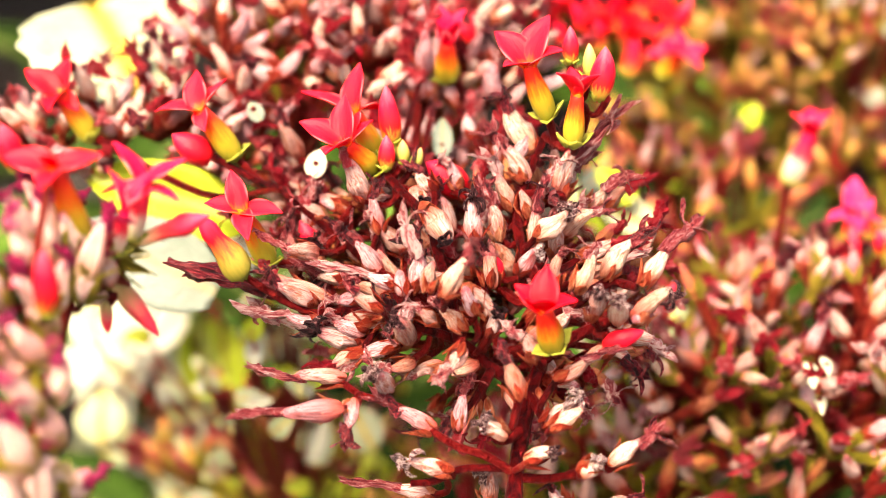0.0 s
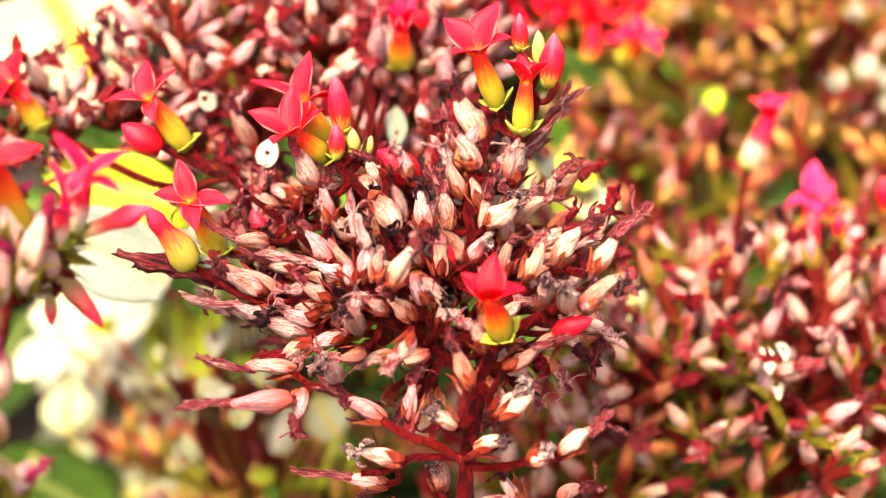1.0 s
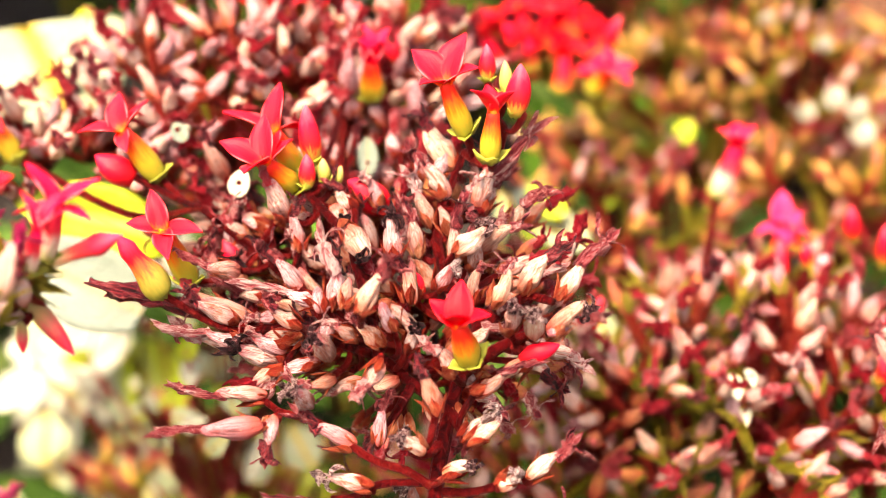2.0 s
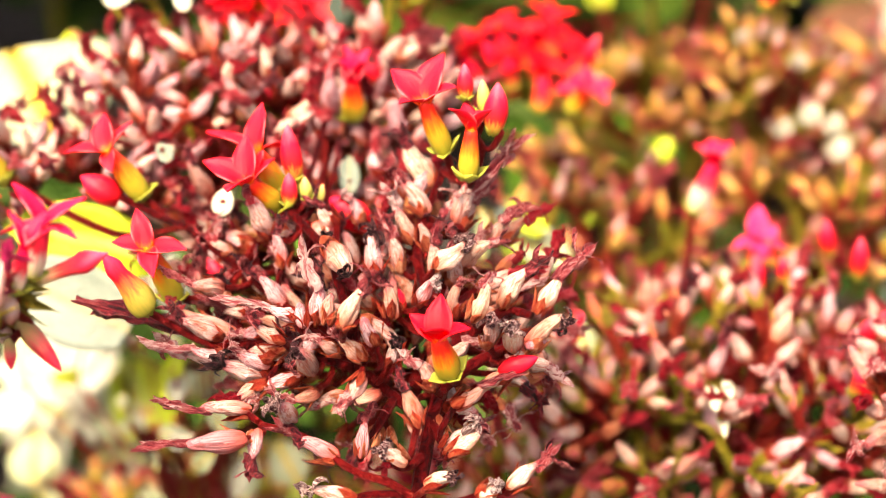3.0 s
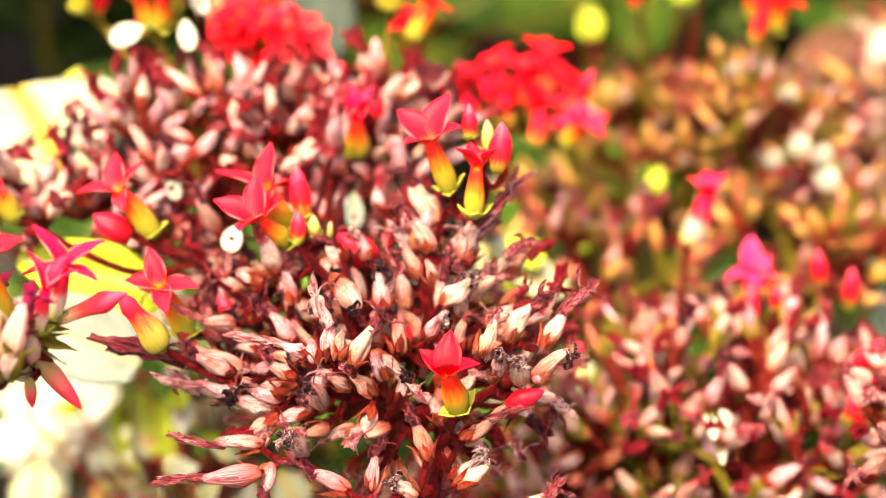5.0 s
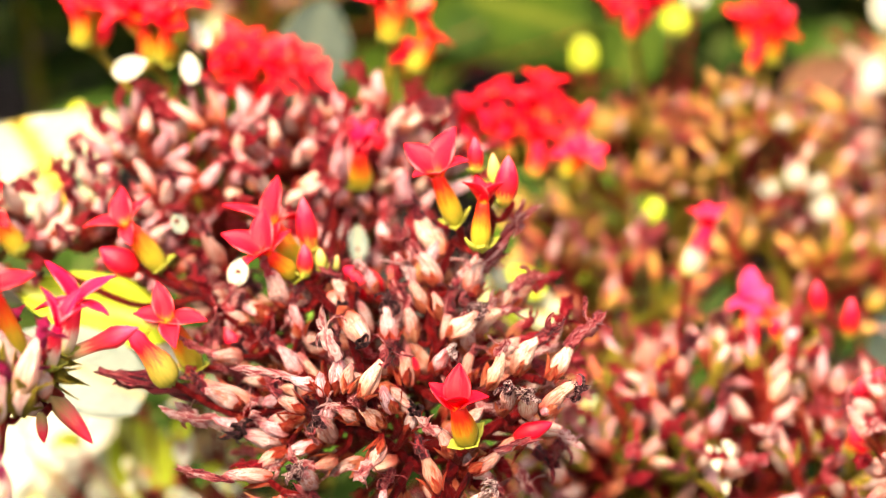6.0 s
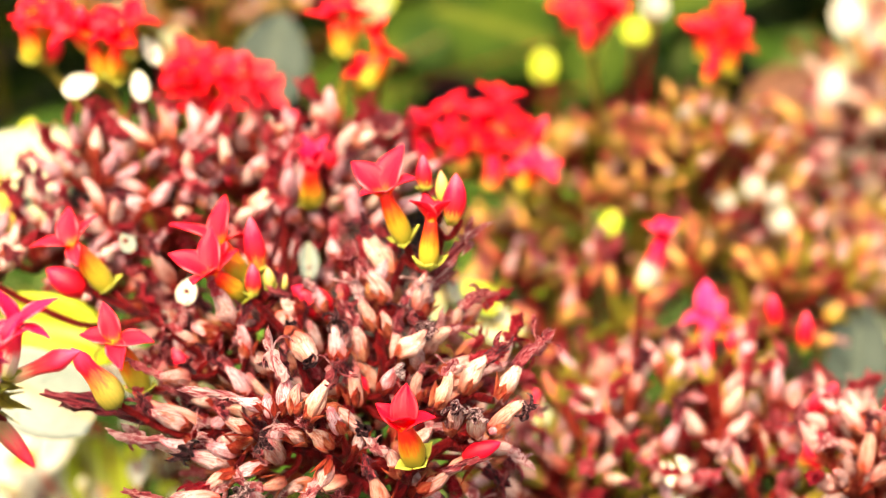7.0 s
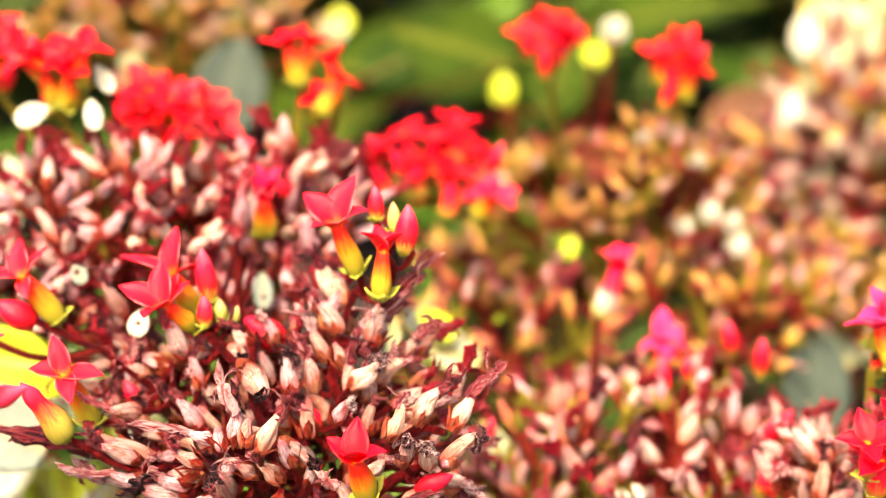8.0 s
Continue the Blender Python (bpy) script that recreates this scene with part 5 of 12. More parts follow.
dried(head, (0.0149, 0.0138, 0.2908), (0.0146, 0.0153, 0.2990), (0.0170, 0.0184, 0.3043), 0.0038, "rag")
twig("pedicel", head, [(-0.0108, 0.0030, 0.2826), (-0.0068, 0.0078, 0.2797), (-0.0059, 0.0144, 0.2811)], 0.00060, 0.00075)
dried(head, (-0.0054, 0.0141, 0.2807), (-0.0092, 0.0163, 0.2839), (-0.0108, 0.0184, 0.2875), 0.0033, "rag")
twig("pedicel", head, [(0.0056, -0.0059, 0.2765), (0.0091, -0.0010, 0.2749), (0.0149, 0.0003, 0.2744)], 0.00060, 0.00075)
dried(head, (0.0145, 0.0010, 0.2745), (0.0192, -0.0062, 0.2734), (0.0208, -0.0083, 0.2700), 0.0040, "red")
twig("pedicel", head, [(0.0150, -0.0085, 0.2751), (0.0156, -0.0079, 0.2741), (0.0175, -0.0080, 0.2748)], 0.00060, 0.00075)
dried(head, (0.0168, -0.0076, 0.2748), (0.0227, -0.0114, 0.2748), (0.0260, -0.0130, 0.2721), 0.0033, "rag")
twig("pedicel", head, [(0.0206, 0.0031, 0.2862), (0.0262, 0.0110, 0.2826), (0.0352, 0.0204, 0.2873)], 0.00060, 0.00075)
dried(head, (0.0348, 0.0203, 0.2866), (0.0379, 0.0217, 0.2927), (0.0425, 0.0236, 0.2959), 0.0033, "red")
twig("pedicel", head, [(0.0160, 0.0201, 0.2992), (0.0197, 0.0224, 0.2944), (0.0256, 0.0239, 0.2948)], 0.00060, 0.00075)
dried(head, (0.0252, 0.0240, 0.2941), (0.0285, 0.0229, 0.2995), (0.0340, 0.0244, 0.3021), 0.0033, "rag")
twig("pedicel", head, [(-0.0157, 0.0011, 0.2827), (-0.0155, 0.0004, 0.2818), (-0.0166, -0.0006, 0.2823)], 0.00060, 0.00075)
dried(head, (-0.0158, -0.0004, 0.2823), (-0.0217, -0.0017, 0.2820), (-0.0259, -0.0012, 0.2828), 0.0033, "rag")
twig("pedicel", head, [(0.0069, -0.0064, 0.2757), (0.0082, -0.0040, 0.2726), (0.0101, -0.0041, 0.2704)], 0.00060, 0.00075)
dried(head, (0.0099, -0.0034, 0.2706), (0.0118, -0.0106, 0.2686), (0.0114, -0.0126, 0.2651), 0.0036, "rag")
twig("pedicel", head, [(0.0130, 0.0120, 0.2904), (0.0156, 0.0151, 0.2885), (0.0202, 0.0172, 0.2909)], 0.00060, 0.00075)
dried(head, (0.0197, 0.0174, 0.2903), (0.0258, 0.0145, 0.2986), (0.0295, 0.0152, 0.2998), 0.0047, "rag")
twig("pedicel", head, [(0.0206, 0.0031, 0.2862), (0.0202, 0.0062, 0.2839), (0.0224, 0.0104, 0.2842)], 0.00060, 0.00075)
dried(head, (0.0217, 0.0101, 0.2839), (0.0286, 0.0130, 0.2866), (0.0325, 0.0132, 0.2869), 0.0036, "rag")
twig("pedicel", head, [(-0.0025, 0.0026, 0.2900), (-0.0017, 0.0055, 0.2864), (-0.0032, 0.0098, 0.2862)], 0.00060, 0.00075)
dried(head, (-0.0026, 0.0095, 0.2858), (-0.0066, 0.0122, 0.2892), (-0.0085, 0.0147, 0.2935), 0.0033, "twist")
dried(head, (0.0040, -0.0060, 0.2766), (-0.0008, -0.0080, 0.2752), (-0.0050, -0.0081, 0.2750), 0.0033, "twist")
twig("pedicel", head, [(0.0153, 0.0076, 0.2875), (0.0181, 0.0102, 0.2868), (0.0240, 0.0126, 0.2896)], 0.00060, 0.00075)
dried(head, (0.0233, 0.0126, 0.2891), (0.0303, 0.0120, 0.2935), (0.0360, 0.0122, 0.2937), 0.0038, "red")
twig("pedicel", head, [(0.0050, -0.0103, 0.2743), (0.0051, -0.0088, 0.2719), (0.0054, -0.0088, 0.2694)], 0.00060, 0.00075)
dried(head, (0.0053, -0.0083, 0.2700), (0.0059, -0.0116, 0.2660), (0.0044, -0.0142, 0.2615), 0.0033, "red")
twig("pedicel", head, [(0.0130, 0.0120, 0.2904), (0.0163, 0.0142, 0.2883), (0.0208, 0.0182, 0.2908)], 0.00060, 0.00075)
dried(head, (0.0206, 0.0178, 0.2901), (0.0226, 0.0209, 0.2955), (0.0256, 0.0226, 0.2985), 0.0033, "rag")
twig("pedicel", head, [(-0.0251, 0.0202, 0.2887), (-0.0232, 0.0225, 0.2884), (-0.0236, 0.0256, 0.2907)], 0.00060, 0.00075)
dried(head, (-0.0229, 0.0253, 0.2904), (-0.0286, 0.0275, 0.2930), (-0.0327, 0.0302, 0.2977), 0.0033, "twist")
twig("pedicel", head, [(-0.0187, 0.0130, 0.2874), (-0.0193, 0.0124, 0.2843), (-0.0223, 0.0120, 0.2831)], 0.00060, 0.00075)
dried(head, (-0.0215, 0.0119, 0.2830), (-0.0287, 0.0123, 0.2840), (-0.0336, 0.0139, 0.2866), 0.0033, "rag")
dried(head, (-0.0144, -0.0001, 0.2824), (-0.0193, -0.0013, 0.2812), (-0.0233, -0.0012, 0.2814), 0.0033, "red")
twig("pedicel", head, [(0.0142, 0.0094, 0.2882), (0.0095, 0.0099, 0.2854), (0.0023, 0.0093, 0.2873)], 0.00060, 0.00075)
dried(head, (0.0028, 0.0095, 0.2867), (-0.0017, 0.0074, 0.2919), (-0.0050, 0.0101, 0.2965), 0.0033, "red")
twig("pedicel", head, [(-0.0138, 0.0077, 0.2853), (-0.0076, 0.0156, 0.2833), (-0.0031, 0.0233, 0.2893)], 0.00060, 0.00075)
dried(head, (-0.0029, 0.0233, 0.2885), (-0.0048, 0.0231, 0.2959), (-0.0043, 0.0257, 0.3005), 0.0035, "rag")
twig("pedicel", head, [(0.0043, -0.0054, 0.2774), (0.0061, 0.0045, 0.2747), (0.0101, 0.0118, 0.2789)], 0.00060, 0.00075)
dried(head, (0.0098, 0.0121, 0.2782), (0.0130, 0.0084, 0.2858), (0.0171, 0.0096, 0.2880), 0.0041, "rag")
twig("pedicel", head, [(-0.0034, -0.0023, 0.2803), (-0.0034, -0.0005, 0.2761), (-0.0062, 0.0001, 0.2735)], 0.00060, 0.00075)
dried(head, (-0.0055, 0.0004, 0.2735), (-0.0106, -0.0018, 0.2735), (-0.0166, -0.0014, 0.2743), 0.0033, "rag")
twig("pedicel", head, [(-0.0170, 0.0014, 0.2827), (-0.0164, -0.0016, 0.2801), (-0.0186, -0.0064, 0.2784)], 0.00060, 0.00075)
dried(head, (-0.0179, -0.0060, 0.2786), (-0.0235, -0.0094, 0.2770), (-0.0291, -0.0097, 0.2765), 0.0033, "red")
twig("pedicel", head, [(0.0136, 0.0107, 0.2893), (0.0157, 0.0124, 0.2880), (0.0179, 0.0133, 0.2905)], 0.00060, 0.00075)
dried(head, (0.0179, 0.0136, 0.2898), (0.0179, 0.0106, 0.2985), (0.0205, 0.0135, 0.3036), 0.0042, "rag")
twig("pedicel", head, [(0.0236, -0.0057, 0.2839), (0.0267, -0.0017, 0.2803), (0.0327, -0.0003, 0.2795)], 0.00060, 0.00075)
dried(head, (0.0321, 0.0002, 0.2793), (0.0372, -0.0044, 0.2814), (0.0416, -0.0058, 0.2791), 0.0033, "rag")
twig("pedicel", head, [(0.0136, 0.0107, 0.2893), (0.0165, 0.0158, 0.2851), (0.0225, 0.0189, 0.2853)], 0.00060, 0.00075)
dried(head, (0.0220, 0.0193, 0.2848), (0.0279, 0.0154, 0.2900), (0.0332, 0.0153, 0.2899), 0.0040, "rag")
twig("pedicel", head, [(0.0127, 0.0249, 0.2992), (0.0159, 0.0268, 0.2955), (0.0189, 0.0307, 0.2963)], 0.00060, 0.00075)
dried(head, (0.0190, 0.0303, 0.2956), (0.0185, 0.0350, 0.3019), (0.0206, 0.0379, 0.3069), 0.0036, "rag")
twig("pedicel", head, [(-0.0118, 0.0046, 0.2835), (-0.0075, 0.0095, 0.2828), (-0.0051, 0.0142, 0.2879)], 0.00060, 0.00075)
dried(head, (-0.0047, 0.0142, 0.2872), (-0.0086, 0.0137, 0.2953), (-0.0092, 0.0157, 0.2987), 0.0041, "rag")
twig("pedicel", head, [(-0.0130, 0.0006, 0.2820), (-0.0129, 0.0030, 0.2764), (-0.0165, 0.0063, 0.2738)], 0.00060, 0.00075)
dried(head, (-0.0158, 0.0061, 0.2735), (-0.0208, 0.0075, 0.2752), (-0.0242, 0.0093, 0.2783), 0.0033, "rag")
twig("pedicel", head, [(-0.0118, 0.0046, 0.2835), (-0.0044, 0.0133, 0.2806), (0.0033, 0.0200, 0.2865)], 0.00060, 0.00075)
dried(head, (0.0033, 0.0202, 0.2857), (0.0037, 0.0179, 0.2938), (0.0060, 0.0203, 0.2979), 0.0039, "rag")
twig("pedicel", head, [(0.0142, 0.0094, 0.2882), (0.0102, 0.0175, 0.2850), (0.0049, 0.0243, 0.2892)], 0.00060, 0.00075)
dried(head, (0.0051, 0.0245, 0.2884), (0.0035, 0.0229, 0.2959), (0.0040, 0.0258, 0.3008), 0.0036, "rag")
twig("pedicel", head, [(-0.0264, 0.0217, 0.2889), (-0.0214, 0.0301, 0.2854), (-0.0204, 0.0358, 0.2864)], 0.00060, 0.00075)
dried(head, (-0.0198, 0.0362, 0.2860), (-0.0272, 0.0311, 0.2912), (-0.0305, 0.0323, 0.2933), 0.0047, "red", POD_BROWN)
twig("pedicel", head, [(0.0164, 0.0058, 0.2867), (0.0118, 0.0119, 0.2724), (0.0037, 0.0088, 0.2599)], 0.00060, 0.00075)
dried(head, (0.0040, 0.0096, 0.2598), (0.0010, 0.0019, 0.2601), (-0.0040, 0.0004, 0.2576), 0.0038, "rag", POD_BROWN)
twig("pedicel", head, [(-0.0016, -0.0031, 0.2802), (-0.0031, 0.0054, 0.2722), (-0.0111, 0.0120, 0.2682)], 0.00060, 0.00075)
dried(head, (-0.0104, 0.0122, 0.2679), (-0.0176, 0.0101, 0.2706), (-0.0234, 0.0118, 0.2736), 0.0037, "red", POD_BROWN)
twig("pedicel", head, [(0.0142, 0.0094, 0.2882), (0.0169, 0.0144, 0.2781), (0.0256, 0.0181, 0.2730)], 0.00060, 0.00075)
dried(head, (0.0250, 0.0182, 0.2726), (0.0320, 0.0166, 0.2766), (0.0365, 0.0164, 0.2764), 0.0038, "rag", POD_BROWN)
twig("pedicel", head, [(0.0130, 0.0120, 0.2904), (0.0133, 0.0177, 0.2838), (0.0128, 0.0261, 0.2835)], 0.00060, 0.00075)
dried(head, (0.0129, 0.0257, 0.2828), (0.0116, 0.0298, 0.2898), (0.0133, 0.0330, 0.2954), 0.0038, "red", POD_BROWN)
twig("pedicel", head, [(0.0116, 0.0203, 0.2959), (0.0106, 0.0307, 0.2862), (0.0097, 0.0447, 0.2860)], 0.00060, 0.00075)
dried(head, (0.0097, 0.0443, 0.2853), (0.0099, 0.0477, 0.2927), (0.0117, 0.0497, 0.2962), 0.0037, "rag", POD_BROWN)
twig("pedicel", head, [(0.0069, -0.0064, 0.2757), (0.0100, 0.0086, 0.2695), (0.0177, 0.0222, 0.2737)], 0.00060, 0.00075)
dried(head, (0.0173, 0.0223, 0.2730), (0.0214, 0.0210, 0.2806), (0.0249, 0.0221, 0.2825), 0.0040, "red", POD_BROWN)
twig("pedicel", head, [(-0.0187, 0.0130, 0.2874), (-0.0180, 0.0164, 0.2833), (-0.0208, 0.0193, 0.2809)], 0.00060, 0.00075)
dried(head, (-0.0200, 0.0195, 0.2809), (-0.0264, 0.0184, 0.2809), (-0.0329, 0.0195, 0.2828), 0.0033, "red", POD_BROWN)
twig("pedicel", head, [(0.0114, 0.0174, 0.2944), (0.0059, 0.0230, 0.2871), (-0.0027, 0.0289, 0.2873)], 0.00060, 0.00075)
dried(head, (-0.0023, 0.0288, 0.2866), (-0.0061, 0.0293, 0.2940), (-0.0071, 0.0325, 0.2994), 0.0038, "rag", POD_BROWN)
twig("pedicel", head, [(0.0069, -0.0064, 0.2757), (0.0135, 0.0024, 0.2696), (0.0245, 0.0052, 0.2670)], 0.00060, 0.00075)
dried(head, (0.0241, 0.0058, 0.2668), (0.0291, -0.0011, 0.2688), (0.0329, -0.0031, 0.2654), 0.0040, "rag", POD_BROWN)
twig("pedicel", head, [(0.0142, 0.0094, 0.2882), (0.0094, 0.0227, 0.2821), (-0.0001, 0.0347, 0.2857)], 0.00060, 0.00075)
dried(head, (0.0003, 0.0348, 0.2850), (-0.0028, 0.0339, 0.2906), (-0.0041, 0.0364, 0.2950), 0.0033, "red", POD_BROWN)
twig("pedicel", head, [(-0.0212, 0.0158, 0.2881), (-0.0207, 0.0185, 0.2812), (-0.0236, 0.0187, 0.2769)], 0.00060, 0.00075)
dried(head, (-0.0230, 0.0192, 0.2767), (-0.0291, 0.0147, 0.2783), (-0.0348, 0.0154, 0.2795), 0.0036, "red", POD_BROWN)
twig("pedicel", head, [(0.0098, -0.0079, 0.2743), (0.0117, -0.0008, 0.2717), (0.0182, 0.0039, 0.2712)], 0.00060, 0.00075)
dried(head, (0.0174, 0.0043, 0.2711), (0.0234, 0.0011, 0.2717), (0.0279, -0.0005, 0.2690), 0.0033, "red", POD_BROWN)
twig("pedicel", head, [(-0.0251, 0.0202, 0.2887), (-0.0250, 0.0226, 0.2848), (-0.0273, 0.0261, 0.2842)], 0.00060, 0.00075)
dried(head, (-0.0267, 0.0258, 0.2838), (-0.0327, 0.0287, 0.2880), (-0.0348, 0.0309, 0.2918), 0.0036, "red", POD_BROWN)
twig("pedicel", head, [(0.0142, 0.0094, 0.2882), (0.0068, 0.0180, 0.2744), (-0.0067, 0.0199, 0.2671)], 0.00060, 0.00075)
dried(head, (-0.0063, 0.0204, 0.2667), (-0.0116, 0.0146, 0.2710), (-0.0167, 0.0158, 0.2731), 0.0042, "red", POD_BROWN)
twig("pedicel", head, [(-0.0251, 0.0202, 0.2887), (-0.0166, 0.0248, 0.2860), (-0.0100, 0.0336, 0.2899)], 0.00060, 0.00075)
dried(head, (-0.0098, 0.0331, 0.2893), (-0.0123, 0.0386, 0.2958), (-0.0117, 0.0408, 0.2997), 0.0041, "rag", POD_BROWN)
twig("pedicel", head, [(0.0142, 0.0094, 0.2882), (0.0198, 0.0167, 0.2824), (0.0279, 0.0226, 0.2841)], 0.00060, 0.00075)
dried(head, (0.0276, 0.0228, 0.2834), (0.0308, 0.0208, 0.2915), (0.0343, 0.0221, 0.2938), 0.0041, "red", POD_BROWN)
twig("pedicel", head, [(0.0153, 0.0076, 0.2875), (0.0204, 0.0182, 0.2778), (0.0328, 0.0264, 0.2751)], 0.00060, 0.00075)
dried(head, (0.0322, 0.0266, 0.2747), (0.0399, 0.0240, 0.2804), (0.0444, 0.0241, 0.2805), 0.0046, "red", POD_BROWN)
twig("pedicel", head, [(0.0142, 0.0094, 0.2882), (0.0108, 0.0133, 0.2797), (0.0028, 0.0195, 0.2767)], 0.00060, 0.00075)
dried(head, (0.0034, 0.0192, 0.2762), (-0.0006, 0.0212, 0.2797), (-0.0027, 0.0237, 0.2840), 0.0033, "rag", POD_BROWN)
twig("pedicel", head, [(0.0069, -0.0064, 0.2757), (0.0039, 0.0021, 0.2690), (-0.0035, 0.0082, 0.2572)], 0.00060, 0.00075)
dried(head, (-0.0031, 0.0084, 0.2579), (-0.0061, 0.0067, 0.2530), (-0.0113, 0.0048, 0.2498), 0.0033, "rag", POD_BROWN)
twig("pedicel", head, [(0.0142, -0.0101, 0.2722), (0.0129, -0.0026, 0.2687), (0.0134, 0.0028, 0.2618)], 0.00060, 0.00075)
dried(head, (0.0131, 0.0031, 0.2625), (0.0148, 0.0012, 0.2575), (0.0143, -0.0013, 0.2532), 0.0033, "red", POD_BROWN)
twig("pedicel", head, [(0.0043, -0.0054, 0.2774), (0.0055, 0.0056, 0.2710), (0.0020, 0.0180, 0.2725)], 0.00060, 0.00075)
dried(head, (0.0025, 0.0179, 0.2719), (-0.0022, 0.0192, 0.2783), (-0.0037, 0.0220, 0.2831), 0.0037, "red", POD_BROWN)
twig("pedicel", head, [(0.0115, 0.0188, 0.2952), (0.0074, 0.0255, 0.2895), (0.0030, 0.0338, 0.2913)], 0.00060, 0.00075)
dried(head, (0.0030, 0.0336, 0.2905), (0.0027, 0.0352, 0.2966), (0.0045, 0.0377, 0.3008), 0.0033, "red", POD_BROWN)
twig("pedicel", head, [(-0.0150, 0.0090, 0.2858), (-0.0136, 0.0181, 0.2822), (-0.0154, 0.0262, 0.2852)], 0.00060, 0.00075)
dried(head, (-0.0150, 0.0264, 0.2845), (-0.0198, 0.0250, 0.2921), (-0.0212, 0.0270, 0.2956), 0.0042, "red", POD_BROWN)
twig("pedicel", head, [(-0.0138, 0.0077, 0.2853), (-0.0155, 0.0112, 0.2773), (-0.0218, 0.0146, 0.2740)], 0.00060, 0.00075)
dried(head, (-0.0211, 0.0146, 0.2735), (-0.0264, 0.0146, 0.2770), (-0.0301, 0.0168, 0.2808), 0.0033, "red", POD_BROWN)
twig("pedicel", head, [(0.0069, -0.0064, 0.2757), (0.0101, 0.0016, 0.2680), (0.0187, 0.0051, 0.2625)], 0.00060, 0.00075)
dried(head, (0.0181, 0.0056, 0.2624), (0.0240, 0.0009, 0.2629), (0.0283, -0.0012, 0.2593), 0.0035, "rag", POD_BROWN)
twig("pedicel", head, [(0.0142, 0.0094, 0.2882), (0.0135, 0.0238, 0.2815), (0.0136, 0.0389, 0.2860)], 0.00060, 0.00075)
dried(head, (0.0136, 0.0389, 0.2852), (0.0143, 0.0397, 0.2949), (0.0162, 0.0415, 0.2982), 0.0045, "red", POD_BROWN)
twig("pedicel", head, [(-0.0052, -0.0016, 0.2805), (-0.0016, 0.0096, 0.2773), (-0.0054, 0.0211, 0.2776)], 0.00060, 0.00075)
dried(head, (-0.0047, 0.0210, 0.2774), (-0.0109, 0.0213, 0.2791), (-0.0162, 0.0233, 0.2825), 0.0033, "rag", POD_BROWN)
twig("pedicel", head, [(-0.0118, 0.0046, 0.2835), (-0.0083, 0.0106, 0.2744), (-0.0113, 0.0188, 0.2681)], 0.00060, 0.00075)
dried(head, (-0.0105, 0.0186, 0.2679), (-0.0159, 0.0204, 0.2689), (-0.0192, 0.0219, 0.2715), 0.0033, "red", POD_BROWN)
twig("pedicel", head, [(0.0069, -0.0064, 0.2757), (0.0112, 0.0082, 0.2678), (0.0226, 0.0209, 0.2689)], 0.00060, 0.00075)
dried(head, (0.0220, 0.0210, 0.2684), (0.0291, 0.0191, 0.2755), (0.0355, 0.0197, 0.2767), 0.0047, "red", POD_BROWN)
twig("pedicel", head, [(0.0116, 0.0203, 0.2959), (0.0174, 0.0265, 0.2827), (0.0287, 0.0276, 0.2761)], 0.00060, 0.00075)
dried(head, (0.0282, 0.0280, 0.2756), (0.0332, 0.0233, 0.2803), (0.0398, 0.0228, 0.2796), 0.0038, "rag", POD_BROWN)
twig("pedicel", head, [(0.0116, 0.0203, 0.2959), (0.0078, 0.0251, 0.2858), (-0.0012, 0.0338, 0.2815)], 0.00060, 0.00075)
dried(head, (-0.0006, 0.0334, 0.2811), (-0.0059, 0.0372, 0.2855), (-0.0081, 0.0402, 0.2907), 0.0036, "red", POD_BROWN)
twig("pedicel", head, [(-0.0099, 0.0015, 0.2817), (-0.0054, 0.0159, 0.2763), (-0.0049, 0.0312, 0.2814)], 0.00060, 0.00075)
dried(head, (-0.0046, 0.0312, 0.2807), (-0.0083, 0.0320, 0.2892), (-0.0087, 0.0349, 0.2941), 0.0043, "red", POD_BROWN)
twig("pedicel", head, [(0.0098, -0.0079, 0.2743), (0.0118, 0.0024, 0.2718), (0.0189, 0.0106, 0.2751)], 0.00060, 0.00075)
dried(head, (0.0183, 0.0109, 0.2747), (0.0235, 0.0087, 0.2789), (0.0287, 0.0087, 0.2790), 0.0033, "red", POD_BROWN)
twig("pedicel", head, [(-0.0175, 0.0116, 0.2868), (-0.0173, 0.0185, 0.2780), (-0.0217, 0.0220, 0.2733)], 0.00060, 0.00075)
dried(head, (-0.0211, 0.0224, 0.2729), (-0.0287, 0.0169, 0.2772), (-0.0323, 0.0178, 0.2788), 0.0047, "red", POD_BROWN)
twig("pedicel", head, [(0.0181, -0.0031, 0.2815), (0.0145, 0.0100, 0.2745), (0.0067, 0.0164, 0.2640)], 0.00060, 0.00075)
dried(head, (0.0070, 0.0170, 0.2644), (0.0032, 0.0110, 0.2597), (-0.0013, 0.0091, 0.2565), 0.0039, "rag", POD_BROWN)
twig("pedicel", head, [(0.0069, -0.0064, 0.2757), (0.0056, -0.0008, 0.2689), (0.0032, -0.0003, 0.2628)], 0.00060, 0.00075)
dried(head, (0.0034, 0.0005, 0.2629), (0.0015, -0.0083, 0.2614), (-0.0021, -0.0104, 0.2577), 0.0042, "red", POD_BROWN)
twig("pedicel", head, [(-0.0264, 0.0217, 0.2889), (-0.0269, 0.0245, 0.2821), (-0.0299, 0.0253, 0.2795)], 0.00060, 0.00075)
dried(head, (-0.0295, 0.0257, 0.2790), (-0.0353, 0.0211, 0.2853), (-0.0392, 0.0231, 0.2888), 0.0045, "red", POD_BROWN)
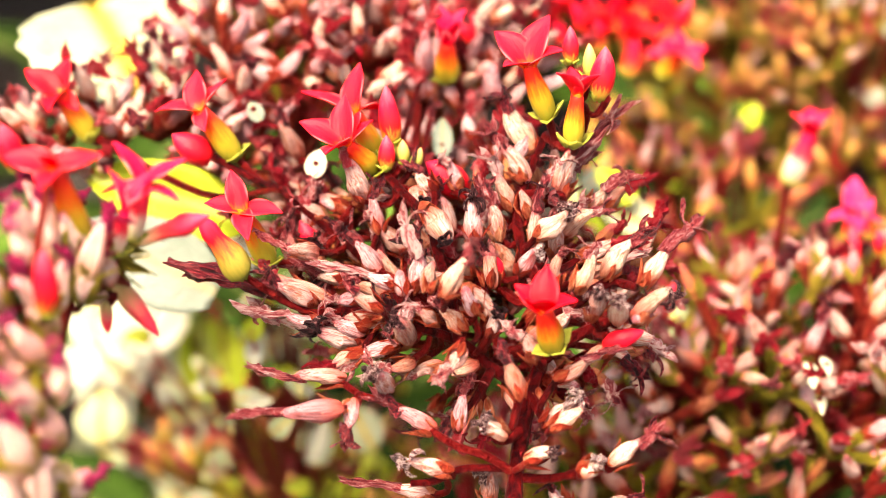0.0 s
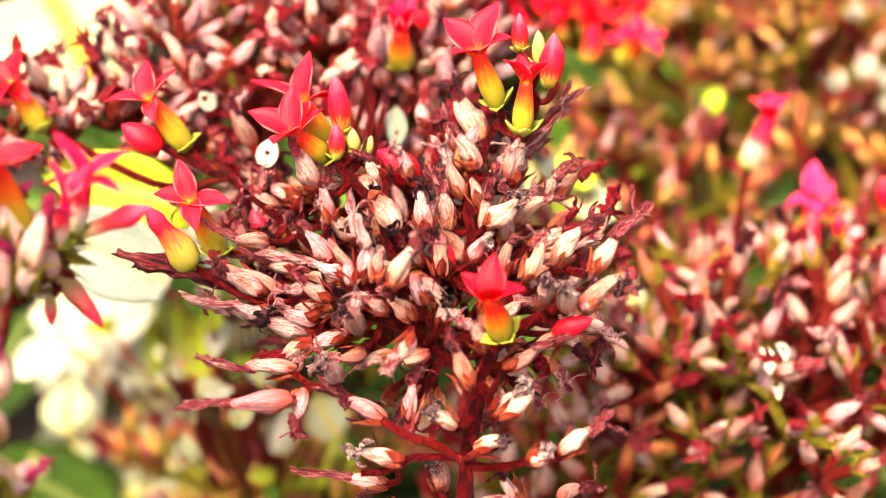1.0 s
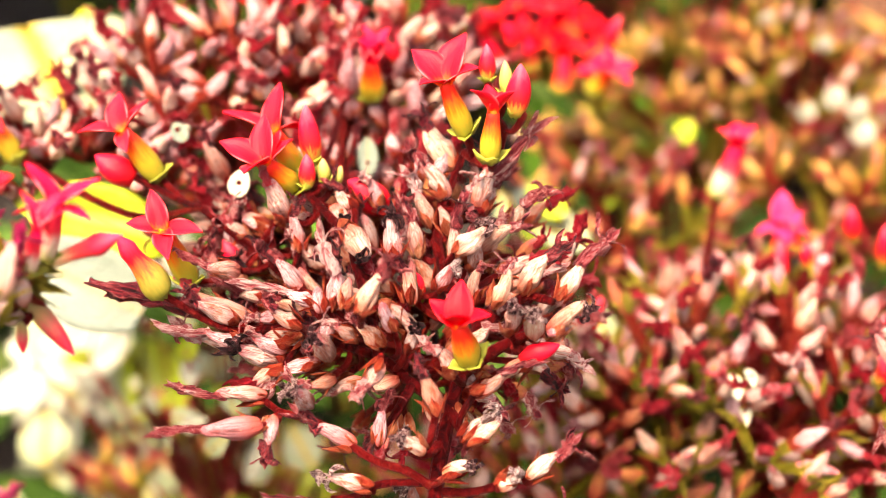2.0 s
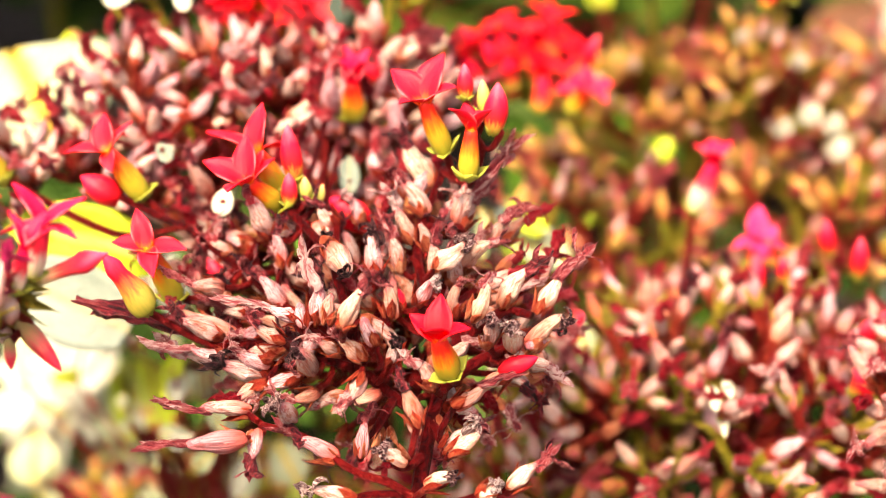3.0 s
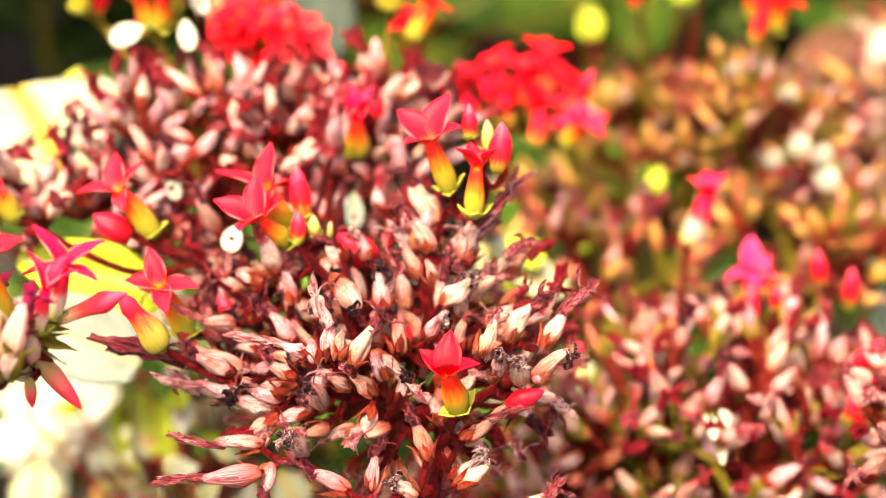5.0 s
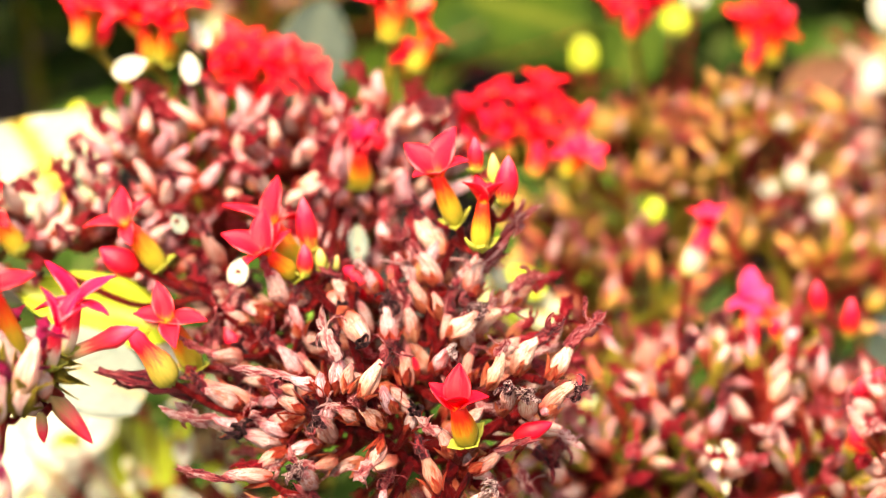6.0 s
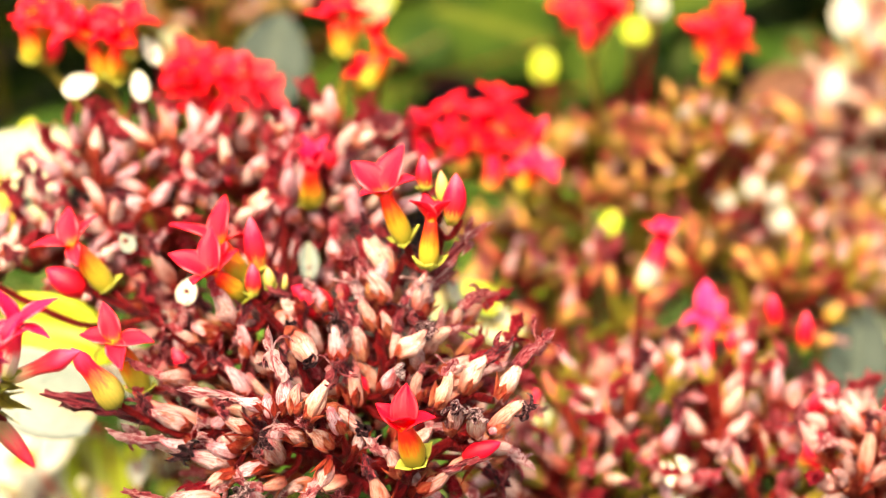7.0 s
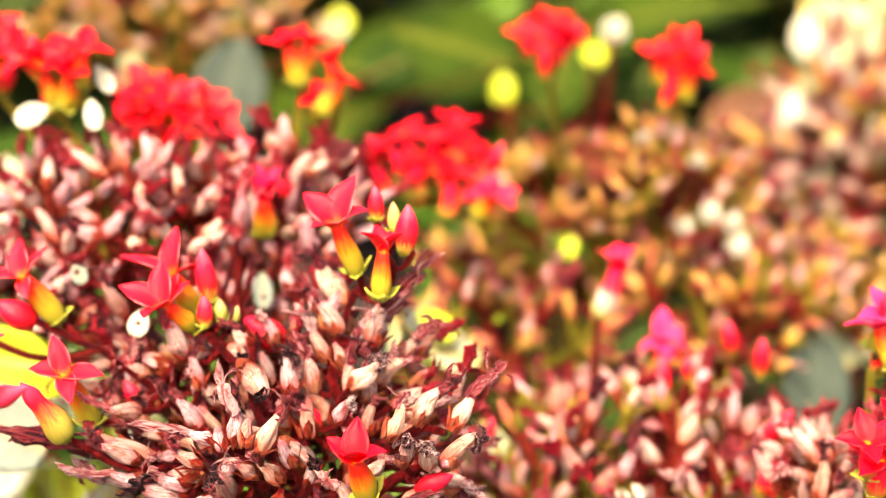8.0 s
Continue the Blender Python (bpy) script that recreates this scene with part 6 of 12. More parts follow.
twig("pedicel", head, [(-0.0052, -0.0016, 0.2805), (-0.0045, 0.0050, 0.2733), (-0.0095, 0.0111, 0.2693)], 0.00060, 0.00075)
dried(head, (-0.0088, 0.0112, 0.2691), (-0.0157, 0.0107, 0.2710), (-0.0203, 0.0123, 0.2737), 0.0033, "red", POD_BROWN)
twig("pedicel", head, [(-0.0128, 0.0061, 0.2844), (-0.0143, 0.0180, 0.2759), (-0.0228, 0.0271, 0.2732)], 0.00060, 0.00075)
dried(head, (-0.0222, 0.0274, 0.2728), (-0.0278, 0.0252, 0.2762), (-0.0316, 0.0267, 0.2789), 0.0033, "rag", POD_BROWN)
twig("pedicel", head, [(-0.0052, -0.0016, 0.2805), (-0.0044, 0.0108, 0.2771), (-0.0114, 0.0215, 0.2767)], 0.00060, 0.00075)
dried(head, (-0.0106, 0.0217, 0.2766), (-0.0188, 0.0198, 0.2782), (-0.0250, 0.0213, 0.2808), 0.0040, "red", POD_BROWN)
twig("pedicel", head, [(0.0153, 0.0076, 0.2875), (0.0210, 0.0169, 0.2799), (0.0315, 0.0255, 0.2806)], 0.00060, 0.00075)
dried(head, (0.0311, 0.0256, 0.2799), (0.0367, 0.0247, 0.2879), (0.0422, 0.0260, 0.2900), 0.0045, "red", POD_BROWN)
twig("pedicel", head, [(-0.0118, 0.0046, 0.2835), (-0.0071, 0.0127, 0.2781), (-0.0069, 0.0235, 0.2787)], 0.00060, 0.00075)
dried(head, (-0.0063, 0.0232, 0.2782), (-0.0122, 0.0266, 0.2838), (-0.0135, 0.0285, 0.2871), 0.0040, "red", POD_BROWN)
twig("pedicel", head, [(0.0142, -0.0101, 0.2722), (0.0188, 0.0009, 0.2701), (0.0290, 0.0075, 0.2724)], 0.00060, 0.00075)
dried(head, (0.0284, 0.0080, 0.2721), (0.0359, 0.0022, 0.2757), (0.0408, 0.0010, 0.2737), 0.0047, "rag", POD_BROWN)
twig("pedicel", head, [(0.0142, 0.0094, 0.2882), (0.0167, 0.0166, 0.2812), (0.0212, 0.0213, 0.2805)], 0.00060, 0.00075)
dried(head, (0.0210, 0.0217, 0.2798), (0.0242, 0.0178, 0.2875), (0.0283, 0.0190, 0.2897), 0.0042, "red", POD_BROWN)
twig("pedicel", head, [(-0.0251, 0.0202, 0.2887), (-0.0229, 0.0235, 0.2832), (-0.0230, 0.0252, 0.2817)], 0.00060, 0.00075)
dried(head, (-0.0225, 0.0255, 0.2812), (-0.0278, 0.0220, 0.2865), (-0.0323, 0.0244, 0.2907), 0.0038, "rag", POD_BROWN)
twig("pedicel", head, [(-0.0226, 0.0026, 0.2823), (-0.0187, 0.0101, 0.2741), (-0.0218, 0.0166, 0.2649)], 0.00060, 0.00075)
dried(head, (-0.0210, 0.0167, 0.2651), (-0.0271, 0.0157, 0.2629), (-0.0328, 0.0158, 0.2630), 0.0033, "red", POD_BROWN)
twig("pedicel", head, [(0.0153, 0.0076, 0.2875), (0.0116, 0.0164, 0.2763), (0.0010, 0.0225, 0.2712)], 0.00060, 0.00075)
dried(head, (0.0016, 0.0227, 0.2707), (-0.0064, 0.0196, 0.2759), (-0.0113, 0.0217, 0.2796), 0.0046, "rag", POD_BROWN)
twig("pedicel", head, [(-0.0099, 0.0015, 0.2817), (-0.0019, 0.0109, 0.2724), (0.0122, 0.0137, 0.2676)], 0.00060, 0.00075)
dried(head, (0.0117, 0.0142, 0.2673), (0.0171, 0.0083, 0.2700), (0.0208, 0.0070, 0.2678), 0.0039, "red", POD_BROWN)
twig("pedicel", head, [(0.0142, 0.0094, 0.2882), (0.0135, 0.0153, 0.2771), (0.0199, 0.0239, 0.2699)], 0.00060, 0.00075)
dried(head, (0.0192, 0.0236, 0.2697), (0.0256, 0.0260, 0.2717), (0.0299, 0.0261, 0.2719), 0.0033, "red", POD_BROWN)
twig("pedicel", head, [(0.0098, -0.0079, 0.2743), (0.0112, 0.0086, 0.2683), (0.0096, 0.0253, 0.2742)], 0.00060, 0.00075)
dried(head, (0.0098, 0.0253, 0.2734), (0.0074, 0.0255, 0.2820), (0.0079, 0.0284, 0.2869), 0.0041, "rag", POD_BROWN)
twig("pedicel", head, [(0.0113, 0.0159, 0.2936), (0.0142, 0.0261, 0.2876), (0.0154, 0.0379, 0.2903)], 0.00060, 0.00075)
dried(head, (0.0156, 0.0377, 0.2895), (0.0140, 0.0393, 0.2960), (0.0148, 0.0416, 0.3000), 0.0033, "red", POD_BROWN)
twig("pedicel", head, [(0.0098, -0.0079, 0.2743), (0.0097, 0.0030, 0.2723), (0.0162, 0.0121, 0.2697)], 0.00060, 0.00075)
dried(head, (0.0155, 0.0123, 0.2700), (0.0224, 0.0104, 0.2676), (0.0262, 0.0084, 0.2642), 0.0035, "rag", POD_BROWN)
twig("pedicel", head, [(0.0069, -0.0064, 0.2757), (0.0052, 0.0018, 0.2687), (0.0014, 0.0043, 0.2610)], 0.00060, 0.00075)
dried(head, (0.0017, 0.0050, 0.2613), (-0.0009, -0.0019, 0.2585), (-0.0051, -0.0039, 0.2551), 0.0036, "rag", POD_BROWN)
twig("pedicel", head, [(0.0206, 0.0031, 0.2862), (0.0222, 0.0155, 0.2801), (0.0330, 0.0277, 0.2775)], 0.00060, 0.00075)
dried(head, (0.0322, 0.0277, 0.2774), (0.0404, 0.0275, 0.2791), (0.0463, 0.0268, 0.2779), 0.0039, "red", POD_BROWN)
twig("pedicel", head, [(0.0142, -0.0101, 0.2722), (0.0128, 0.0109, 0.2666), (0.0084, 0.0291, 0.2746)], 0.00060, 0.00075)
dried(head, (0.0086, 0.0293, 0.2739), (0.0068, 0.0276, 0.2815), (0.0071, 0.0300, 0.2857), 0.0037, "rag", POD_BROWN)
twig("pedicel", head, [(0.0206, 0.0031, 0.2862), (0.0237, 0.0134, 0.2772), (0.0366, 0.0253, 0.2712)], 0.00060, 0.00075)
dried(head, (0.0358, 0.0252, 0.2711), (0.0419, 0.0262, 0.2720), (0.0485, 0.0255, 0.2708), 0.0033, "rag", POD_BROWN)
twig("pedicel", head, [(0.0181, -0.0031, 0.2815), (0.0173, 0.0058, 0.2761), (0.0217, 0.0149, 0.2762)], 0.00060, 0.00075)
dried(head, (0.0211, 0.0149, 0.2757), (0.0277, 0.0153, 0.2804), (0.0320, 0.0156, 0.2810), 0.0037, "red", POD_BROWN)
twig("pedicel", head, [(0.0029, -0.0049, 0.2783), (0.0045, 0.0049, 0.2736), (0.0050, 0.0166, 0.2775)], 0.00060, 0.00075)
dried(head, (0.0052, 0.0164, 0.2767), (0.0041, 0.0184, 0.2838), (0.0055, 0.0213, 0.2888), 0.0034, "rag", POD_BROWN)
twig("pedicel", head, [(0.0084, -0.0072, 0.2750), (0.0109, 0.0126, 0.2689), (0.0196, 0.0309, 0.2754)], 0.00060, 0.00075)
dried(head, (0.0192, 0.0310, 0.2747), (0.0228, 0.0302, 0.2811), (0.0274, 0.0315, 0.2835), 0.0034, "red", POD_BROWN)
twig("pedicel", head, [(0.0118, 0.0232, 0.2974), (0.0062, 0.0371, 0.2858), (-0.0095, 0.0532, 0.2828)], 0.00060, 0.00075)
dried(head, (-0.0089, 0.0531, 0.2824), (-0.0139, 0.0541, 0.2858), (-0.0167, 0.0563, 0.2895), 0.0033, "red")
twig("pedicel", head, [(-0.0264, 0.0217, 0.2889), (-0.0236, 0.0356, 0.2825), (-0.0298, 0.0500, 0.2815)], 0.00060, 0.00075)
dried(head, (-0.0290, 0.0500, 0.2812), (-0.0369, 0.0505, 0.2846), (-0.0407, 0.0524, 0.2878), 0.0040, "rag")
twig("pedicel", head, [(0.0118, 0.0232, 0.2974), (0.0025, 0.0314, 0.2884), (-0.0134, 0.0379, 0.2881)], 0.00060, 0.00075)
dried(head, (-0.0128, 0.0380, 0.2875), (-0.0176, 0.0368, 0.2926), (-0.0197, 0.0387, 0.2958), 0.0033, "red")
twig("pedicel", head, [(-0.0238, 0.0187, 0.2885), (-0.0235, 0.0286, 0.2768), (-0.0304, 0.0407, 0.2722)], 0.00060, 0.00075)
dried(head, (-0.0297, 0.0405, 0.2717), (-0.0364, 0.0426, 0.2767), (-0.0388, 0.0449, 0.2806), 0.0039, "rag")
twig("pedicel", head, [(-0.0369, 0.0258, 0.2960), (-0.0354, 0.0376, 0.2888), (-0.0428, 0.0500, 0.2839)], 0.00060, 0.00075)
dried(head, (-0.0420, 0.0499, 0.2839), (-0.0491, 0.0504, 0.2844), (-0.0545, 0.0518, 0.2868), 0.0033, "rag")
twig("pedicel", head, [(-0.0264, 0.0217, 0.2889), (-0.0289, 0.0369, 0.2843), (-0.0353, 0.0506, 0.2904)], 0.00060, 0.00075)
dried(head, (-0.0350, 0.0507, 0.2897), (-0.0389, 0.0493, 0.2988), (-0.0398, 0.0523, 0.3039), 0.0046, "rag")
twig("pedicel", head, [(-0.0285, 0.0225, 0.2903), (-0.0291, 0.0289, 0.2861), (-0.0332, 0.0351, 0.2870)], 0.00060, 0.00075)
dried(head, (-0.0326, 0.0351, 0.2864), (-0.0374, 0.0348, 0.2913), (-0.0404, 0.0376, 0.2961), 0.0033, "red")
twig("pedicel", head, [(-0.0285, 0.0225, 0.2903), (-0.0275, 0.0344, 0.2836), (-0.0358, 0.0477, 0.2782)], 0.00060, 0.00075)
dried(head, (-0.0350, 0.0476, 0.2783), (-0.0444, 0.0490, 0.2779), (-0.0499, 0.0504, 0.2802), 0.0044, "red")
twig("pedicel", head, [(-0.0264, 0.0217, 0.2889), (-0.0277, 0.0348, 0.2815), (-0.0340, 0.0454, 0.2822)], 0.00060, 0.00075)
dried(head, (-0.0335, 0.0456, 0.2816), (-0.0389, 0.0429, 0.2887), (-0.0422, 0.0458, 0.2939), 0.0043, "rag")
twig("pedicel", head, [(-0.0264, 0.0217, 0.2889), (-0.0234, 0.0305, 0.2788), (-0.0284, 0.0418, 0.2725)], 0.00060, 0.00075)
dried(head, (-0.0276, 0.0416, 0.2723), (-0.0342, 0.0437, 0.2741), (-0.0392, 0.0462, 0.2784), 0.0033, "red")
twig("pedicel", head, [(0.0115, 0.0188, 0.2952), (0.0025, 0.0311, 0.2786), (-0.0159, 0.0416, 0.2730)], 0.00060, 0.00075)
dried(head, (-0.0153, 0.0417, 0.2724), (-0.0207, 0.0408, 0.2777), (-0.0229, 0.0426, 0.2808), 0.0035, "rag")
twig("pedicel", head, [(-0.0108, 0.0030, 0.2826), (-0.0107, 0.0252, 0.2732), (-0.0177, 0.0476, 0.2778)], 0.00060, 0.00075)
dried(head, (-0.0173, 0.0476, 0.2771), (-0.0209, 0.0477, 0.2832), (-0.0220, 0.0503, 0.2877), 0.0033, "red")
twig("pedicel", head, [(-0.0264, 0.0217, 0.2889), (-0.0231, 0.0301, 0.2796), (-0.0240, 0.0350, 0.2757)], 0.00060, 0.00075)
dried(head, (-0.0235, 0.0354, 0.2752), (-0.0290, 0.0307, 0.2803), (-0.0334, 0.0326, 0.2835), 0.0041, "red")
twig("pedicel", head, [(-0.0264, 0.0217, 0.2889), (-0.0225, 0.0287, 0.2845), (-0.0230, 0.0385, 0.2848)], 0.00060, 0.00075)
dried(head, (-0.0224, 0.0381, 0.2844), (-0.0276, 0.0416, 0.2882), (-0.0300, 0.0444, 0.2930), 0.0034, "rag")
twig("pedicel", head, [(-0.0169, 0.0268, 0.3008), (-0.0150, 0.0339, 0.2934), (-0.0156, 0.0440, 0.2928)], 0.00060, 0.00075)
dried(head, (-0.0153, 0.0436, 0.2922), (-0.0189, 0.0478, 0.2994), (-0.0190, 0.0508, 0.3045), 0.0042, "red")
twig("pedicel", head, [(-0.0212, 0.0158, 0.2881), (-0.0141, 0.0306, 0.2792), (-0.0119, 0.0490, 0.2815)], 0.00060, 0.00075)
dried(head, (-0.0115, 0.0488, 0.2809), (-0.0153, 0.0515, 0.2882), (-0.0157, 0.0545, 0.2934), 0.0040, "red")
twig("pedicel", head, [(-0.0264, 0.0217, 0.2889), (-0.0175, 0.0353, 0.2798), (-0.0090, 0.0477, 0.2828)], 0.00060, 0.00075)
dried(head, (-0.0089, 0.0478, 0.2820), (-0.0091, 0.0470, 0.2890), (-0.0076, 0.0493, 0.2930), 0.0033, "red")
twig("pedicel", head, [(-0.0225, 0.0173, 0.2883), (-0.0221, 0.0228, 0.2825), (-0.0262, 0.0274, 0.2802)], 0.00060, 0.00075)
dried(head, (-0.0255, 0.0276, 0.2799), (-0.0308, 0.0265, 0.2822), (-0.0343, 0.0278, 0.2845), 0.0033, "rag")
twig("pedicel", head, [(0.0118, 0.0232, 0.2974), (0.0019, 0.0417, 0.2866), (-0.0167, 0.0556, 0.2875)], 0.00060, 0.00075)
dried(head, (-0.0162, 0.0559, 0.2869), (-0.0219, 0.0529, 0.2935), (-0.0244, 0.0550, 0.2970), 0.0042, "red")
twig("pedicel", head, [(-0.0264, 0.0217, 0.2889), (-0.0276, 0.0367, 0.2806), (-0.0378, 0.0504, 0.2793)], 0.00060, 0.00075)
dried(head, (-0.0371, 0.0505, 0.2789), (-0.0449, 0.0494, 0.2836), (-0.0489, 0.0515, 0.2873), 0.0042, "rag")
twig("pedicel", head, [(0.0118, 0.0232, 0.2974), (0.0017, 0.0385, 0.2880), (-0.0161, 0.0485, 0.2883)], 0.00060, 0.00075)
dried(head, (-0.0156, 0.0488, 0.2878), (-0.0216, 0.0447, 0.2941), (-0.0261, 0.0475, 0.2989), 0.0044, "red")
twig("pedicel", head, [(-0.0264, 0.0217, 0.2889), (-0.0231, 0.0286, 0.2793), (-0.0223, 0.0341, 0.2769)], 0.00060, 0.00075)
dried(head, (-0.0220, 0.0343, 0.2762), (-0.0253, 0.0323, 0.2837), (-0.0268, 0.0357, 0.2897), 0.0039, "red")
twig("pedicel", head, [(-0.0199, 0.0143, 0.2879), (-0.0127, 0.0320, 0.2820), (-0.0163, 0.0516, 0.2828)], 0.00060, 0.00075)
dried(head, (-0.0156, 0.0515, 0.2825), (-0.0217, 0.0525, 0.2853), (-0.0264, 0.0552, 0.2900), 0.0033, "red")
twig("pedicel", head, [(-0.0264, 0.0217, 0.2889), (-0.0257, 0.0244, 0.2836), (-0.0291, 0.0278, 0.2799)], 0.00060, 0.00075)
dried(head, (-0.0283, 0.0276, 0.2799), (-0.0340, 0.0285, 0.2799), (-0.0393, 0.0299, 0.2824), 0.0033, "rag")
twig("pedicel", head, [(-0.0264, 0.0217, 0.2889), (-0.0301, 0.0339, 0.2801), (-0.0397, 0.0410, 0.2769)], 0.00060, 0.00075)
dried(head, (-0.0392, 0.0414, 0.2765), (-0.0456, 0.0359, 0.2807), (-0.0506, 0.0374, 0.2832), 0.0043, "red")
twig("pedicel", head, [(-0.0264, 0.0217, 0.2889), (-0.0197, 0.0320, 0.2814), (-0.0185, 0.0476, 0.2808)], 0.00060, 0.00075)
dried(head, (-0.0180, 0.0472, 0.2804), (-0.0216, 0.0507, 0.2840), (-0.0229, 0.0535, 0.2887), 0.0033, "red")
twig("pedicel", head, [(-0.0327, 0.0242, 0.2932), (-0.0284, 0.0391, 0.2869), (-0.0344, 0.0558, 0.2846)], 0.00060, 0.00075)
dried(head, (-0.0336, 0.0556, 0.2844), (-0.0406, 0.0569, 0.2860), (-0.0464, 0.0592, 0.2901), 0.0034, "red")
twig("pedicel", head, [(-0.0264, 0.0217, 0.2889), (-0.0211, 0.0446, 0.2809), (-0.0180, 0.0680, 0.2893)], 0.00060, 0.00075)
dried(head, (-0.0179, 0.0679, 0.2886), (-0.0190, 0.0682, 0.2957), (-0.0179, 0.0709, 0.3004), 0.0033, "red", POD_MAUVE)
twig("pedicel", head, [(-0.0251, 0.0202, 0.2887), (-0.0148, 0.0390, 0.2813), (-0.0111, 0.0608, 0.2870)], 0.00060, 0.00075)
dried(head, (-0.0108, 0.0606, 0.2863), (-0.0150, 0.0626, 0.2938), (-0.0157, 0.0651, 0.2982), 0.0041, "red", POD_MAUVE)
twig("pedicel", head, [(-0.0169, 0.0268, 0.3008), (-0.0133, 0.0475, 0.2953), (-0.0094, 0.0657, 0.3039)], 0.00060, 0.00075)
dried(head, (-0.0094, 0.0659, 0.3031), (-0.0091, 0.0637, 0.3138), (-0.0067, 0.0667, 0.3189), 0.0047, "red", POD_MAUVE)
twig("pedicel", head, [(-0.0169, 0.0268, 0.3008), (-0.0120, 0.0470, 0.2864), (-0.0033, 0.0748, 0.2875)], 0.00060, 0.00075)
dried(head, (-0.0035, 0.0745, 0.2868), (-0.0019, 0.0777, 0.2927), (0.0021, 0.0804, 0.2975), 0.0033, "red", POD_MAUVE)
twig("pedicel", head, [(0.0115, 0.0188, 0.2952), (0.0107, 0.0340, 0.2869), (0.0081, 0.0505, 0.2904)], 0.00060, 0.00075)
dried(head, (0.0082, 0.0504, 0.2897), (0.0070, 0.0513, 0.2962), (0.0083, 0.0543, 0.3014), 0.0033, "red", POD_MAUVE)
twig("pedicel", head, [(0.0118, 0.0232, 0.2974), (0.0032, 0.0411, 0.2836), (-0.0144, 0.0569, 0.2824)], 0.00060, 0.00075)
dried(head, (-0.0139, 0.0570, 0.2817), (-0.0194, 0.0558, 0.2885), (-0.0221, 0.0586, 0.2934), 0.0040, "rag", POD_MAUVE)
twig("pedicel", head, [(0.0136, 0.0266, 0.3009), (0.0084, 0.0388, 0.2916), (0.0017, 0.0549, 0.2933)], 0.00060, 0.00075)
dried(head, (0.0018, 0.0546, 0.2925), (0.0009, 0.0569, 0.2982), (0.0022, 0.0595, 0.3028), 0.0033, "red", POD_MAUVE)
twig("pedicel", head, [(0.0141, 0.0274, 0.3018), (0.0092, 0.0483, 0.2889), (-0.0022, 0.0732, 0.2913)], 0.00060, 0.00075)
dried(head, (-0.0019, 0.0730, 0.2906), (-0.0054, 0.0752, 0.2980), (-0.0057, 0.0779, 0.3026), 0.0039, "red", POD_MAUVE)
twig("pedicel", head, [(-0.0264, 0.0217, 0.2889), (-0.0156, 0.0396, 0.2773), (-0.0016, 0.0620, 0.2814)], 0.00060, 0.00075)
dried(head, (-0.0018, 0.0617, 0.2806), (-0.0003, 0.0637, 0.2870), (0.0040, 0.0668, 0.2923), 0.0033, "rag", POD_MAUVE)
twig("pedicel", head, [(-0.0169, 0.0268, 0.3008), (-0.0147, 0.0439, 0.2890), (-0.0131, 0.0682, 0.2902)], 0.00060, 0.00075)
dried(head, (-0.0131, 0.0678, 0.2896), (-0.0135, 0.0726, 0.2973), (-0.0109, 0.0761, 0.3032), 0.0042, "red", POD_MAUVE)
twig("pedicel", head, [(-0.0264, 0.0217, 0.2889), (-0.0195, 0.0424, 0.2822), (-0.0155, 0.0613, 0.2899)], 0.00060, 0.00075)
dried(head, (-0.0154, 0.0614, 0.2891), (-0.0172, 0.0603, 0.2970), (-0.0166, 0.0639, 0.3031), 0.0037, "red", POD_MAUVE)
twig("pedicel", head, [(-0.0169, 0.0268, 0.3008), (-0.0130, 0.0526, 0.2877), (-0.0067, 0.0797, 0.2930)], 0.00060, 0.00075)
dried(head, (-0.0068, 0.0797, 0.2922), (-0.0052, 0.0805, 0.3025), (-0.0026, 0.0826, 0.3062), 0.0047, "red", POD_MAUVE)
twig("pedicel", head, [(-0.0169, 0.0268, 0.3008), (-0.0126, 0.0526, 0.2891), (-0.0064, 0.0809, 0.2961)], 0.00060, 0.00075)
dried(head, (-0.0065, 0.0808, 0.2953), (-0.0054, 0.0823, 0.3051), (-0.0020, 0.0854, 0.3105), 0.0046, "red", POD_MAUVE)
twig("pedicel", head, [(-0.0169, 0.0268, 0.3008), (-0.0129, 0.0395, 0.2894), (-0.0084, 0.0595, 0.2885)], 0.00060, 0.00075)
dried(head, (-0.0084, 0.0590, 0.2878), (-0.0080, 0.0639, 0.2938), (-0.0054, 0.0665, 0.2982), 0.0035, "rag", POD_MAUVE)
twig("pedicel", head, [(-0.0169, 0.0268, 0.3008), (-0.0115, 0.0498, 0.2900), (-0.0112, 0.0825, 0.2946)], 0.00060, 0.00075)
dried(head, (-0.0110, 0.0821, 0.2940), (-0.0133, 0.0864, 0.3001), (-0.0125, 0.0901, 0.3065), 0.0036, "red", POD_MAUVE)
twig("pedicel", head, [(-0.0264, 0.0217, 0.2889), (-0.0215, 0.0530, 0.2817), (-0.0146, 0.0799, 0.2943)], 0.00060, 0.00075)
dried(head, (-0.0147, 0.0801, 0.2935), (-0.0136, 0.0776, 0.3035), (-0.0105, 0.0805, 0.3087), 0.0047, "red", POD_MAUVE)
twig("pedicel", head, [(-0.0264, 0.0217, 0.2889), (-0.0195, 0.0440, 0.2822), (-0.0190, 0.0646, 0.2893)], 0.00060, 0.00075)
dried(head, (-0.0186, 0.0647, 0.2886), (-0.0231, 0.0634, 0.2970), (-0.0241, 0.0656, 0.3008), 0.0044, "rag", POD_MAUVE)
twig("pedicel", head, [(0.0118, 0.0232, 0.2974), (0.0031, 0.0476, 0.2851), (-0.0157, 0.0692, 0.2877)], 0.00060, 0.00075)
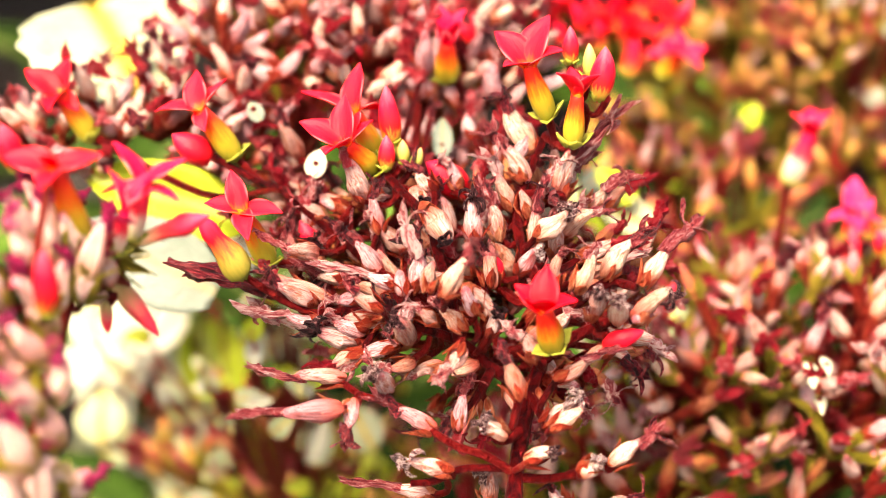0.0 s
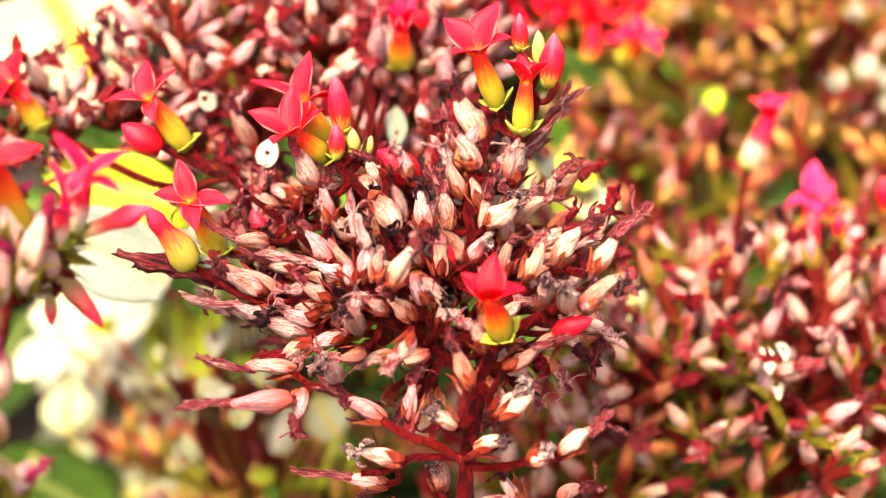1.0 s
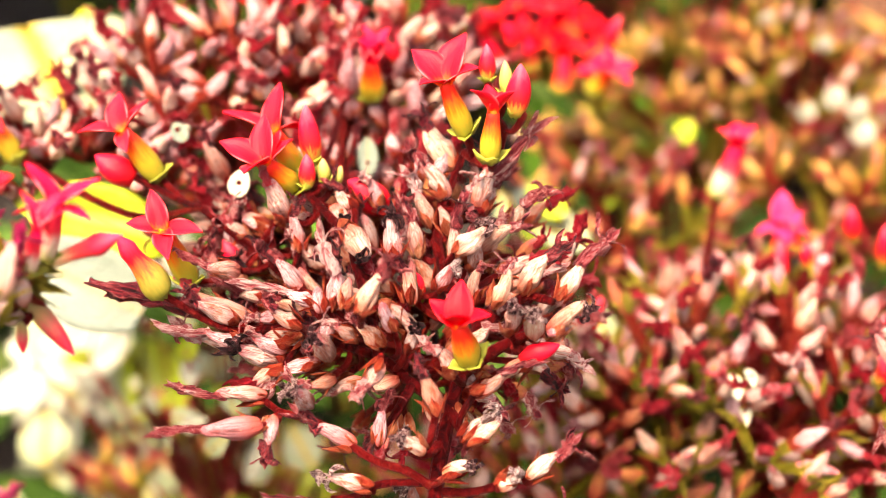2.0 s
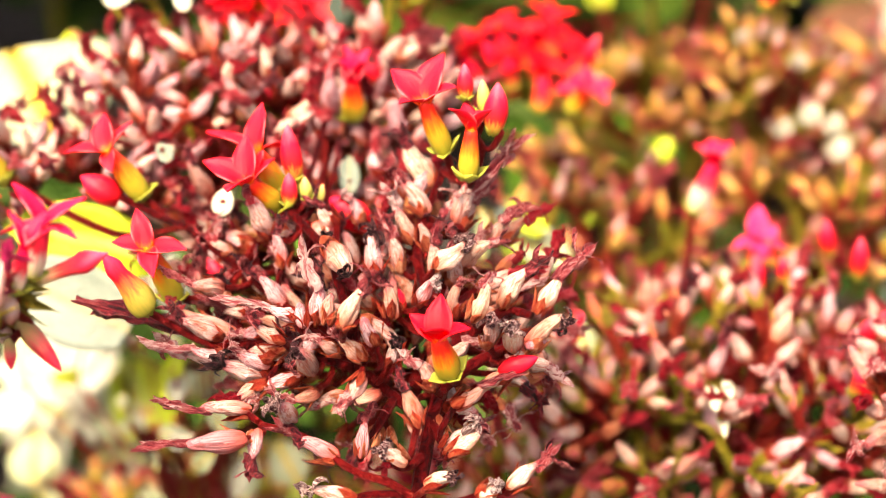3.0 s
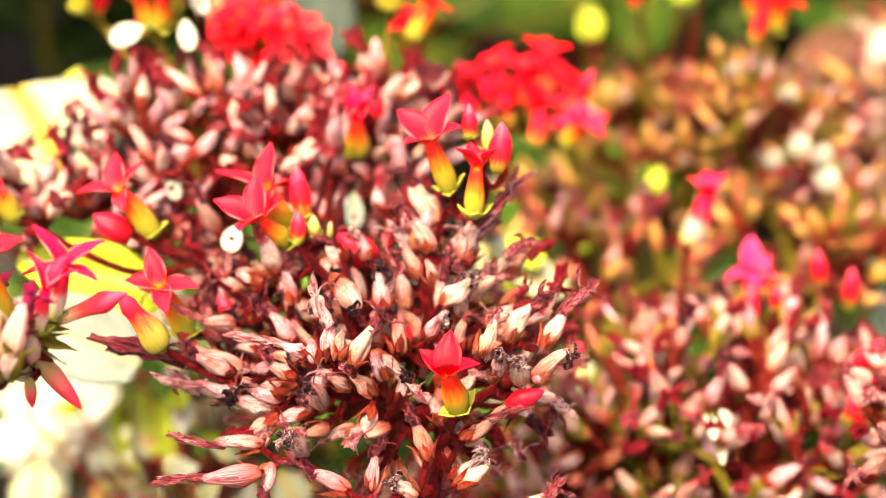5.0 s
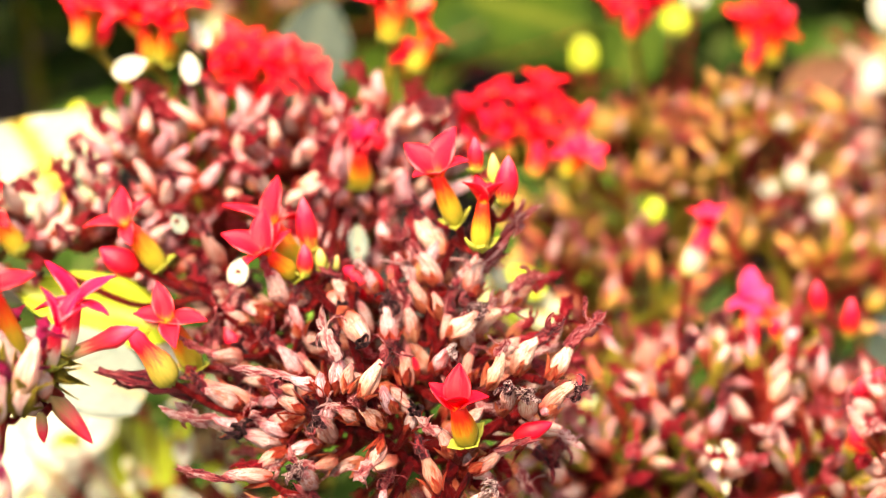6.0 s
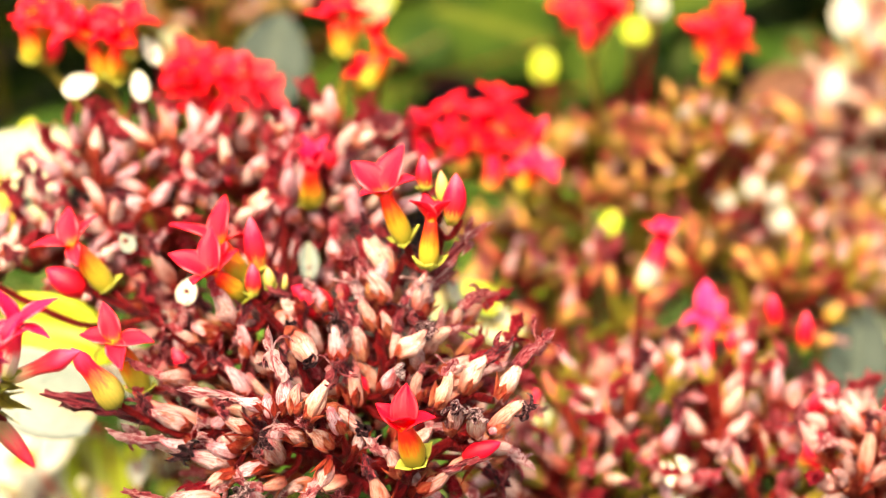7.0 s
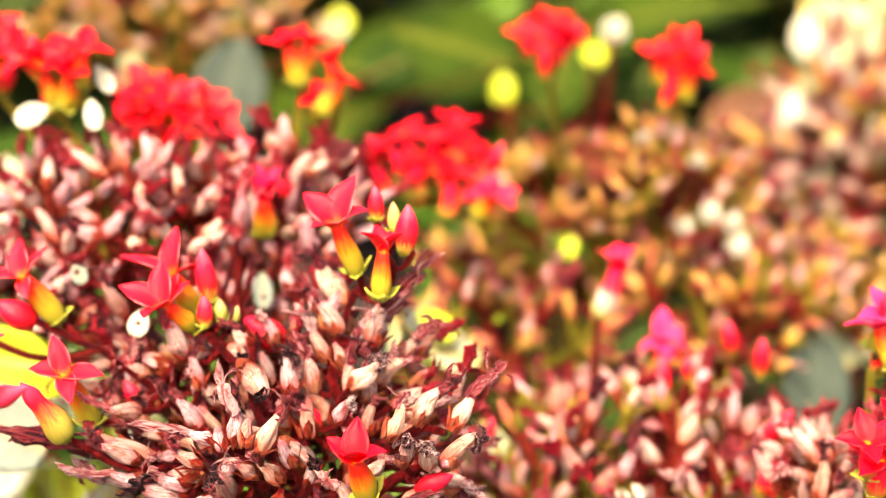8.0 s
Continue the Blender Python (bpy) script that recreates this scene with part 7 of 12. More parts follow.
dried(head, (-0.0152, 0.0693, 0.2871), (-0.0215, 0.0675, 0.2953), (-0.0236, 0.0700, 0.2996), 0.0047, "rag", POD_MAUVE)
twig("pedicel", head, [(-0.0169, 0.0268, 0.3008), (-0.0094, 0.0442, 0.2917), (-0.0075, 0.0701, 0.2941)], 0.00060, 0.00075)
dried(head, (-0.0072, 0.0697, 0.2935), (-0.0097, 0.0735, 0.2980), (-0.0097, 0.0759, 0.3021), 0.0033, "red", POD_MAUVE)
twig("pedicel", head, [(-0.0071, -0.0008, 0.2806), (-0.0034, 0.0305, 0.2691), (-0.0032, 0.0626, 0.2787)], 0.00060, 0.00075)
dried(head, (-0.0031, 0.0626, 0.2779), (-0.0048, 0.0630, 0.2881), (-0.0038, 0.0657, 0.2928), 0.0047, "red", POD_MAUVE)
twig("pedicel", head, [(-0.0169, 0.0268, 0.3008), (-0.0108, 0.0457, 0.2914), (-0.0106, 0.0695, 0.2952)], 0.00060, 0.00075)
dried(head, (-0.0102, 0.0693, 0.2945), (-0.0142, 0.0727, 0.3024), (-0.0145, 0.0763, 0.3087), 0.0044, "red", POD_MAUVE)
twig("pedicel", head, [(0.0118, 0.0232, 0.2974), (0.0104, 0.0456, 0.2901), (0.0073, 0.0654, 0.2975)], 0.00060, 0.00075)
dried(head, (0.0074, 0.0656, 0.2968), (0.0063, 0.0637, 0.3064), (0.0072, 0.0657, 0.3099), 0.0046, "rag", POD_MAUVE)

twig("pedicel", head, [(0.0201, -0.0059, 0.2812), (0.0188, -0.0103, 0.2819), (0.0171, -0.0163, 0.2883)], 0.00072, 0.00090)
bloom(head, (0.0178, -0.0160, 0.2875), (0.0156, -0.0195, 0.2977), [(0.0100, -0.0165, 0.3019), (0.0157, -0.0150, 0.3053), (0.0197, -0.0215, 0.3034), (0.0134, -0.0240, 0.3049)], PETAL_DEEP, TUBE, 0.0050, 1.12)
twig("pedicel", head, [(0.0185, 0.0278, 0.3071), (0.0180, 0.0274, 0.3083), (0.0165, 0.0269, 0.3135)], 0.00072, 0.00090)
bloom(head, (0.0168, 0.0270, 0.3127), (0.0125, 0.0267, 0.3240), [(0.0062, 0.0320, 0.3302), (0.0143, 0.0328, 0.3333), (0.0177, 0.0242, 0.3303), (0.0074, 0.0219, 0.3272)], PETAL, TUBE, 0.0047, 1.15)
twig("pedicel", head, [(0.0221, 0.0241, 0.3090), (0.0218, 0.0213, 0.3082), (0.0216, 0.0190, 0.3113)], 0.00072, 0.00090)
bloom(head, (0.0212, 0.0189, 0.3107), (0.0218, 0.0205, 0.3209), [(0.0186, 0.0185, 0.3290), (0.0255, 0.0185, 0.3276), (0.0205, 0.0275, 0.3240), (0.0237, 0.0275, 0.3235)], PETAL, TUBE, 0.0043, 0.85)
twig("pedicel", head, [(0.0235, 0.0247, 0.3154), (0.0258, 0.0237, 0.3152), (0.0278, 0.0236, 0.3189), (0.0260, 0.0242, 0.3184)], 0.00064, 0.00080)
bud(head, (0.0260, 0.0242, 0.3184), (0.0272, 0.0270, 0.3282), 0.0050, RED_BUD)
twig("pedicel", head, [(0.0221, 0.0246, 0.3175), (0.0214, 0.0280, 0.3177), (0.0207, 0.0326, 0.3227)], 0.00064, 0.00080)
bud(head, (0.0207, 0.0323, 0.3220), (0.0204, 0.0346, 0.3289), 0.0034)
twig("pedicel", head, [(0.0221, 0.0246, 0.3175), (0.0234, 0.0262, 0.3176), (0.0245, 0.0284, 0.3215)], 0.00064, 0.00080)
bud(head, (0.0245, 0.0282, 0.3208), (0.0240, 0.0303, 0.3273), 0.0030, GREEN_BUD)
bloom(head, (-0.0178, 0.0266, 0.3003), (-0.0229, 0.0212, 0.3087), [(-0.0321, 0.0246, 0.3130), (-0.0242, 0.0278, 0.3169), (-0.0183, 0.0281, 0.3119), (-0.0266, 0.0130, 0.3124)], PETAL, TUBE, 0.0052)
twig("pedicel", head, [(-0.0169, 0.0268, 0.3008), (-0.0168, 0.0286, 0.2995), (-0.0175, 0.0304, 0.3016)], 0.00072, 0.00090)
bloom(head, (-0.0171, 0.0303, 0.3009), (-0.0220, 0.0309, 0.3107), [(-0.0326, 0.0340, 0.3144), (-0.0214, 0.0389, 0.3185), (-0.0172, 0.0378, 0.3109), (-0.0221, 0.0236, 0.3104)], PETAL, TUBE, 0.0052)
twig("pedicel", head, [(-0.0169, 0.0268, 0.3008), (-0.0153, 0.0272, 0.3016), (-0.0140, 0.0282, 0.3065)], 0.00064, 0.00080)
bud(head, (-0.0139, 0.0280, 0.3057), (-0.0155, 0.0310, 0.3169), 0.0046)
twig("pedicel", head, [(-0.0153, 0.0246, 0.3004), (-0.0153, 0.0243, 0.3002), (-0.0152, 0.0244, 0.3027)], 0.00064, 0.00080)
bud(head, (-0.0152, 0.0241, 0.3020), (-0.0151, 0.0261, 0.3084), 0.0036)
twig("pedicel", head, [(-0.0153, 0.0246, 0.3004), (-0.0133, 0.0252, 0.3000), (-0.0116, 0.0263, 0.3033)], 0.00064, 0.00080)
bud(head, (-0.0115, 0.0261, 0.3025), (-0.0120, 0.0270, 0.3070), 0.0026, GREEN_BUD)
twig("pedicel", head, [(-0.0138, 0.0224, 0.3001), (-0.0120, 0.0238, 0.2992), (-0.0095, 0.0257, 0.3022)], 0.00064, 0.00080)
bud(head, (-0.0097, 0.0256, 0.3015), (-0.0082, 0.0263, 0.3057), 0.0024, GREEN_BUD)
twig("pedicel", head, [(-0.0161, 0.0257, 0.3006), (-0.0148, 0.0267, 0.3003), (-0.0133, 0.0282, 0.3036)], 0.00064, 0.00080)
bud(head, (-0.0133, 0.0280, 0.3028), (-0.0130, 0.0290, 0.3075), 0.0024, GREEN_BUD)
twig("pedicel", head, [(-0.0251, 0.0202, 0.2887), (-0.0304, 0.0160, 0.2847), (-0.0378, 0.0118, 0.2872)], 0.00072, 0.00090)
bloom(head, (-0.0375, 0.0118, 0.2865), (-0.0425, 0.0120, 0.2986), [(-0.0506, 0.0150, 0.3001), (-0.0451, 0.0167, 0.3056), (-0.0343, 0.0083, 0.3017), (-0.0408, 0.0034, 0.2987)], PETAL, TUBE, 0.0050, 0.9)
twig("pedicel", head, [(-0.0226, 0.0026, 0.2823), (-0.0302, 0.0008, 0.2834), (-0.0414, -0.0006, 0.2922)], 0.00064, 0.00080)
bud(head, (-0.0410, -0.0006, 0.2915), (-0.0488, 0.0002, 0.3047), 0.0060, LONG_BUD)
twig("pedicel", head, [(-0.0369, 0.0258, 0.2960), (-0.0418, 0.0292, 0.2958), (-0.0519, 0.0328, 0.2995)], 0.00064, 0.00080)
bud(head, (-0.0513, 0.0327, 0.2987), (-0.0591, 0.0330, 0.3038), 0.0062, DEEP_BUD, False)
twig("pedicel", head, [(-0.0369, 0.0258, 0.2960), (-0.0407, 0.0299, 0.2947), (-0.0468, 0.0339, 0.2989)], 0.00072, 0.00090)
bloom(head, (-0.0464, 0.0339, 0.2983), (-0.0531, 0.0335, 0.3094), [(-0.0626, 0.0349, 0.3104), (-0.0561, 0.0397, 0.3159), (-0.0484, 0.0393, 0.3141), (-0.0520, 0.0277, 0.3081)], PETAL, TUBE, 0.0052)
twig("pedicel", head, [(0.0269, -0.0064, 0.2863), (0.0260, -0.0089, 0.2859), (0.0275, -0.0117, 0.2875)], 0.00064, 0.00080)
bud(head, (0.0274, -0.0116, 0.2856), (0.0344, -0.0125, 0.2892), 0.0040, DEEP_BUD, False)
twig("pedicel", head, [(-0.0238, 0.0187, 0.2885), (-0.0258, 0.0202, 0.2844), (-0.0295, 0.0223, 0.2845)], 0.00064, 0.00080)
bud(head, (-0.0291, 0.0222, 0.2838), (-0.0327, 0.0238, 0.2897), 0.0045)
twig("pedicel", head, [(0.0117, 0.0218, 0.2967), (0.0067, 0.0235, 0.2941), (-0.0021, 0.0258, 0.2963)], 0.00064, 0.00080)
bud(head, (0.0002, 0.0300, 0.2936), (-0.0074, 0.0300, 0.3003), 0.0072, DEEP_BUD, False)
twig("pedicel", head, [(0.0164, 0.0058, 0.2867), (0.0119, 0.0080, 0.2824), (0.0072, 0.0117, 0.2836)], 0.00064, 0.00080)
bud(head, (0.0072, 0.0114, 0.2829), (0.0067, 0.0148, 0.2916), 0.0040)

# ---- the near flower head beside it ----
near = thing("flowering_plant", (-0.0762, -0.0333, 0.0000), "near flower head of pink flowers, pods and drooping buds", "plant", "flowering plants gone to seed")
twig("stem", near, [(-0.0762, -0.0333, 0.0000), (-0.0731, -0.0506, 0.1677), (-0.0716, -0.0592, 0.2515), (-0.0711, -0.0621, 0.2795), (-0.0686, -0.0502, 0.2943), (-0.0670, -0.0429, 0.3010), (-0.0658, -0.0355, 0.3078), (-0.0640, -0.0288, 0.3106), (-0.0607, -0.0253, 0.3108), (-0.0587, -0.0240, 0.3130)], 0.0015, 0.0010, RED_TWIG)
twig("branch", near, [(-0.0624, -0.0271, 0.3107), (-0.0591, -0.0259, 0.3068), (-0.0574, -0.0254, 0.3047)], 0.0009, 0.0007, RED_TWIG)
twig("branch", near, [(-0.0686, -0.0502, 0.2943), (-0.0685, -0.0498, 0.3126), (-0.0659, -0.0492, 0.3254), (-0.0657, -0.0385, 0.3321)], 0.0009, 0.0006, RED_TWIG)
twig("pedicel", near, [(-0.0587, -0.0240, 0.3130), (-0.0578, -0.0245, 0.3124), (-0.0564, -0.0250, 0.3149)], 0.00072, 0.00090)
bloom(near, (-0.0567, -0.0250, 0.3141), (-0.0531, -0.0250, 0.3248), [(-0.0585, -0.0205, 0.3313), (-0.0458, -0.0216, 0.3289), (-0.0463, -0.0279, 0.3238), (-0.0614, -0.0243, 0.3239)], PETAL_PINK, TUBE_PALE, 0.0042, 0.92)
twig("pedicel", near, [(-0.0595, -0.0245, 0.3121), (-0.0591, -0.0276, 0.3116), (-0.0578, -0.0308, 0.3155)], 0.00072, 0.00090)
bloom(near, (-0.0581, -0.0308, 0.3147), (-0.0554, -0.0310, 0.3232), [(-0.0568, -0.0264, 0.3299), (-0.0515, -0.0270, 0.3297), (-0.0549, -0.0299, 0.3298), (-0.0495, -0.0296, 0.3276)], PETAL_PINK, TUBE_PALE, 0.0034, 0.62)
twig("pedicel", near, [(-0.0587, -0.0240, 0.3130), (-0.0580, -0.0238, 0.3117), (-0.0560, -0.0236, 0.3126)], 0.00064, 0.00080)
bud(near, (-0.0567, -0.0236, 0.3123), (-0.0425, -0.0235, 0.3184), 0.0044, CLUB_BUD, False)
twig("pedicel", near, [(-0.0597, -0.0261, 0.3076), (-0.0603, -0.0249, 0.3060), (-0.0597, -0.0246, 0.3050)], 0.00064, 0.00080)
bud(near, (-0.0603, -0.0242, 0.3055), (-0.0517, -0.0304, 0.2977), 0.0037, BROWN_BUD, False)
twig("pedicel", near, [(-0.0574, -0.0254, 0.3047), (-0.0592, -0.0266, 0.3038), (-0.0607, -0.0293, 0.3030)], 0.00064, 0.00080)
bud(near, (-0.0608, -0.0287, 0.3035), (-0.0600, -0.0327, 0.2996), 0.0024, BROWN_BUD, False)
twig("pedicel", near, [(-0.0651, -0.0328, 0.3089), (-0.0638, -0.0343, 0.3089), (-0.0616, -0.0357, 0.3127)], 0.00060, 0.00075)
dried(near, (-0.0619, -0.0357, 0.3120), (-0.0579, -0.0357, 0.3238), (-0.0554, -0.0335, 0.3277), 0.0046, "rose", POD_PINK, True)
twig("pedicel", near, [(-0.0647, -0.0315, 0.3095), (-0.0617, -0.0325, 0.3081), (-0.0589, -0.0334, 0.3109)], 0.00060, 0.00075)
dried(near, (-0.0589, -0.0334, 0.3101), (-0.0593, -0.0331, 0.3165), (-0.0579, -0.0312, 0.3199), 0.0042, "red", POD_PALE)
twig("pedicel", near, [(-0.0658, -0.0355, 0.3078), (-0.0641, -0.0366, 0.3070), (-0.0622, -0.0374, 0.3098)], 0.00060, 0.00075)
dried(near, (-0.0623, -0.0375, 0.3090), (-0.0614, -0.0368, 0.3161), (-0.0608, -0.0346, 0.3199), 0.0046, "rose", POD_PINK, True)
put("calyx", OLIVE_CALYX[1], near, aimed(Vector((-0.0588, -0.0265, 0.3132)), Vector((-0.0519, -0.0292, 0.3121)), 0.006, 0.0))
put("calyx", OLIVE_CALYX[0], near, aimed(Vector((-0.0593, -0.0275, 0.3115)), Vector((-0.0509, -0.0305, 0.3099)), 0.006, 1.0))
twig("pedicel", near, [(-0.0611, -0.0266, 0.3091), (-0.0593, -0.0281, 0.3092), (-0.0593, -0.0299, 0.3123)], 0.00060, 0.00075)
dried(near, (-0.0587, -0.0298, 0.3118), (-0.0639, -0.0306, 0.3163), (-0.0678, -0.0291, 0.3189), 0.0038, "rag", POD_PALE)
twig("pedicel", near, [(-0.0640, -0.0288, 0.3106), (-0.0634, -0.0293, 0.3113), (-0.0632, -0.0299, 0.3159)], 0.00072, 0.00090)
bloom(near, (-0.0631, -0.0299, 0.3151), (-0.0665, -0.0308, 0.3308), [(-0.0756, -0.0287, 0.3331), (-0.0587, -0.0272, 0.3322), (-0.0668, -0.0387, 0.3331), (-0.0678, -0.0328, 0.3362)], PETAL, TUBE, 0.0052)
twig("pedicel", near, [(-0.0640, -0.0288, 0.3106), (-0.0651, -0.0281, 0.3107), (-0.0669, -0.0276, 0.3143)], 0.00060, 0.00075)
dried(near, (-0.0666, -0.0275, 0.3135), (-0.0719, -0.0294, 0.3276), (-0.0734, -0.0274, 0.3309), 0.0048, "rose", POD_PINK, True)
twig("pedicel", near, [(-0.0591, -0.0259, 0.3068), (-0.0585, -0.0245, 0.3066), (-0.0591, -0.0233, 0.3095)], 0.00060, 0.00075)
dried(near, (-0.0586, -0.0232, 0.3088), (-0.0654, -0.0247, 0.3181), (-0.0649, -0.0224, 0.3218), 0.0048, "rose", POD_PINK, True)
twig("pedicel", near, [(-0.0574, -0.0254, 0.3047), (-0.0589, -0.0244, 0.3022), (-0.0621, -0.0243, 0.3026)], 0.00060, 0.00075)
dried(near, (-0.0615, -0.0239, 0.3022), (-0.0677, -0.0278, 0.3074), (-0.0701, -0.0271, 0.3086), 0.0048, "rose", POD_PINK, True)
twig("pedicel", near, [(-0.0651, -0.0328, 0.3089), (-0.0673, -0.0335, 0.3112), (-0.0704, -0.0354, 0.3188)], 0.00060, 0.00075)
dried(near, (-0.0702, -0.0351, 0.3181), (-0.0727, -0.0386, 0.3295), (-0.0737, -0.0376, 0.3312), 0.0048, "rose", POD_PINK, True)
twig("pedicel", near, [(-0.0685, -0.0499, 0.3089), (-0.0666, -0.0498, 0.3083), (-0.0651, -0.0504, 0.3111)], 0.00060, 0.00075)
dried(near, (-0.0649, -0.0501, 0.3103), (-0.0678, -0.0554, 0.3244), (-0.0685, -0.0532, 0.3281), 0.0048, "rose", POD_PINK, True)
twig("pedicel", near, [(-0.0685, -0.0499, 0.3053), (-0.0669, -0.0545, 0.3034), (-0.0662, -0.0599, 0.3068)], 0.00060, 0.00075)
dried(near, (-0.0660, -0.0597, 0.3061), (-0.0694, -0.0625, 0.3186), (-0.0710, -0.0607, 0.3216), 0.0048, "rose", POD_PINK, True)
twig("pedicel", near, [(-0.0691, -0.0526, 0.2913), (-0.0652, -0.0581, 0.2919), (-0.0624, -0.0644, 0.2993)], 0.00060, 0.00075)
dried(near, (-0.0622, -0.0643, 0.2985), (-0.0643, -0.0656, 0.3077), (-0.0645, -0.0640, 0.3103), 0.0048, "rose", POD_PINK, True)
twig("pedicel", near, [(-0.0701, -0.0573, 0.2854), (-0.0682, -0.0642, 0.2879), (-0.0659, -0.0719, 0.2984)], 0.00060, 0.00075)
dried(near, (-0.0659, -0.0718, 0.2976), (-0.0650, -0.0737, 0.3114), (-0.0657, -0.0717, 0.3148), 0.0048, "rose", POD_PINK, True)
twig("pedicel", near, [(-0.0685, -0.0498, 0.3126), (-0.0689, -0.0554, 0.3107), (-0.0700, -0.0621, 0.3148)], 0.00060, 0.00075)
dried(near, (-0.0699, -0.0619, 0.3140), (-0.0719, -0.0648, 0.3263), (-0.0729, -0.0630, 0.3291), 0.0048, "rose", POD_PINK, True)
twig("pedicel", near, [(-0.0701, -0.0573, 0.2854), (-0.0639, -0.0615, 0.2870), (-0.0608, -0.0672, 0.2946)], 0.00060, 0.00075)
dried(near, (-0.0603, -0.0670, 0.2940), (-0.0656, -0.0695, 0.3014), (-0.0687, -0.0691, 0.3021), 0.0048, "rose", POD_PINK, True)
twig("pedicel", near, [(-0.0706, -0.0597, 0.2824), (-0.0670, -0.0678, 0.2850), (-0.0662, -0.0769, 0.2958)], 0.00060, 0.00075)
dried(near, (-0.0659, -0.0768, 0.2951), (-0.0699, -0.0782, 0.3043), (-0.0714, -0.0775, 0.3054), 0.0048, "rose", POD_PINK, True)
twig("pedicel", near, [(-0.0655, -0.0342, 0.3084), (-0.0655, -0.0354, 0.3101), (-0.0661, -0.0365, 0.3165)], 0.00060, 0.00075)
dried(near, (-0.0659, -0.0365, 0.3157), (-0.0682, -0.0362, 0.3277), (-0.0690, -0.0344, 0.3306), 0.0048, "rose", POD_PINK, True)
twig("pedicel", near, [(-0.0644, -0.0302, 0.3100), (-0.0636, -0.0308, 0.3101), (-0.0632, -0.0314, 0.3134)], 0.00060, 0.00075)
dried(near, (-0.0630, -0.0314, 0.3126), (-0.0654, -0.0319, 0.3232), (-0.0667, -0.0297, 0.3269), 0.0048, "rose", POD_PINK, True)
twig("pedicel", near, [(-0.0680, -0.0497, 0.3151), (-0.0676, -0.0455, 0.3147), (-0.0679, -0.0423, 0.3188)], 0.00060, 0.00075)
dried(near, (-0.0677, -0.0420, 0.3181), (-0.0702, -0.0455, 0.3294), (-0.0711, -0.0440, 0.3319), 0.0048, "rose", POD_PINK, True)
twig("pedicel", near, [(-0.0685, -0.0499, 0.3089), (-0.0678, -0.0466, 0.3078), (-0.0662, -0.0434, 0.3109)], 0.00060, 0.00075)
dried(near, (-0.0664, -0.0434, 0.3102), (-0.0630, -0.0434, 0.3212), (-0.0626, -0.0420, 0.3236), 0.0048, "rose", POD_PINK, True)
twig("pedicel", near, [(-0.0685, -0.0498, 0.3126), (-0.0656, -0.0539, 0.3103), (-0.0639, -0.0596, 0.3130)], 0.00060, 0.00075)
dried(near, (-0.0636, -0.0593, 0.3123), (-0.0669, -0.0638, 0.3220), (-0.0685, -0.0627, 0.3239), 0.0048, "rose", POD_PINK, True)
twig("pedicel", near, [(-0.0685, -0.0499, 0.3053), (-0.0652, -0.0571, 0.3029), (-0.0638, -0.0666, 0.3073)], 0.00060, 0.00075)
dried(near, (-0.0636, -0.0662, 0.3066), (-0.0673, -0.0707, 0.3164), (-0.0683, -0.0695, 0.3184), 0.0048, "rose", POD_PINK, True)
twig("pedicel", near, [(-0.0685, -0.0499, 0.3053), (-0.0665, -0.0551, 0.3024), (-0.0635, -0.0606, 0.3053)], 0.00060, 0.00075)
dried(near, (-0.0637, -0.0606, 0.3046), (-0.0614, -0.0613, 0.3146), (-0.0604, -0.0598, 0.3171), 0.0048, "rose", POD_PINK, True)
twig("pedicel", near, [(-0.0686, -0.0500, 0.3016), (-0.0644, -0.0615, 0.2983), (-0.0631, -0.0752, 0.3043)], 0.00060, 0.00075)
dried(near, (-0.0628, -0.0750, 0.3036), (-0.0670, -0.0783, 0.3153), (-0.0674, -0.0773, 0.3169), 0.0048, "rose", POD_PINK, True)
twig("pedicel", near, [(-0.0706, -0.0597, 0.2824), (-0.0670, -0.0666, 0.2848), (-0.0632, -0.0735, 0.2955)], 0.00060, 0.00075)
dried(near, (-0.0632, -0.0735, 0.2947), (-0.0631, -0.0736, 0.3058), (-0.0621, -0.0723, 0.3080), 0.0048, "rose", POD_PINK, True)
twig("pedicel", near, [(-0.0674, -0.0496, 0.3177), (-0.0690, -0.0509, 0.3165), (-0.0709, -0.0525, 0.3190)], 0.00060, 0.00075)
dried(near, (-0.0708, -0.0524, 0.3182), (-0.0727, -0.0534, 0.3279), (-0.0729, -0.0519, 0.3303), 0.0048, "rose", POD_PINK, True)
twig("pedicel", near, [(-0.0701, -0.0573, 0.2854), (-0.0667, -0.0610, 0.2840), (-0.0612, -0.0642, 0.2878)], 0.00060, 0.00075)
dried(near, (-0.0616, -0.0643, 0.2871), (-0.0576, -0.0635, 0.2938), (-0.0547, -0.0640, 0.2929), 0.0048, "rose", POD_PINK, True)
twig("pedicel", near, [(-0.0680, -0.0497, 0.3151), (-0.0660, -0.0514, 0.3143), (-0.0640, -0.0531, 0.3175)], 0.00064, 0.00080)
bud(near, (-0.0640, -0.0531, 0.3167), (-0.0637, -0.0526, 0.3289), 0.0046)
twig("pedicel", near, [(-0.0640, -0.0288, 0.3106), (-0.0690, -0.0256, 0.3148), (-0.0750, -0.0234, 0.3272)], 0.00064, 0.00080)
bud(near, (-0.0749, -0.0232, 0.3264), (-0.0763, -0.0245, 0.3356), 0.0045)

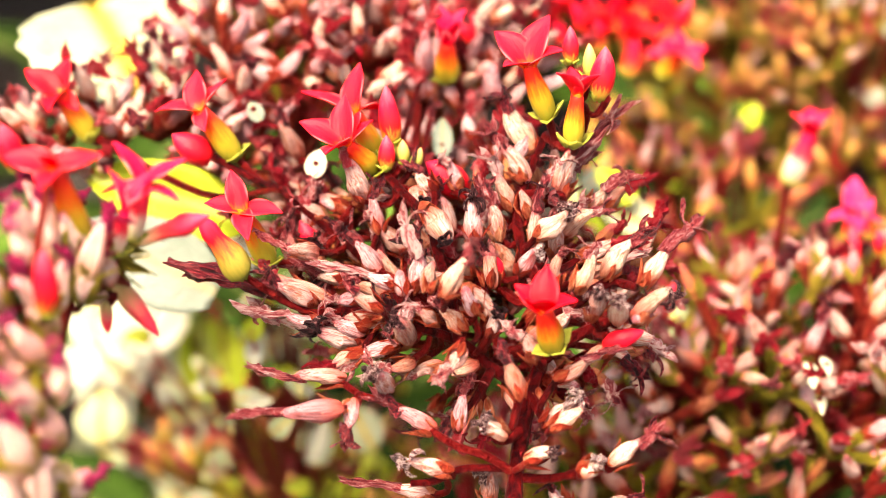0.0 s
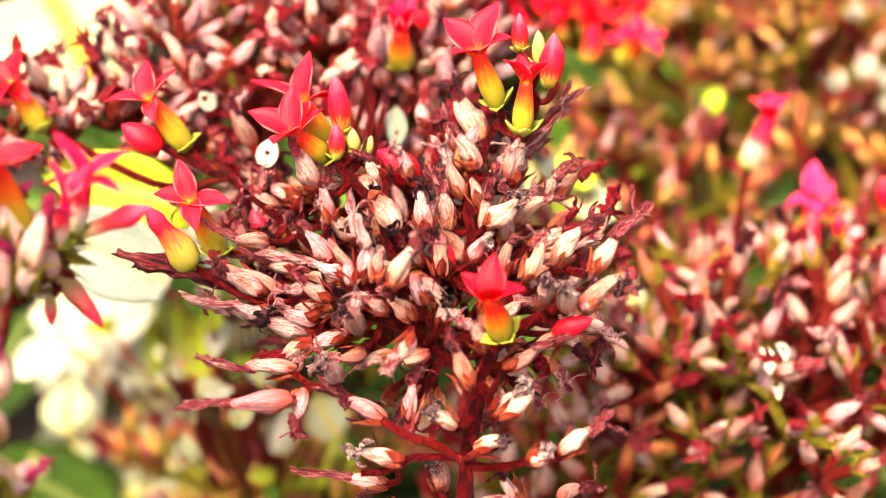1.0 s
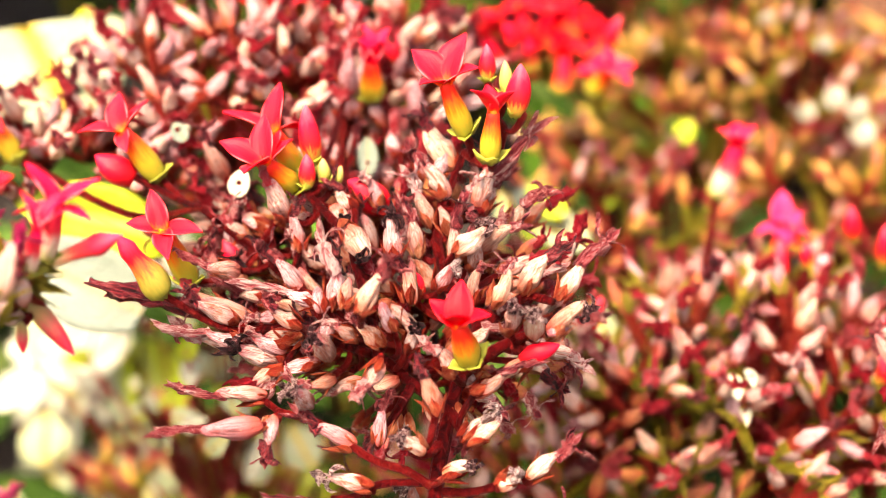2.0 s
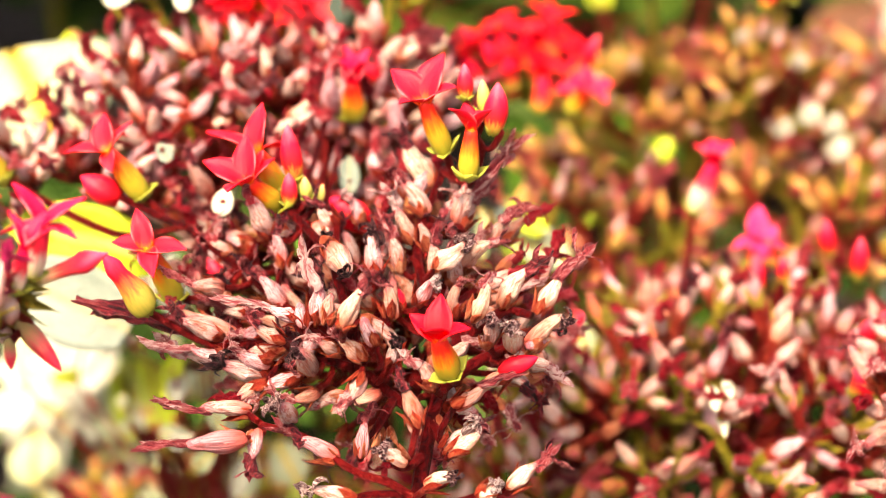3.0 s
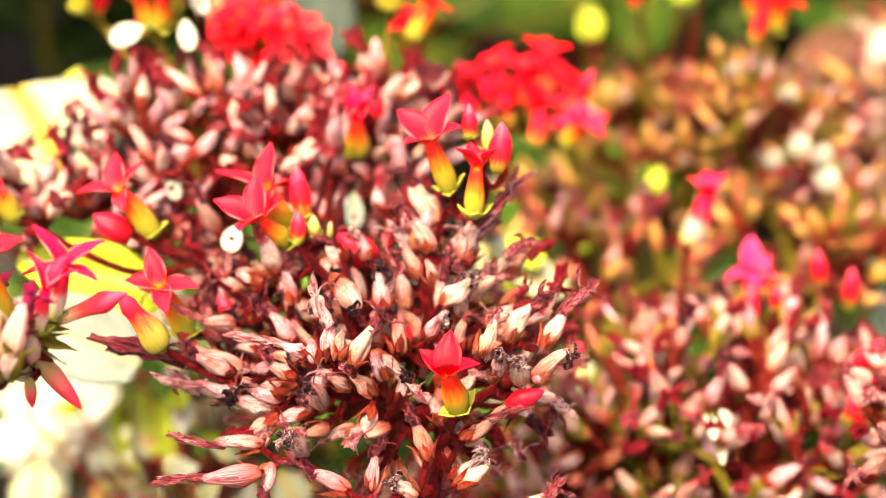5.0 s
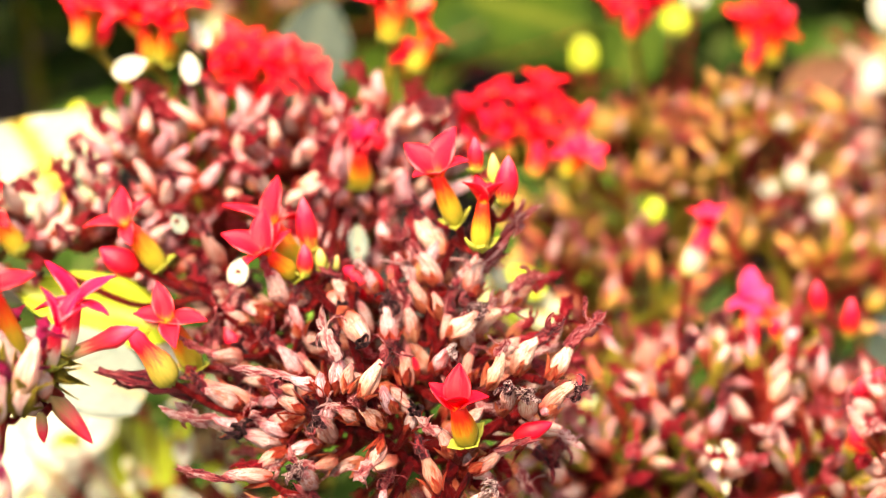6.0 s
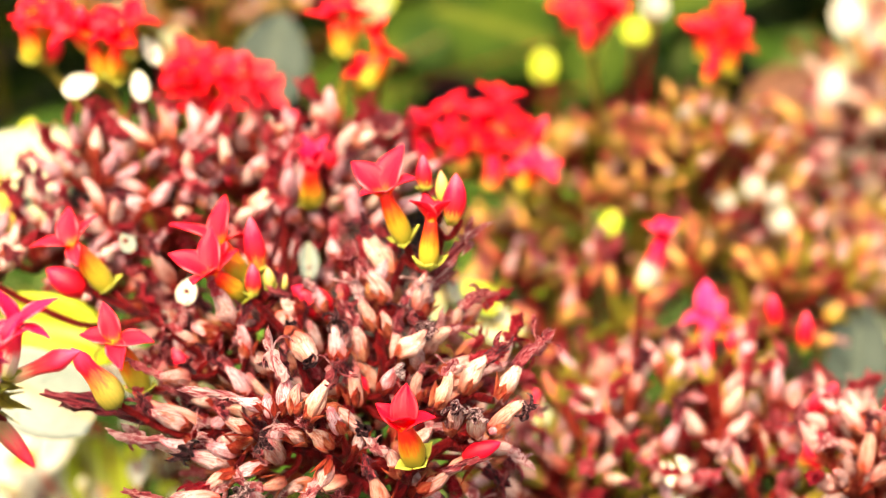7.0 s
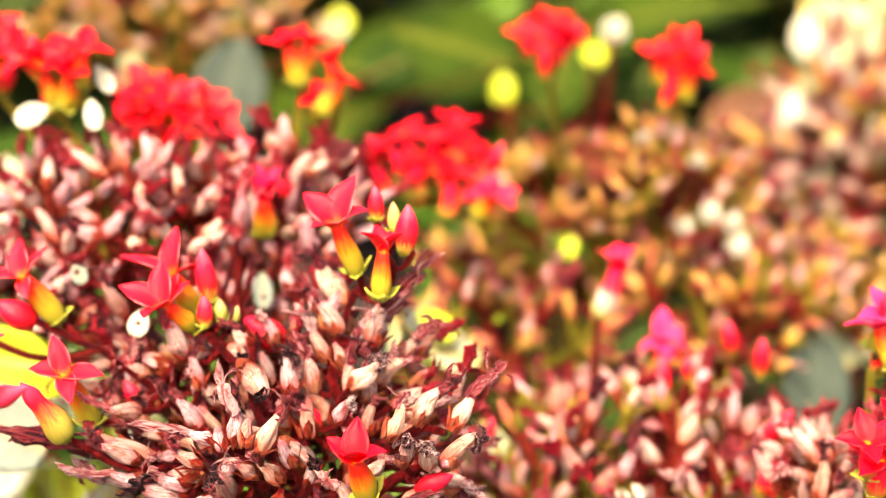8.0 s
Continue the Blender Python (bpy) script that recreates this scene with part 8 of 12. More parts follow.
twig("pedicel", head, [(-0.0369, 0.0258, 0.2960), (-0.0549, 0.0394, 0.2865), (-0.0804, 0.0525, 0.2929)], 0.00072, 0.00090)
bloom(head, (-0.0800, 0.0525, 0.2921), (-0.0858, 0.0522, 0.3030), [(-0.0943, 0.0554, 0.3073), (-0.0864, 0.0592, 0.3094), (-0.0877, 0.0440, 0.3057), (-0.0813, 0.0487, 0.3004)], PETAL_DEEP, TUBE, 0.0052)

# ---- flower heads behind ----
mauve = cyme("dry flower head of mauve pods topped with red flowers", (-0.0400, 0.0863, 0.3030), (0.032, 0.028, 0.013), (-0.0196, 0.2883, 0.0000), 17, 6, (POD_MAUVE, POD_MAUVE, POD, POD_PALE), 21)
low_mauve = cyme("low dry flower head of mauve and cream pods", (-0.0742, 0.0665, 0.2925), (0.026, 0.009, 0.006), (-0.0642, 0.3435, 0.0000), 10, 6, (POD_MAUVE, POD_PALE), 22, back=0.03)
narrow = cyme("narrow dry flower head with red flowers on top", (-0.0044, 0.0932, 0.3004), (0.020, 0.024, 0.018), (0.0036, 0.1132, 0.0000), 13, 6, (POD_MAUVE, POD, POD_PALE), 23)
wide = cyme("wide dry flower head of cream pods and pink flowers", (0.0869, 0.0587, 0.2468), (0.044, 0.036, 0.020), (0.0949, 0.0787, 0.0000), 27, 4, (POD, POD, POD_MAUVE, POD_PALE), 24, olive=0.42, stalk=1.5, shrink=1.06)
brown = cyme("dry flower head of pink-brown pods in shade", (0.0563, 0.0585, 0.2405), (0.020, 0.024, 0.016), (0.0643, 0.0785, 0.0000), 12, 4, (POD, POD_BROWN, POD_PALE), 25, olive=0.42, stalk=1.5, shrink=1.1)
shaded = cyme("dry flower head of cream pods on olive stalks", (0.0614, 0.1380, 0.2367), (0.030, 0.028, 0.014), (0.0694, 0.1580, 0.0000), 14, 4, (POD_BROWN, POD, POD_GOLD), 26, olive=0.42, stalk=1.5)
golden = cyme("golden-brown dry flower head with scarlet flowers behind", (0.0900, 0.2126, 0.2466), (0.044, 0.036, 0.024), (0.0980, 0.2326, 0.0000), 32, 6, (POD_GOLD, POD_GOLD, POD_GOLD, POD_BROWN, POD_PALE), 27, olive=0.6, stalk=1.7, shrink=0.85, styles=("red", "twist", "", ""))
golden_top = cyme("golden-brown dry flower head with a scarlet top", (0.1129, 0.1970, 0.2623), (0.024, 0.026, 0.022), (0.1209, 0.2170, 0.0000), 17, 6, (POD_GOLD, POD_GOLD, POD_BROWN, POD_PALE), 28, olive=0.6, stalk=1.7, shrink=0.85, styles=("red", "twist", "", ""))
low_brown = cyme("low brown dry flower head in shade", (-0.0484, 0.1173, 0.1583), (0.045, 0.034, 0.016), (-0.0404, 0.1373, 0.0000), 12, 5, (POD_BROWN, POD_GOLD), 29, olive=0.8)
low_right = cyme("low side of a dry flower head with red stalks", (0.0611, 0.0493, 0.2139), (0.048, 0.030, 0.016), (0.0691, 0.0693, 0.0000), 22, 4, (POD, POD_PALE, POD_BROWN), 35, olive=0.42, stalk=1.5, shrink=1.12)
low_far_right = cyme("dry flower head of cream pods beside the wide one", (0.1178, 0.0609, 0.2389), (0.024, 0.026, 0.016), (0.1258, 0.0809, 0.0000), 10, 5, (POD, POD_PALE), 36, olive=0.42, stalk=1.5)
cyme("low dry flower head behind the middle stem", (0.0332, 0.0702, 0.1960), (0.034, 0.028, 0.014), (0.0412, 0.0902, 0.0000), 13, 6, (POD, POD_PALE, POD_BROWN), 30, olive=0.42, stalk=1.5)
far_golden = cyme("golden-brown dry flower head far to the back", (0.1689, 0.2172, 0.2119), (0.030, 0.026, 0.016), (0.1769, 0.2372, 0.0000), 15, 7, (POD_GOLD, POD_PALE), 31, olive=0.7, stalk=1.6, styles=("red", "twist", "", ""))
right_golden = cyme("brown-gold dry flower head behind the wide one", (0.1261, 0.1650, 0.2307), (0.034, 0.024, 0.012), (0.1341, 0.1850, 0.0000), 12, 5, (POD_GOLD, POD_GOLD, POD_BROWN, POD), 37, olive=0.6, stalk=1.7, shrink=0.95, styles=("red", "twist", "", ""))
# Pale pods here stand for strong light falling on the head.
overlit = cyme("dry flower head at the back, made pale for strong light", (0.2101, 0.2963, 0.2389), (0.036, 0.030, 0.034), (0.2181, 0.3163, 0.0000), 22, 8, (POD_GOLD, POD_PALE, POD_PALE), 32, olive=0.2, shrink=1.4)
low_red = cyme("dry flower head with deep red flowers", (0.1301, 0.0153, 0.2685), (0.024, 0.020, 0.012), (0.1381, 0.0353, 0.0000), 9, 8, POD, 33)
back_left = cyme("golden-brown dry flower head behind the mauve one", (-0.0520, 0.3541, 0.2553), (0.055, 0.030, 0.018), (-0.0440, 0.3741, 0.0000), 16, 7, (POD_GOLD, POD_PALE), 34, olive=0.8, styles=("red", "twist", "", ""))
twig("branch", mauve, [(-0.0396, 0.0883, 0.2741), (-0.034, 0.118, 0.283), (-0.0312, 0.1383, 0.2829)], 0.0014, 0.0011, STEM_GREEN)
twig("pedicel", mauve, [(-0.0312, 0.1383, 0.2829), (-0.0296, 0.1407, 0.2876)], 0.0008, 0.0009, STEM_GREEN)
bloom(mauve, (-0.0296, 0.1407, 0.2870), (-0.0279, 0.1401, 0.2981), spread_tips((-0.0279, 0.1401, 0.2981), (0.152, -0.048, 0.987), 20, 66, 0.0090), PETAL_DEEP, TUBE)
twig("pedicel", mauve, [(-0.0312, 0.1383, 0.2829), (-0.0330, 0.1356, 0.2885)], 0.0008, 0.0009, STEM_GREEN)
bloom(mauve, (-0.0329, 0.1356, 0.2879), (-0.0353, 0.1341, 0.2989), spread_tips((-0.0353, 0.1341, 0.2989), (-0.205, -0.132, 0.970), 67, 53, 0.0093), PETAL_DEEP, TUBE)
twig("pedicel", mauve, [(-0.0312, 0.1383, 0.2829), (-0.0316, 0.1397, 0.2961)], 0.0008, 0.0009, STEM_GREEN)
bloom(mauve, (-0.0318, 0.1399, 0.2957), (-0.0306, 0.1351, 0.3058), spread_tips((-0.0306, 0.1351, 0.3058), (0.096, -0.431, 0.897), 54, 47, 0.0077), PETAL_DEEP, TUBE)
twig("pedicel", mauve, [(-0.0312, 0.1383, 0.2829), (-0.0287, 0.1334, 0.2893)], 0.0008, 0.0009, STEM_GREEN)
bloom(mauve, (-0.0288, 0.1336, 0.2888), (-0.0263, 0.1297, 0.2991), spread_tips((-0.0263, 0.1297, 0.2991), (0.217, -0.331, 0.918), 32, 58, 0.0083), PETAL_DEEP, TUBE)
twig("pedicel", mauve, [(-0.0312, 0.1383, 0.2829), (-0.0349, 0.1395, 0.2921)], 0.0008, 0.0009, STEM_GREEN)
bloom(mauve, (-0.0347, 0.1396, 0.2916), (-0.0405, 0.1372, 0.3010), spread_tips((-0.0405, 0.1372, 0.3010), (-0.507, -0.215, 0.835), 34, 48, 0.0078), PETAL_DEEP, TUBE)
twig("pedicel", mauve, [(-0.0312, 0.1383, 0.2829), (-0.0286, 0.1423, 0.2958)], 0.0008, 0.0009, STEM_GREEN)
bloom(mauve, (-0.0289, 0.1425, 0.2955), (-0.0224, 0.1376, 0.3034), spread_tips((-0.0224, 0.1376, 0.3034), (0.575, -0.430, 0.696), 81, 43, 0.0077), PETAL_DEEP, TUBE)
twig("pedicel", mauve, [(-0.0312, 0.1383, 0.2829), (-0.0342, 0.1366, 0.2851)], 0.0008, 0.0009, STEM_GREEN)
bloom(mauve, (-0.0344, 0.1369, 0.2846), (-0.0342, 0.1322, 0.2949), spread_tips((-0.0342, 0.1322, 0.2949), (0.008, -0.414, 0.910), 7, 58, 0.0093), PETAL_DEEP, TUBE)
twig("pedicel", mauve, [(-0.0312, 0.1383, 0.2829), (-0.0356, 0.1445, 0.2974)], 0.0008, 0.0009, STEM_GREEN)
bloom(mauve, (-0.0356, 0.1448, 0.2968), (-0.0367, 0.1389, 0.3064), spread_tips((-0.0367, 0.1389, 0.3064), (-0.100, -0.523, 0.846), 39, 51, 0.0091), PETAL_DEEP, TUBE)
twig("pedicel", mauve, [(-0.0312, 0.1383, 0.2829), (-0.0221, 0.1393, 0.2894)], 0.0008, 0.0009, STEM_GREEN)
bloom(mauve, (-0.0223, 0.1397, 0.2888), (-0.0191, 0.1341, 0.2982), spread_tips((-0.0191, 0.1341, 0.2982), (0.280, -0.489, 0.826), 38, 60, 0.0094), PETAL_DEEP, TUBE)
twig("pedicel", mauve, [(-0.0312, 0.1383, 0.2829), (-0.0432, 0.1439, 0.2860)], 0.0008, 0.0009, STEM_GREEN)
bud(mauve, (-0.0432, 0.1441, 0.2855), (-0.0438, 0.1376, 0.2974), 0.0042)
twig("pedicel", mauve, [(-0.0312, 0.1383, 0.2829), (-0.0310, 0.1412, 0.2993)], 0.0008, 0.0009, STEM_GREEN)
bud(mauve, (-0.0313, 0.1413, 0.2987), (-0.0238, 0.1383, 0.3097), 0.0042)
twig("branch", golden, [(0.0900, 0.2126, 0.2026), (0.0637, 0.1840, 0.2393), (0.0374, 0.1475, 0.2681)], 0.0014, 0.0011, STEM_GREEN)
twig("pedicel", golden, [(0.0374, 0.1475, 0.2681), (0.0403, 0.1479, 0.2738)], 0.0008, 0.0009, STEM_GREEN)
bloom(golden, (0.0403, 0.1480, 0.2733), (0.0412, 0.1463, 0.2831), spread_tips((0.0412, 0.1463, 0.2831), (0.093, -0.168, 0.981), 87, 53, 0.0069), PETAL_DEEP, TUBE_RED)
twig("pedicel", golden, [(0.0374, 0.1475, 0.2681), (0.0340, 0.1407, 0.2739)], 0.0008, 0.0009, STEM_GREEN)
bloom(golden, (0.0341, 0.1406, 0.2734), (0.0325, 0.1423, 0.2831), spread_tips((0.0325, 0.1423, 0.2831), (-0.162, 0.170, 0.972), 7, 71, 0.0069), PETAL_DEEP, TUBE_RED)
twig("pedicel", golden, [(0.0374, 0.1475, 0.2681), (0.0377, 0.1473, 0.2776)], 0.0008, 0.0009, STEM_GREEN)
bloom(golden, (0.0376, 0.1474, 0.2771), (0.0382, 0.1471, 0.2870), spread_tips((0.0382, 0.1471, 0.2870), (0.052, -0.028, 0.998), 78, 53, 0.0080), PETAL_DEEP, TUBE_RED)
twig("pedicel", golden, [(0.0374, 0.1475, 0.2681), (0.0423, 0.1469, 0.2714)], 0.0008, 0.0009, STEM_GREEN)
bloom(golden, (0.0423, 0.1471, 0.2709), (0.0435, 0.1439, 0.2803), spread_tips((0.0435, 0.1439, 0.2803), (0.120, -0.316, 0.941), 25, 72, 0.0073), PETAL_DEEP, TUBE_RED)
twig("pedicel", golden, [(0.0374, 0.1475, 0.2681), (0.0321, 0.1449, 0.2778)], 0.0008, 0.0009, STEM_GREEN)
bloom(golden, (0.0324, 0.1449, 0.2774), (0.0262, 0.1445, 0.2853), spread_tips((0.0262, 0.1445, 0.2853), (-0.619, -0.041, 0.785), 15, 45, 0.0072), PETAL_DEEP, TUBE_RED)
twig("pedicel", golden, [(0.0374, 0.1475, 0.2681), (0.0466, 0.1530, 0.2751)], 0.0008, 0.0009, STEM_GREEN)
bloom(golden, (0.0465, 0.1531, 0.2746), (0.0481, 0.1506, 0.2842), spread_tips((0.0481, 0.1506, 0.2842), (0.162, -0.251, 0.954), 58, 72, 0.0076), PETAL_DEEP, TUBE_RED)
twig("pedicel", golden, [(0.0374, 0.1475, 0.2681), (0.0345, 0.1435, 0.2699)], 0.0008, 0.0009, STEM_GREEN)
bloom(golden, (0.0346, 0.1437, 0.2694), (0.0338, 0.1414, 0.2791), spread_tips((0.0338, 0.1414, 0.2791), (-0.081, -0.224, 0.971), 64, 56, 0.0072), PETAL_DEEP, TUBE_RED)
twig("pedicel", golden, [(0.0374, 0.1475, 0.2681), (0.0338, 0.1499, 0.2785)], 0.0008, 0.0009, STEM_GREEN)
bloom(golden, (0.0340, 0.1499, 0.2781), (0.0308, 0.1507, 0.2875), spread_tips((0.0308, 0.1507, 0.2875), (-0.323, 0.082, 0.943), 58, 66, 0.0071), PETAL_DEEP, TUBE_RED)
twig("pedicel", golden, [(0.0374, 0.1475, 0.2681), (0.0476, 0.1484, 0.2716)], 0.0008, 0.0009, STEM_GREEN)
bloom(golden, (0.0473, 0.1485, 0.2712), (0.0521, 0.1470, 0.2799), spread_tips((0.0521, 0.1470, 0.2799), (0.477, -0.145, 0.867), 25, 70, 0.0074), PETAL_DEEP, TUBE_RED)
twig("pedicel", golden, [(0.0374, 0.1475, 0.2681), (0.0262, 0.1458, 0.2724)], 0.0008, 0.0009, STEM_GREEN)
bloom(golden, (0.0264, 0.1458, 0.2719), (0.0222, 0.1449, 0.2809), spread_tips((0.0222, 0.1449, 0.2809), (-0.428, -0.099, 0.898), 60, 45, 0.0083), PETAL_DEEP, TUBE_RED)
twig("pedicel", golden, [(0.0374, 0.1475, 0.2681), (0.0445, 0.1469, 0.2810)], 0.0008, 0.0009, STEM_GREEN)
bloom(golden, (0.0445, 0.1468, 0.2805), (0.0448, 0.1475, 0.2905), spread_tips((0.0448, 0.1475, 0.2905), (0.025, 0.067, 0.997), 16, 54, 0.0082), PETAL_DEEP, TUBE_RED)
twig("pedicel", golden, [(0.0374, 0.1475, 0.2681), (0.0421, 0.1377, 0.2688)], 0.0008, 0.0009, STEM_GREEN)
bloom(golden, (0.0421, 0.1376, 0.2683), (0.0427, 0.1392, 0.2781), spread_tips((0.0427, 0.1392, 0.2781), (0.059, 0.153, 0.987), 82, 43, 0.0076), PETAL_DEEP, TUBE_RED)
twig("pedicel", golden, [(0.0374, 0.1475, 0.2681), (0.0256, 0.1479, 0.2810)], 0.0008, 0.0009, STEM_GREEN)
bud(golden, (0.0258, 0.1480, 0.2806), (0.0200, 0.1445, 0.2905), 0.0042)
twig("pedicel", golden, [(0.0374, 0.1475, 0.2681), (0.0528, 0.1437, 0.2785)], 0.0008, 0.0009, STEM_GREEN)
bud(golden, (0.0526, 0.1437, 0.2780), (0.0572, 0.1423, 0.2890), 0.0042)
twig("branch", golden, [(0.0900, 0.2126, 0.2026), (0.0713, 0.1772, 0.2365), (0.0527, 0.1339, 0.2625)], 0.0014, 0.0011, STEM_GREEN)
twig("pedicel", golden, [(0.0527, 0.1339, 0.2625), (0.0498, 0.1303, 0.2724)], 0.0008, 0.0009, STEM_GREEN)
bloom(golden, (0.0496, 0.1304, 0.2720), (0.0542, 0.1274, 0.2804), spread_tips((0.0542, 0.1274, 0.2804), (0.458, -0.299, 0.837), 60, 66, 0.0079), PETAL_PINK, TUBE)
twig("pedicel", golden, [(0.0527, 0.1339, 0.2625), (0.0538, 0.1349, 0.2650)], 0.0008, 0.0009, STEM_GREEN)
bloom(golden, (0.0540, 0.1349, 0.2645), (0.0507, 0.1353, 0.2740), spread_tips((0.0507, 0.1353, 0.2740), (-0.324, 0.042, 0.945), 57, 46, 0.0080), PETAL_PINK, TUBE)
twig("pedicel", golden, [(0.0527, 0.1339, 0.2625), (0.0533, 0.1393, 0.2701)], 0.0008, 0.0009, STEM_GREEN)
bud(golden, (0.0533, 0.1394, 0.2697), (0.0531, 0.1365, 0.2813), 0.0042)
twig("branch", narrow, [(-0.0044, 0.0932, 0.2624), (0.0033, 0.1171, 0.2830), (0.0110, 0.1331, 0.2957)], 0.0014, 0.0011, STEM_GREEN)
twig("pedicel", narrow, [(0.0110, 0.1331, 0.2957), (0.0085, 0.1270, 0.3043)], 0.0008, 0.0009, STEM_GREEN)
bloom(narrow, (0.0083, 0.1269, 0.3039), (0.0130, 0.1285, 0.3125), spread_tips((0.0130, 0.1285, 0.3125), (0.477, 0.154, 0.866), 41, 61, 0.0070), PETAL_DEEP, TUBE)
twig("pedicel", narrow, [(0.0110, 0.1331, 0.2957), (0.0071, 0.1378, 0.2983)], 0.0008, 0.0009, STEM_GREEN)
bloom(narrow, (0.0071, 0.1380, 0.2979), (0.0086, 0.1334, 0.3066), spread_tips((0.0086, 0.1334, 0.3066), (0.151, -0.458, 0.876), 16, 65, 0.0074), PETAL_DEEP, TUBE)
twig("pedicel", narrow, [(0.0110, 0.1331, 0.2957), (0.0132, 0.1353, 0.3052)], 0.0008, 0.0009, STEM_GREEN)
bloom(narrow, (0.0132, 0.1353, 0.3047), (0.0116, 0.1364, 0.3145), spread_tips((0.0116, 0.1364, 0.3145), (-0.163, 0.112, 0.980), 74, 44, 0.0069), PETAL_DEEP, TUBE)
twig("branch", narrow, [(-0.0044, 0.0932, 0.2624), (-0.0007, 0.1197, 0.2875), (0.0031, 0.1382, 0.3046)], 0.0014, 0.0011, STEM_GREEN)
twig("pedicel", narrow, [(0.0031, 0.1382, 0.3046), (0.0025, 0.1358, 0.3101)], 0.0008, 0.0009, STEM_GREEN)
bloom(narrow, (0.0024, 0.1356, 0.3096), (0.0052, 0.1389, 0.3186), spread_tips((0.0052, 0.1389, 0.3186), (0.286, 0.330, 0.900), 68, 63, 0.0083), PETAL_DEEP, TUBE)
twig("pedicel", narrow, [(0.0031, 0.1382, 0.3046), (0.0032, 0.1304, 0.3116)], 0.0008, 0.0009, STEM_GREEN)
bloom(narrow, (0.0033, 0.1303, 0.3112), (0.0004, 0.1315, 0.3207), spread_tips((0.0004, 0.1315, 0.3207), (-0.287, 0.119, 0.951), 31, 43, 0.0083), PETAL_DEEP, TUBE)
twig("branch", golden_top, [(0.1129, 0.1970, 0.2203), (0.1133, 0.1978, 0.2532), (0.1136, 0.1907, 0.2780)], 0.0014, 0.0011, STEM_GREEN)
twig("pedicel", golden_top, [(0.1136, 0.1907, 0.2780), (0.1121, 0.1925, 0.2841)], 0.0008, 0.0009, STEM_GREEN)
bloom(golden_top, (0.1119, 0.1927, 0.2837), (0.1161, 0.1905, 0.2925), spread_tips((0.1161, 0.1905, 0.2925), (0.424, -0.217, 0.879), 21, 59, 0.0074), PETAL_DEEP, TUBE)
twig("pedicel", golden_top, [(0.1136, 0.1907, 0.2780), (0.1114, 0.1924, 0.2828)], 0.0008, 0.0009, STEM_GREEN)
bloom(golden_top, (0.1115, 0.1926, 0.2824), (0.1106, 0.1885, 0.2915), spread_tips((0.1106, 0.1885, 0.2915), (-0.087, -0.411, 0.908), 6, 67, 0.0083), PETAL_DEEP, TUBE)
twig("pedicel", golden_top, [(0.1136, 0.1907, 0.2780), (0.1145, 0.1929, 0.2888)], 0.0008, 0.0009, STEM_GREEN)
bloom(golden_top, (0.1145, 0.1931, 0.2883), (0.1141, 0.1889, 0.2974), spread_tips((0.1141, 0.1889, 0.2974), (-0.039, -0.419, 0.907), 50, 53, 0.0072), PETAL_DEEP, TUBE)
twig("pedicel", golden_top, [(0.1136, 0.1907, 0.2780), (0.1149, 0.1884, 0.2810)], 0.0008, 0.0009, STEM_GREEN)
bloom(golden_top, (0.1148, 0.1885, 0.2805), (0.1175, 0.1878, 0.2901), spread_tips((0.1175, 0.1878, 0.2901), (0.273, -0.069, 0.960), 74, 69, 0.0075), PETAL_DEEP, TUBE)
twig("pedicel", golden_top, [(0.1136, 0.1907, 0.2780), (0.1092, 0.1908, 0.2850)], 0.0008, 0.0009, STEM_GREEN)
bloom(golden_top, (0.1094, 0.1908, 0.2845), (0.1066, 0.1896, 0.2940), spread_tips((0.1066, 0.1896, 0.2940), (-0.278, -0.126, 0.952), 30, 56, 0.0078), PETAL_DEEP, TUBE)
twig("pedicel", golden_top, [(0.1136, 0.1907, 0.2780), (0.1169, 0.1932, 0.2875)], 0.0008, 0.0009, STEM_GREEN)
bud(golden_top, (0.1167, 0.1934, 0.2871), (0.1212, 0.1896, 0.2976), 0.0042)
twig("pedicel", golden_top, [(0.1136, 0.1907, 0.2780), (0.1086, 0.1842, 0.2798)], 0.0008, 0.0009, STEM_GREEN)
bud(golden_top, (0.1085, 0.1841, 0.2794), (0.1119, 0.1859, 0.2907), 0.0042)
twig("branch", golden, [(0.0900, 0.2126, 0.2026), (0.0833, 0.2121, 0.2459), (0.0767, 0.2037, 0.2813)], 0.0014, 0.0011, STEM_GREEN)
twig("pedicel", golden, [(0.0767, 0.2037, 0.2813), (0.0755, 0.2027, 0.2873)], 0.0008, 0.0009, STEM_GREEN)
bloom(golden, (0.0753, 0.2027, 0.2868), (0.0794, 0.2031, 0.2959), spread_tips((0.0794, 0.2031, 0.2959), (0.416, 0.045, 0.908), 14, 54, 0.0079), PETAL_DEEP, TUBE_RED)
twig("pedicel", golden, [(0.0767, 0.2037, 0.2813), (0.0760, 0.2025, 0.2880)], 0.0008, 0.0009, STEM_GREEN)
bloom(golden, (0.0762, 0.2027, 0.2875), (0.0732, 0.1991, 0.2964), spread_tips((0.0732, 0.1991, 0.2964), (-0.294, -0.359, 0.886), 87, 58, 0.0078), PETAL_DEEP, TUBE_RED)
twig("pedicel", golden, [(0.0767, 0.2037, 0.2813), (0.0749, 0.2005, 0.2923)], 0.0008, 0.0009, STEM_GREEN)
bloom(golden, (0.0747, 0.2005, 0.2918), (0.0771, 0.1992, 0.3014), spread_tips((0.0771, 0.1992, 0.3014), (0.239, -0.133, 0.962), 72, 71, 0.0077), PETAL_DEEP, TUBE_RED)
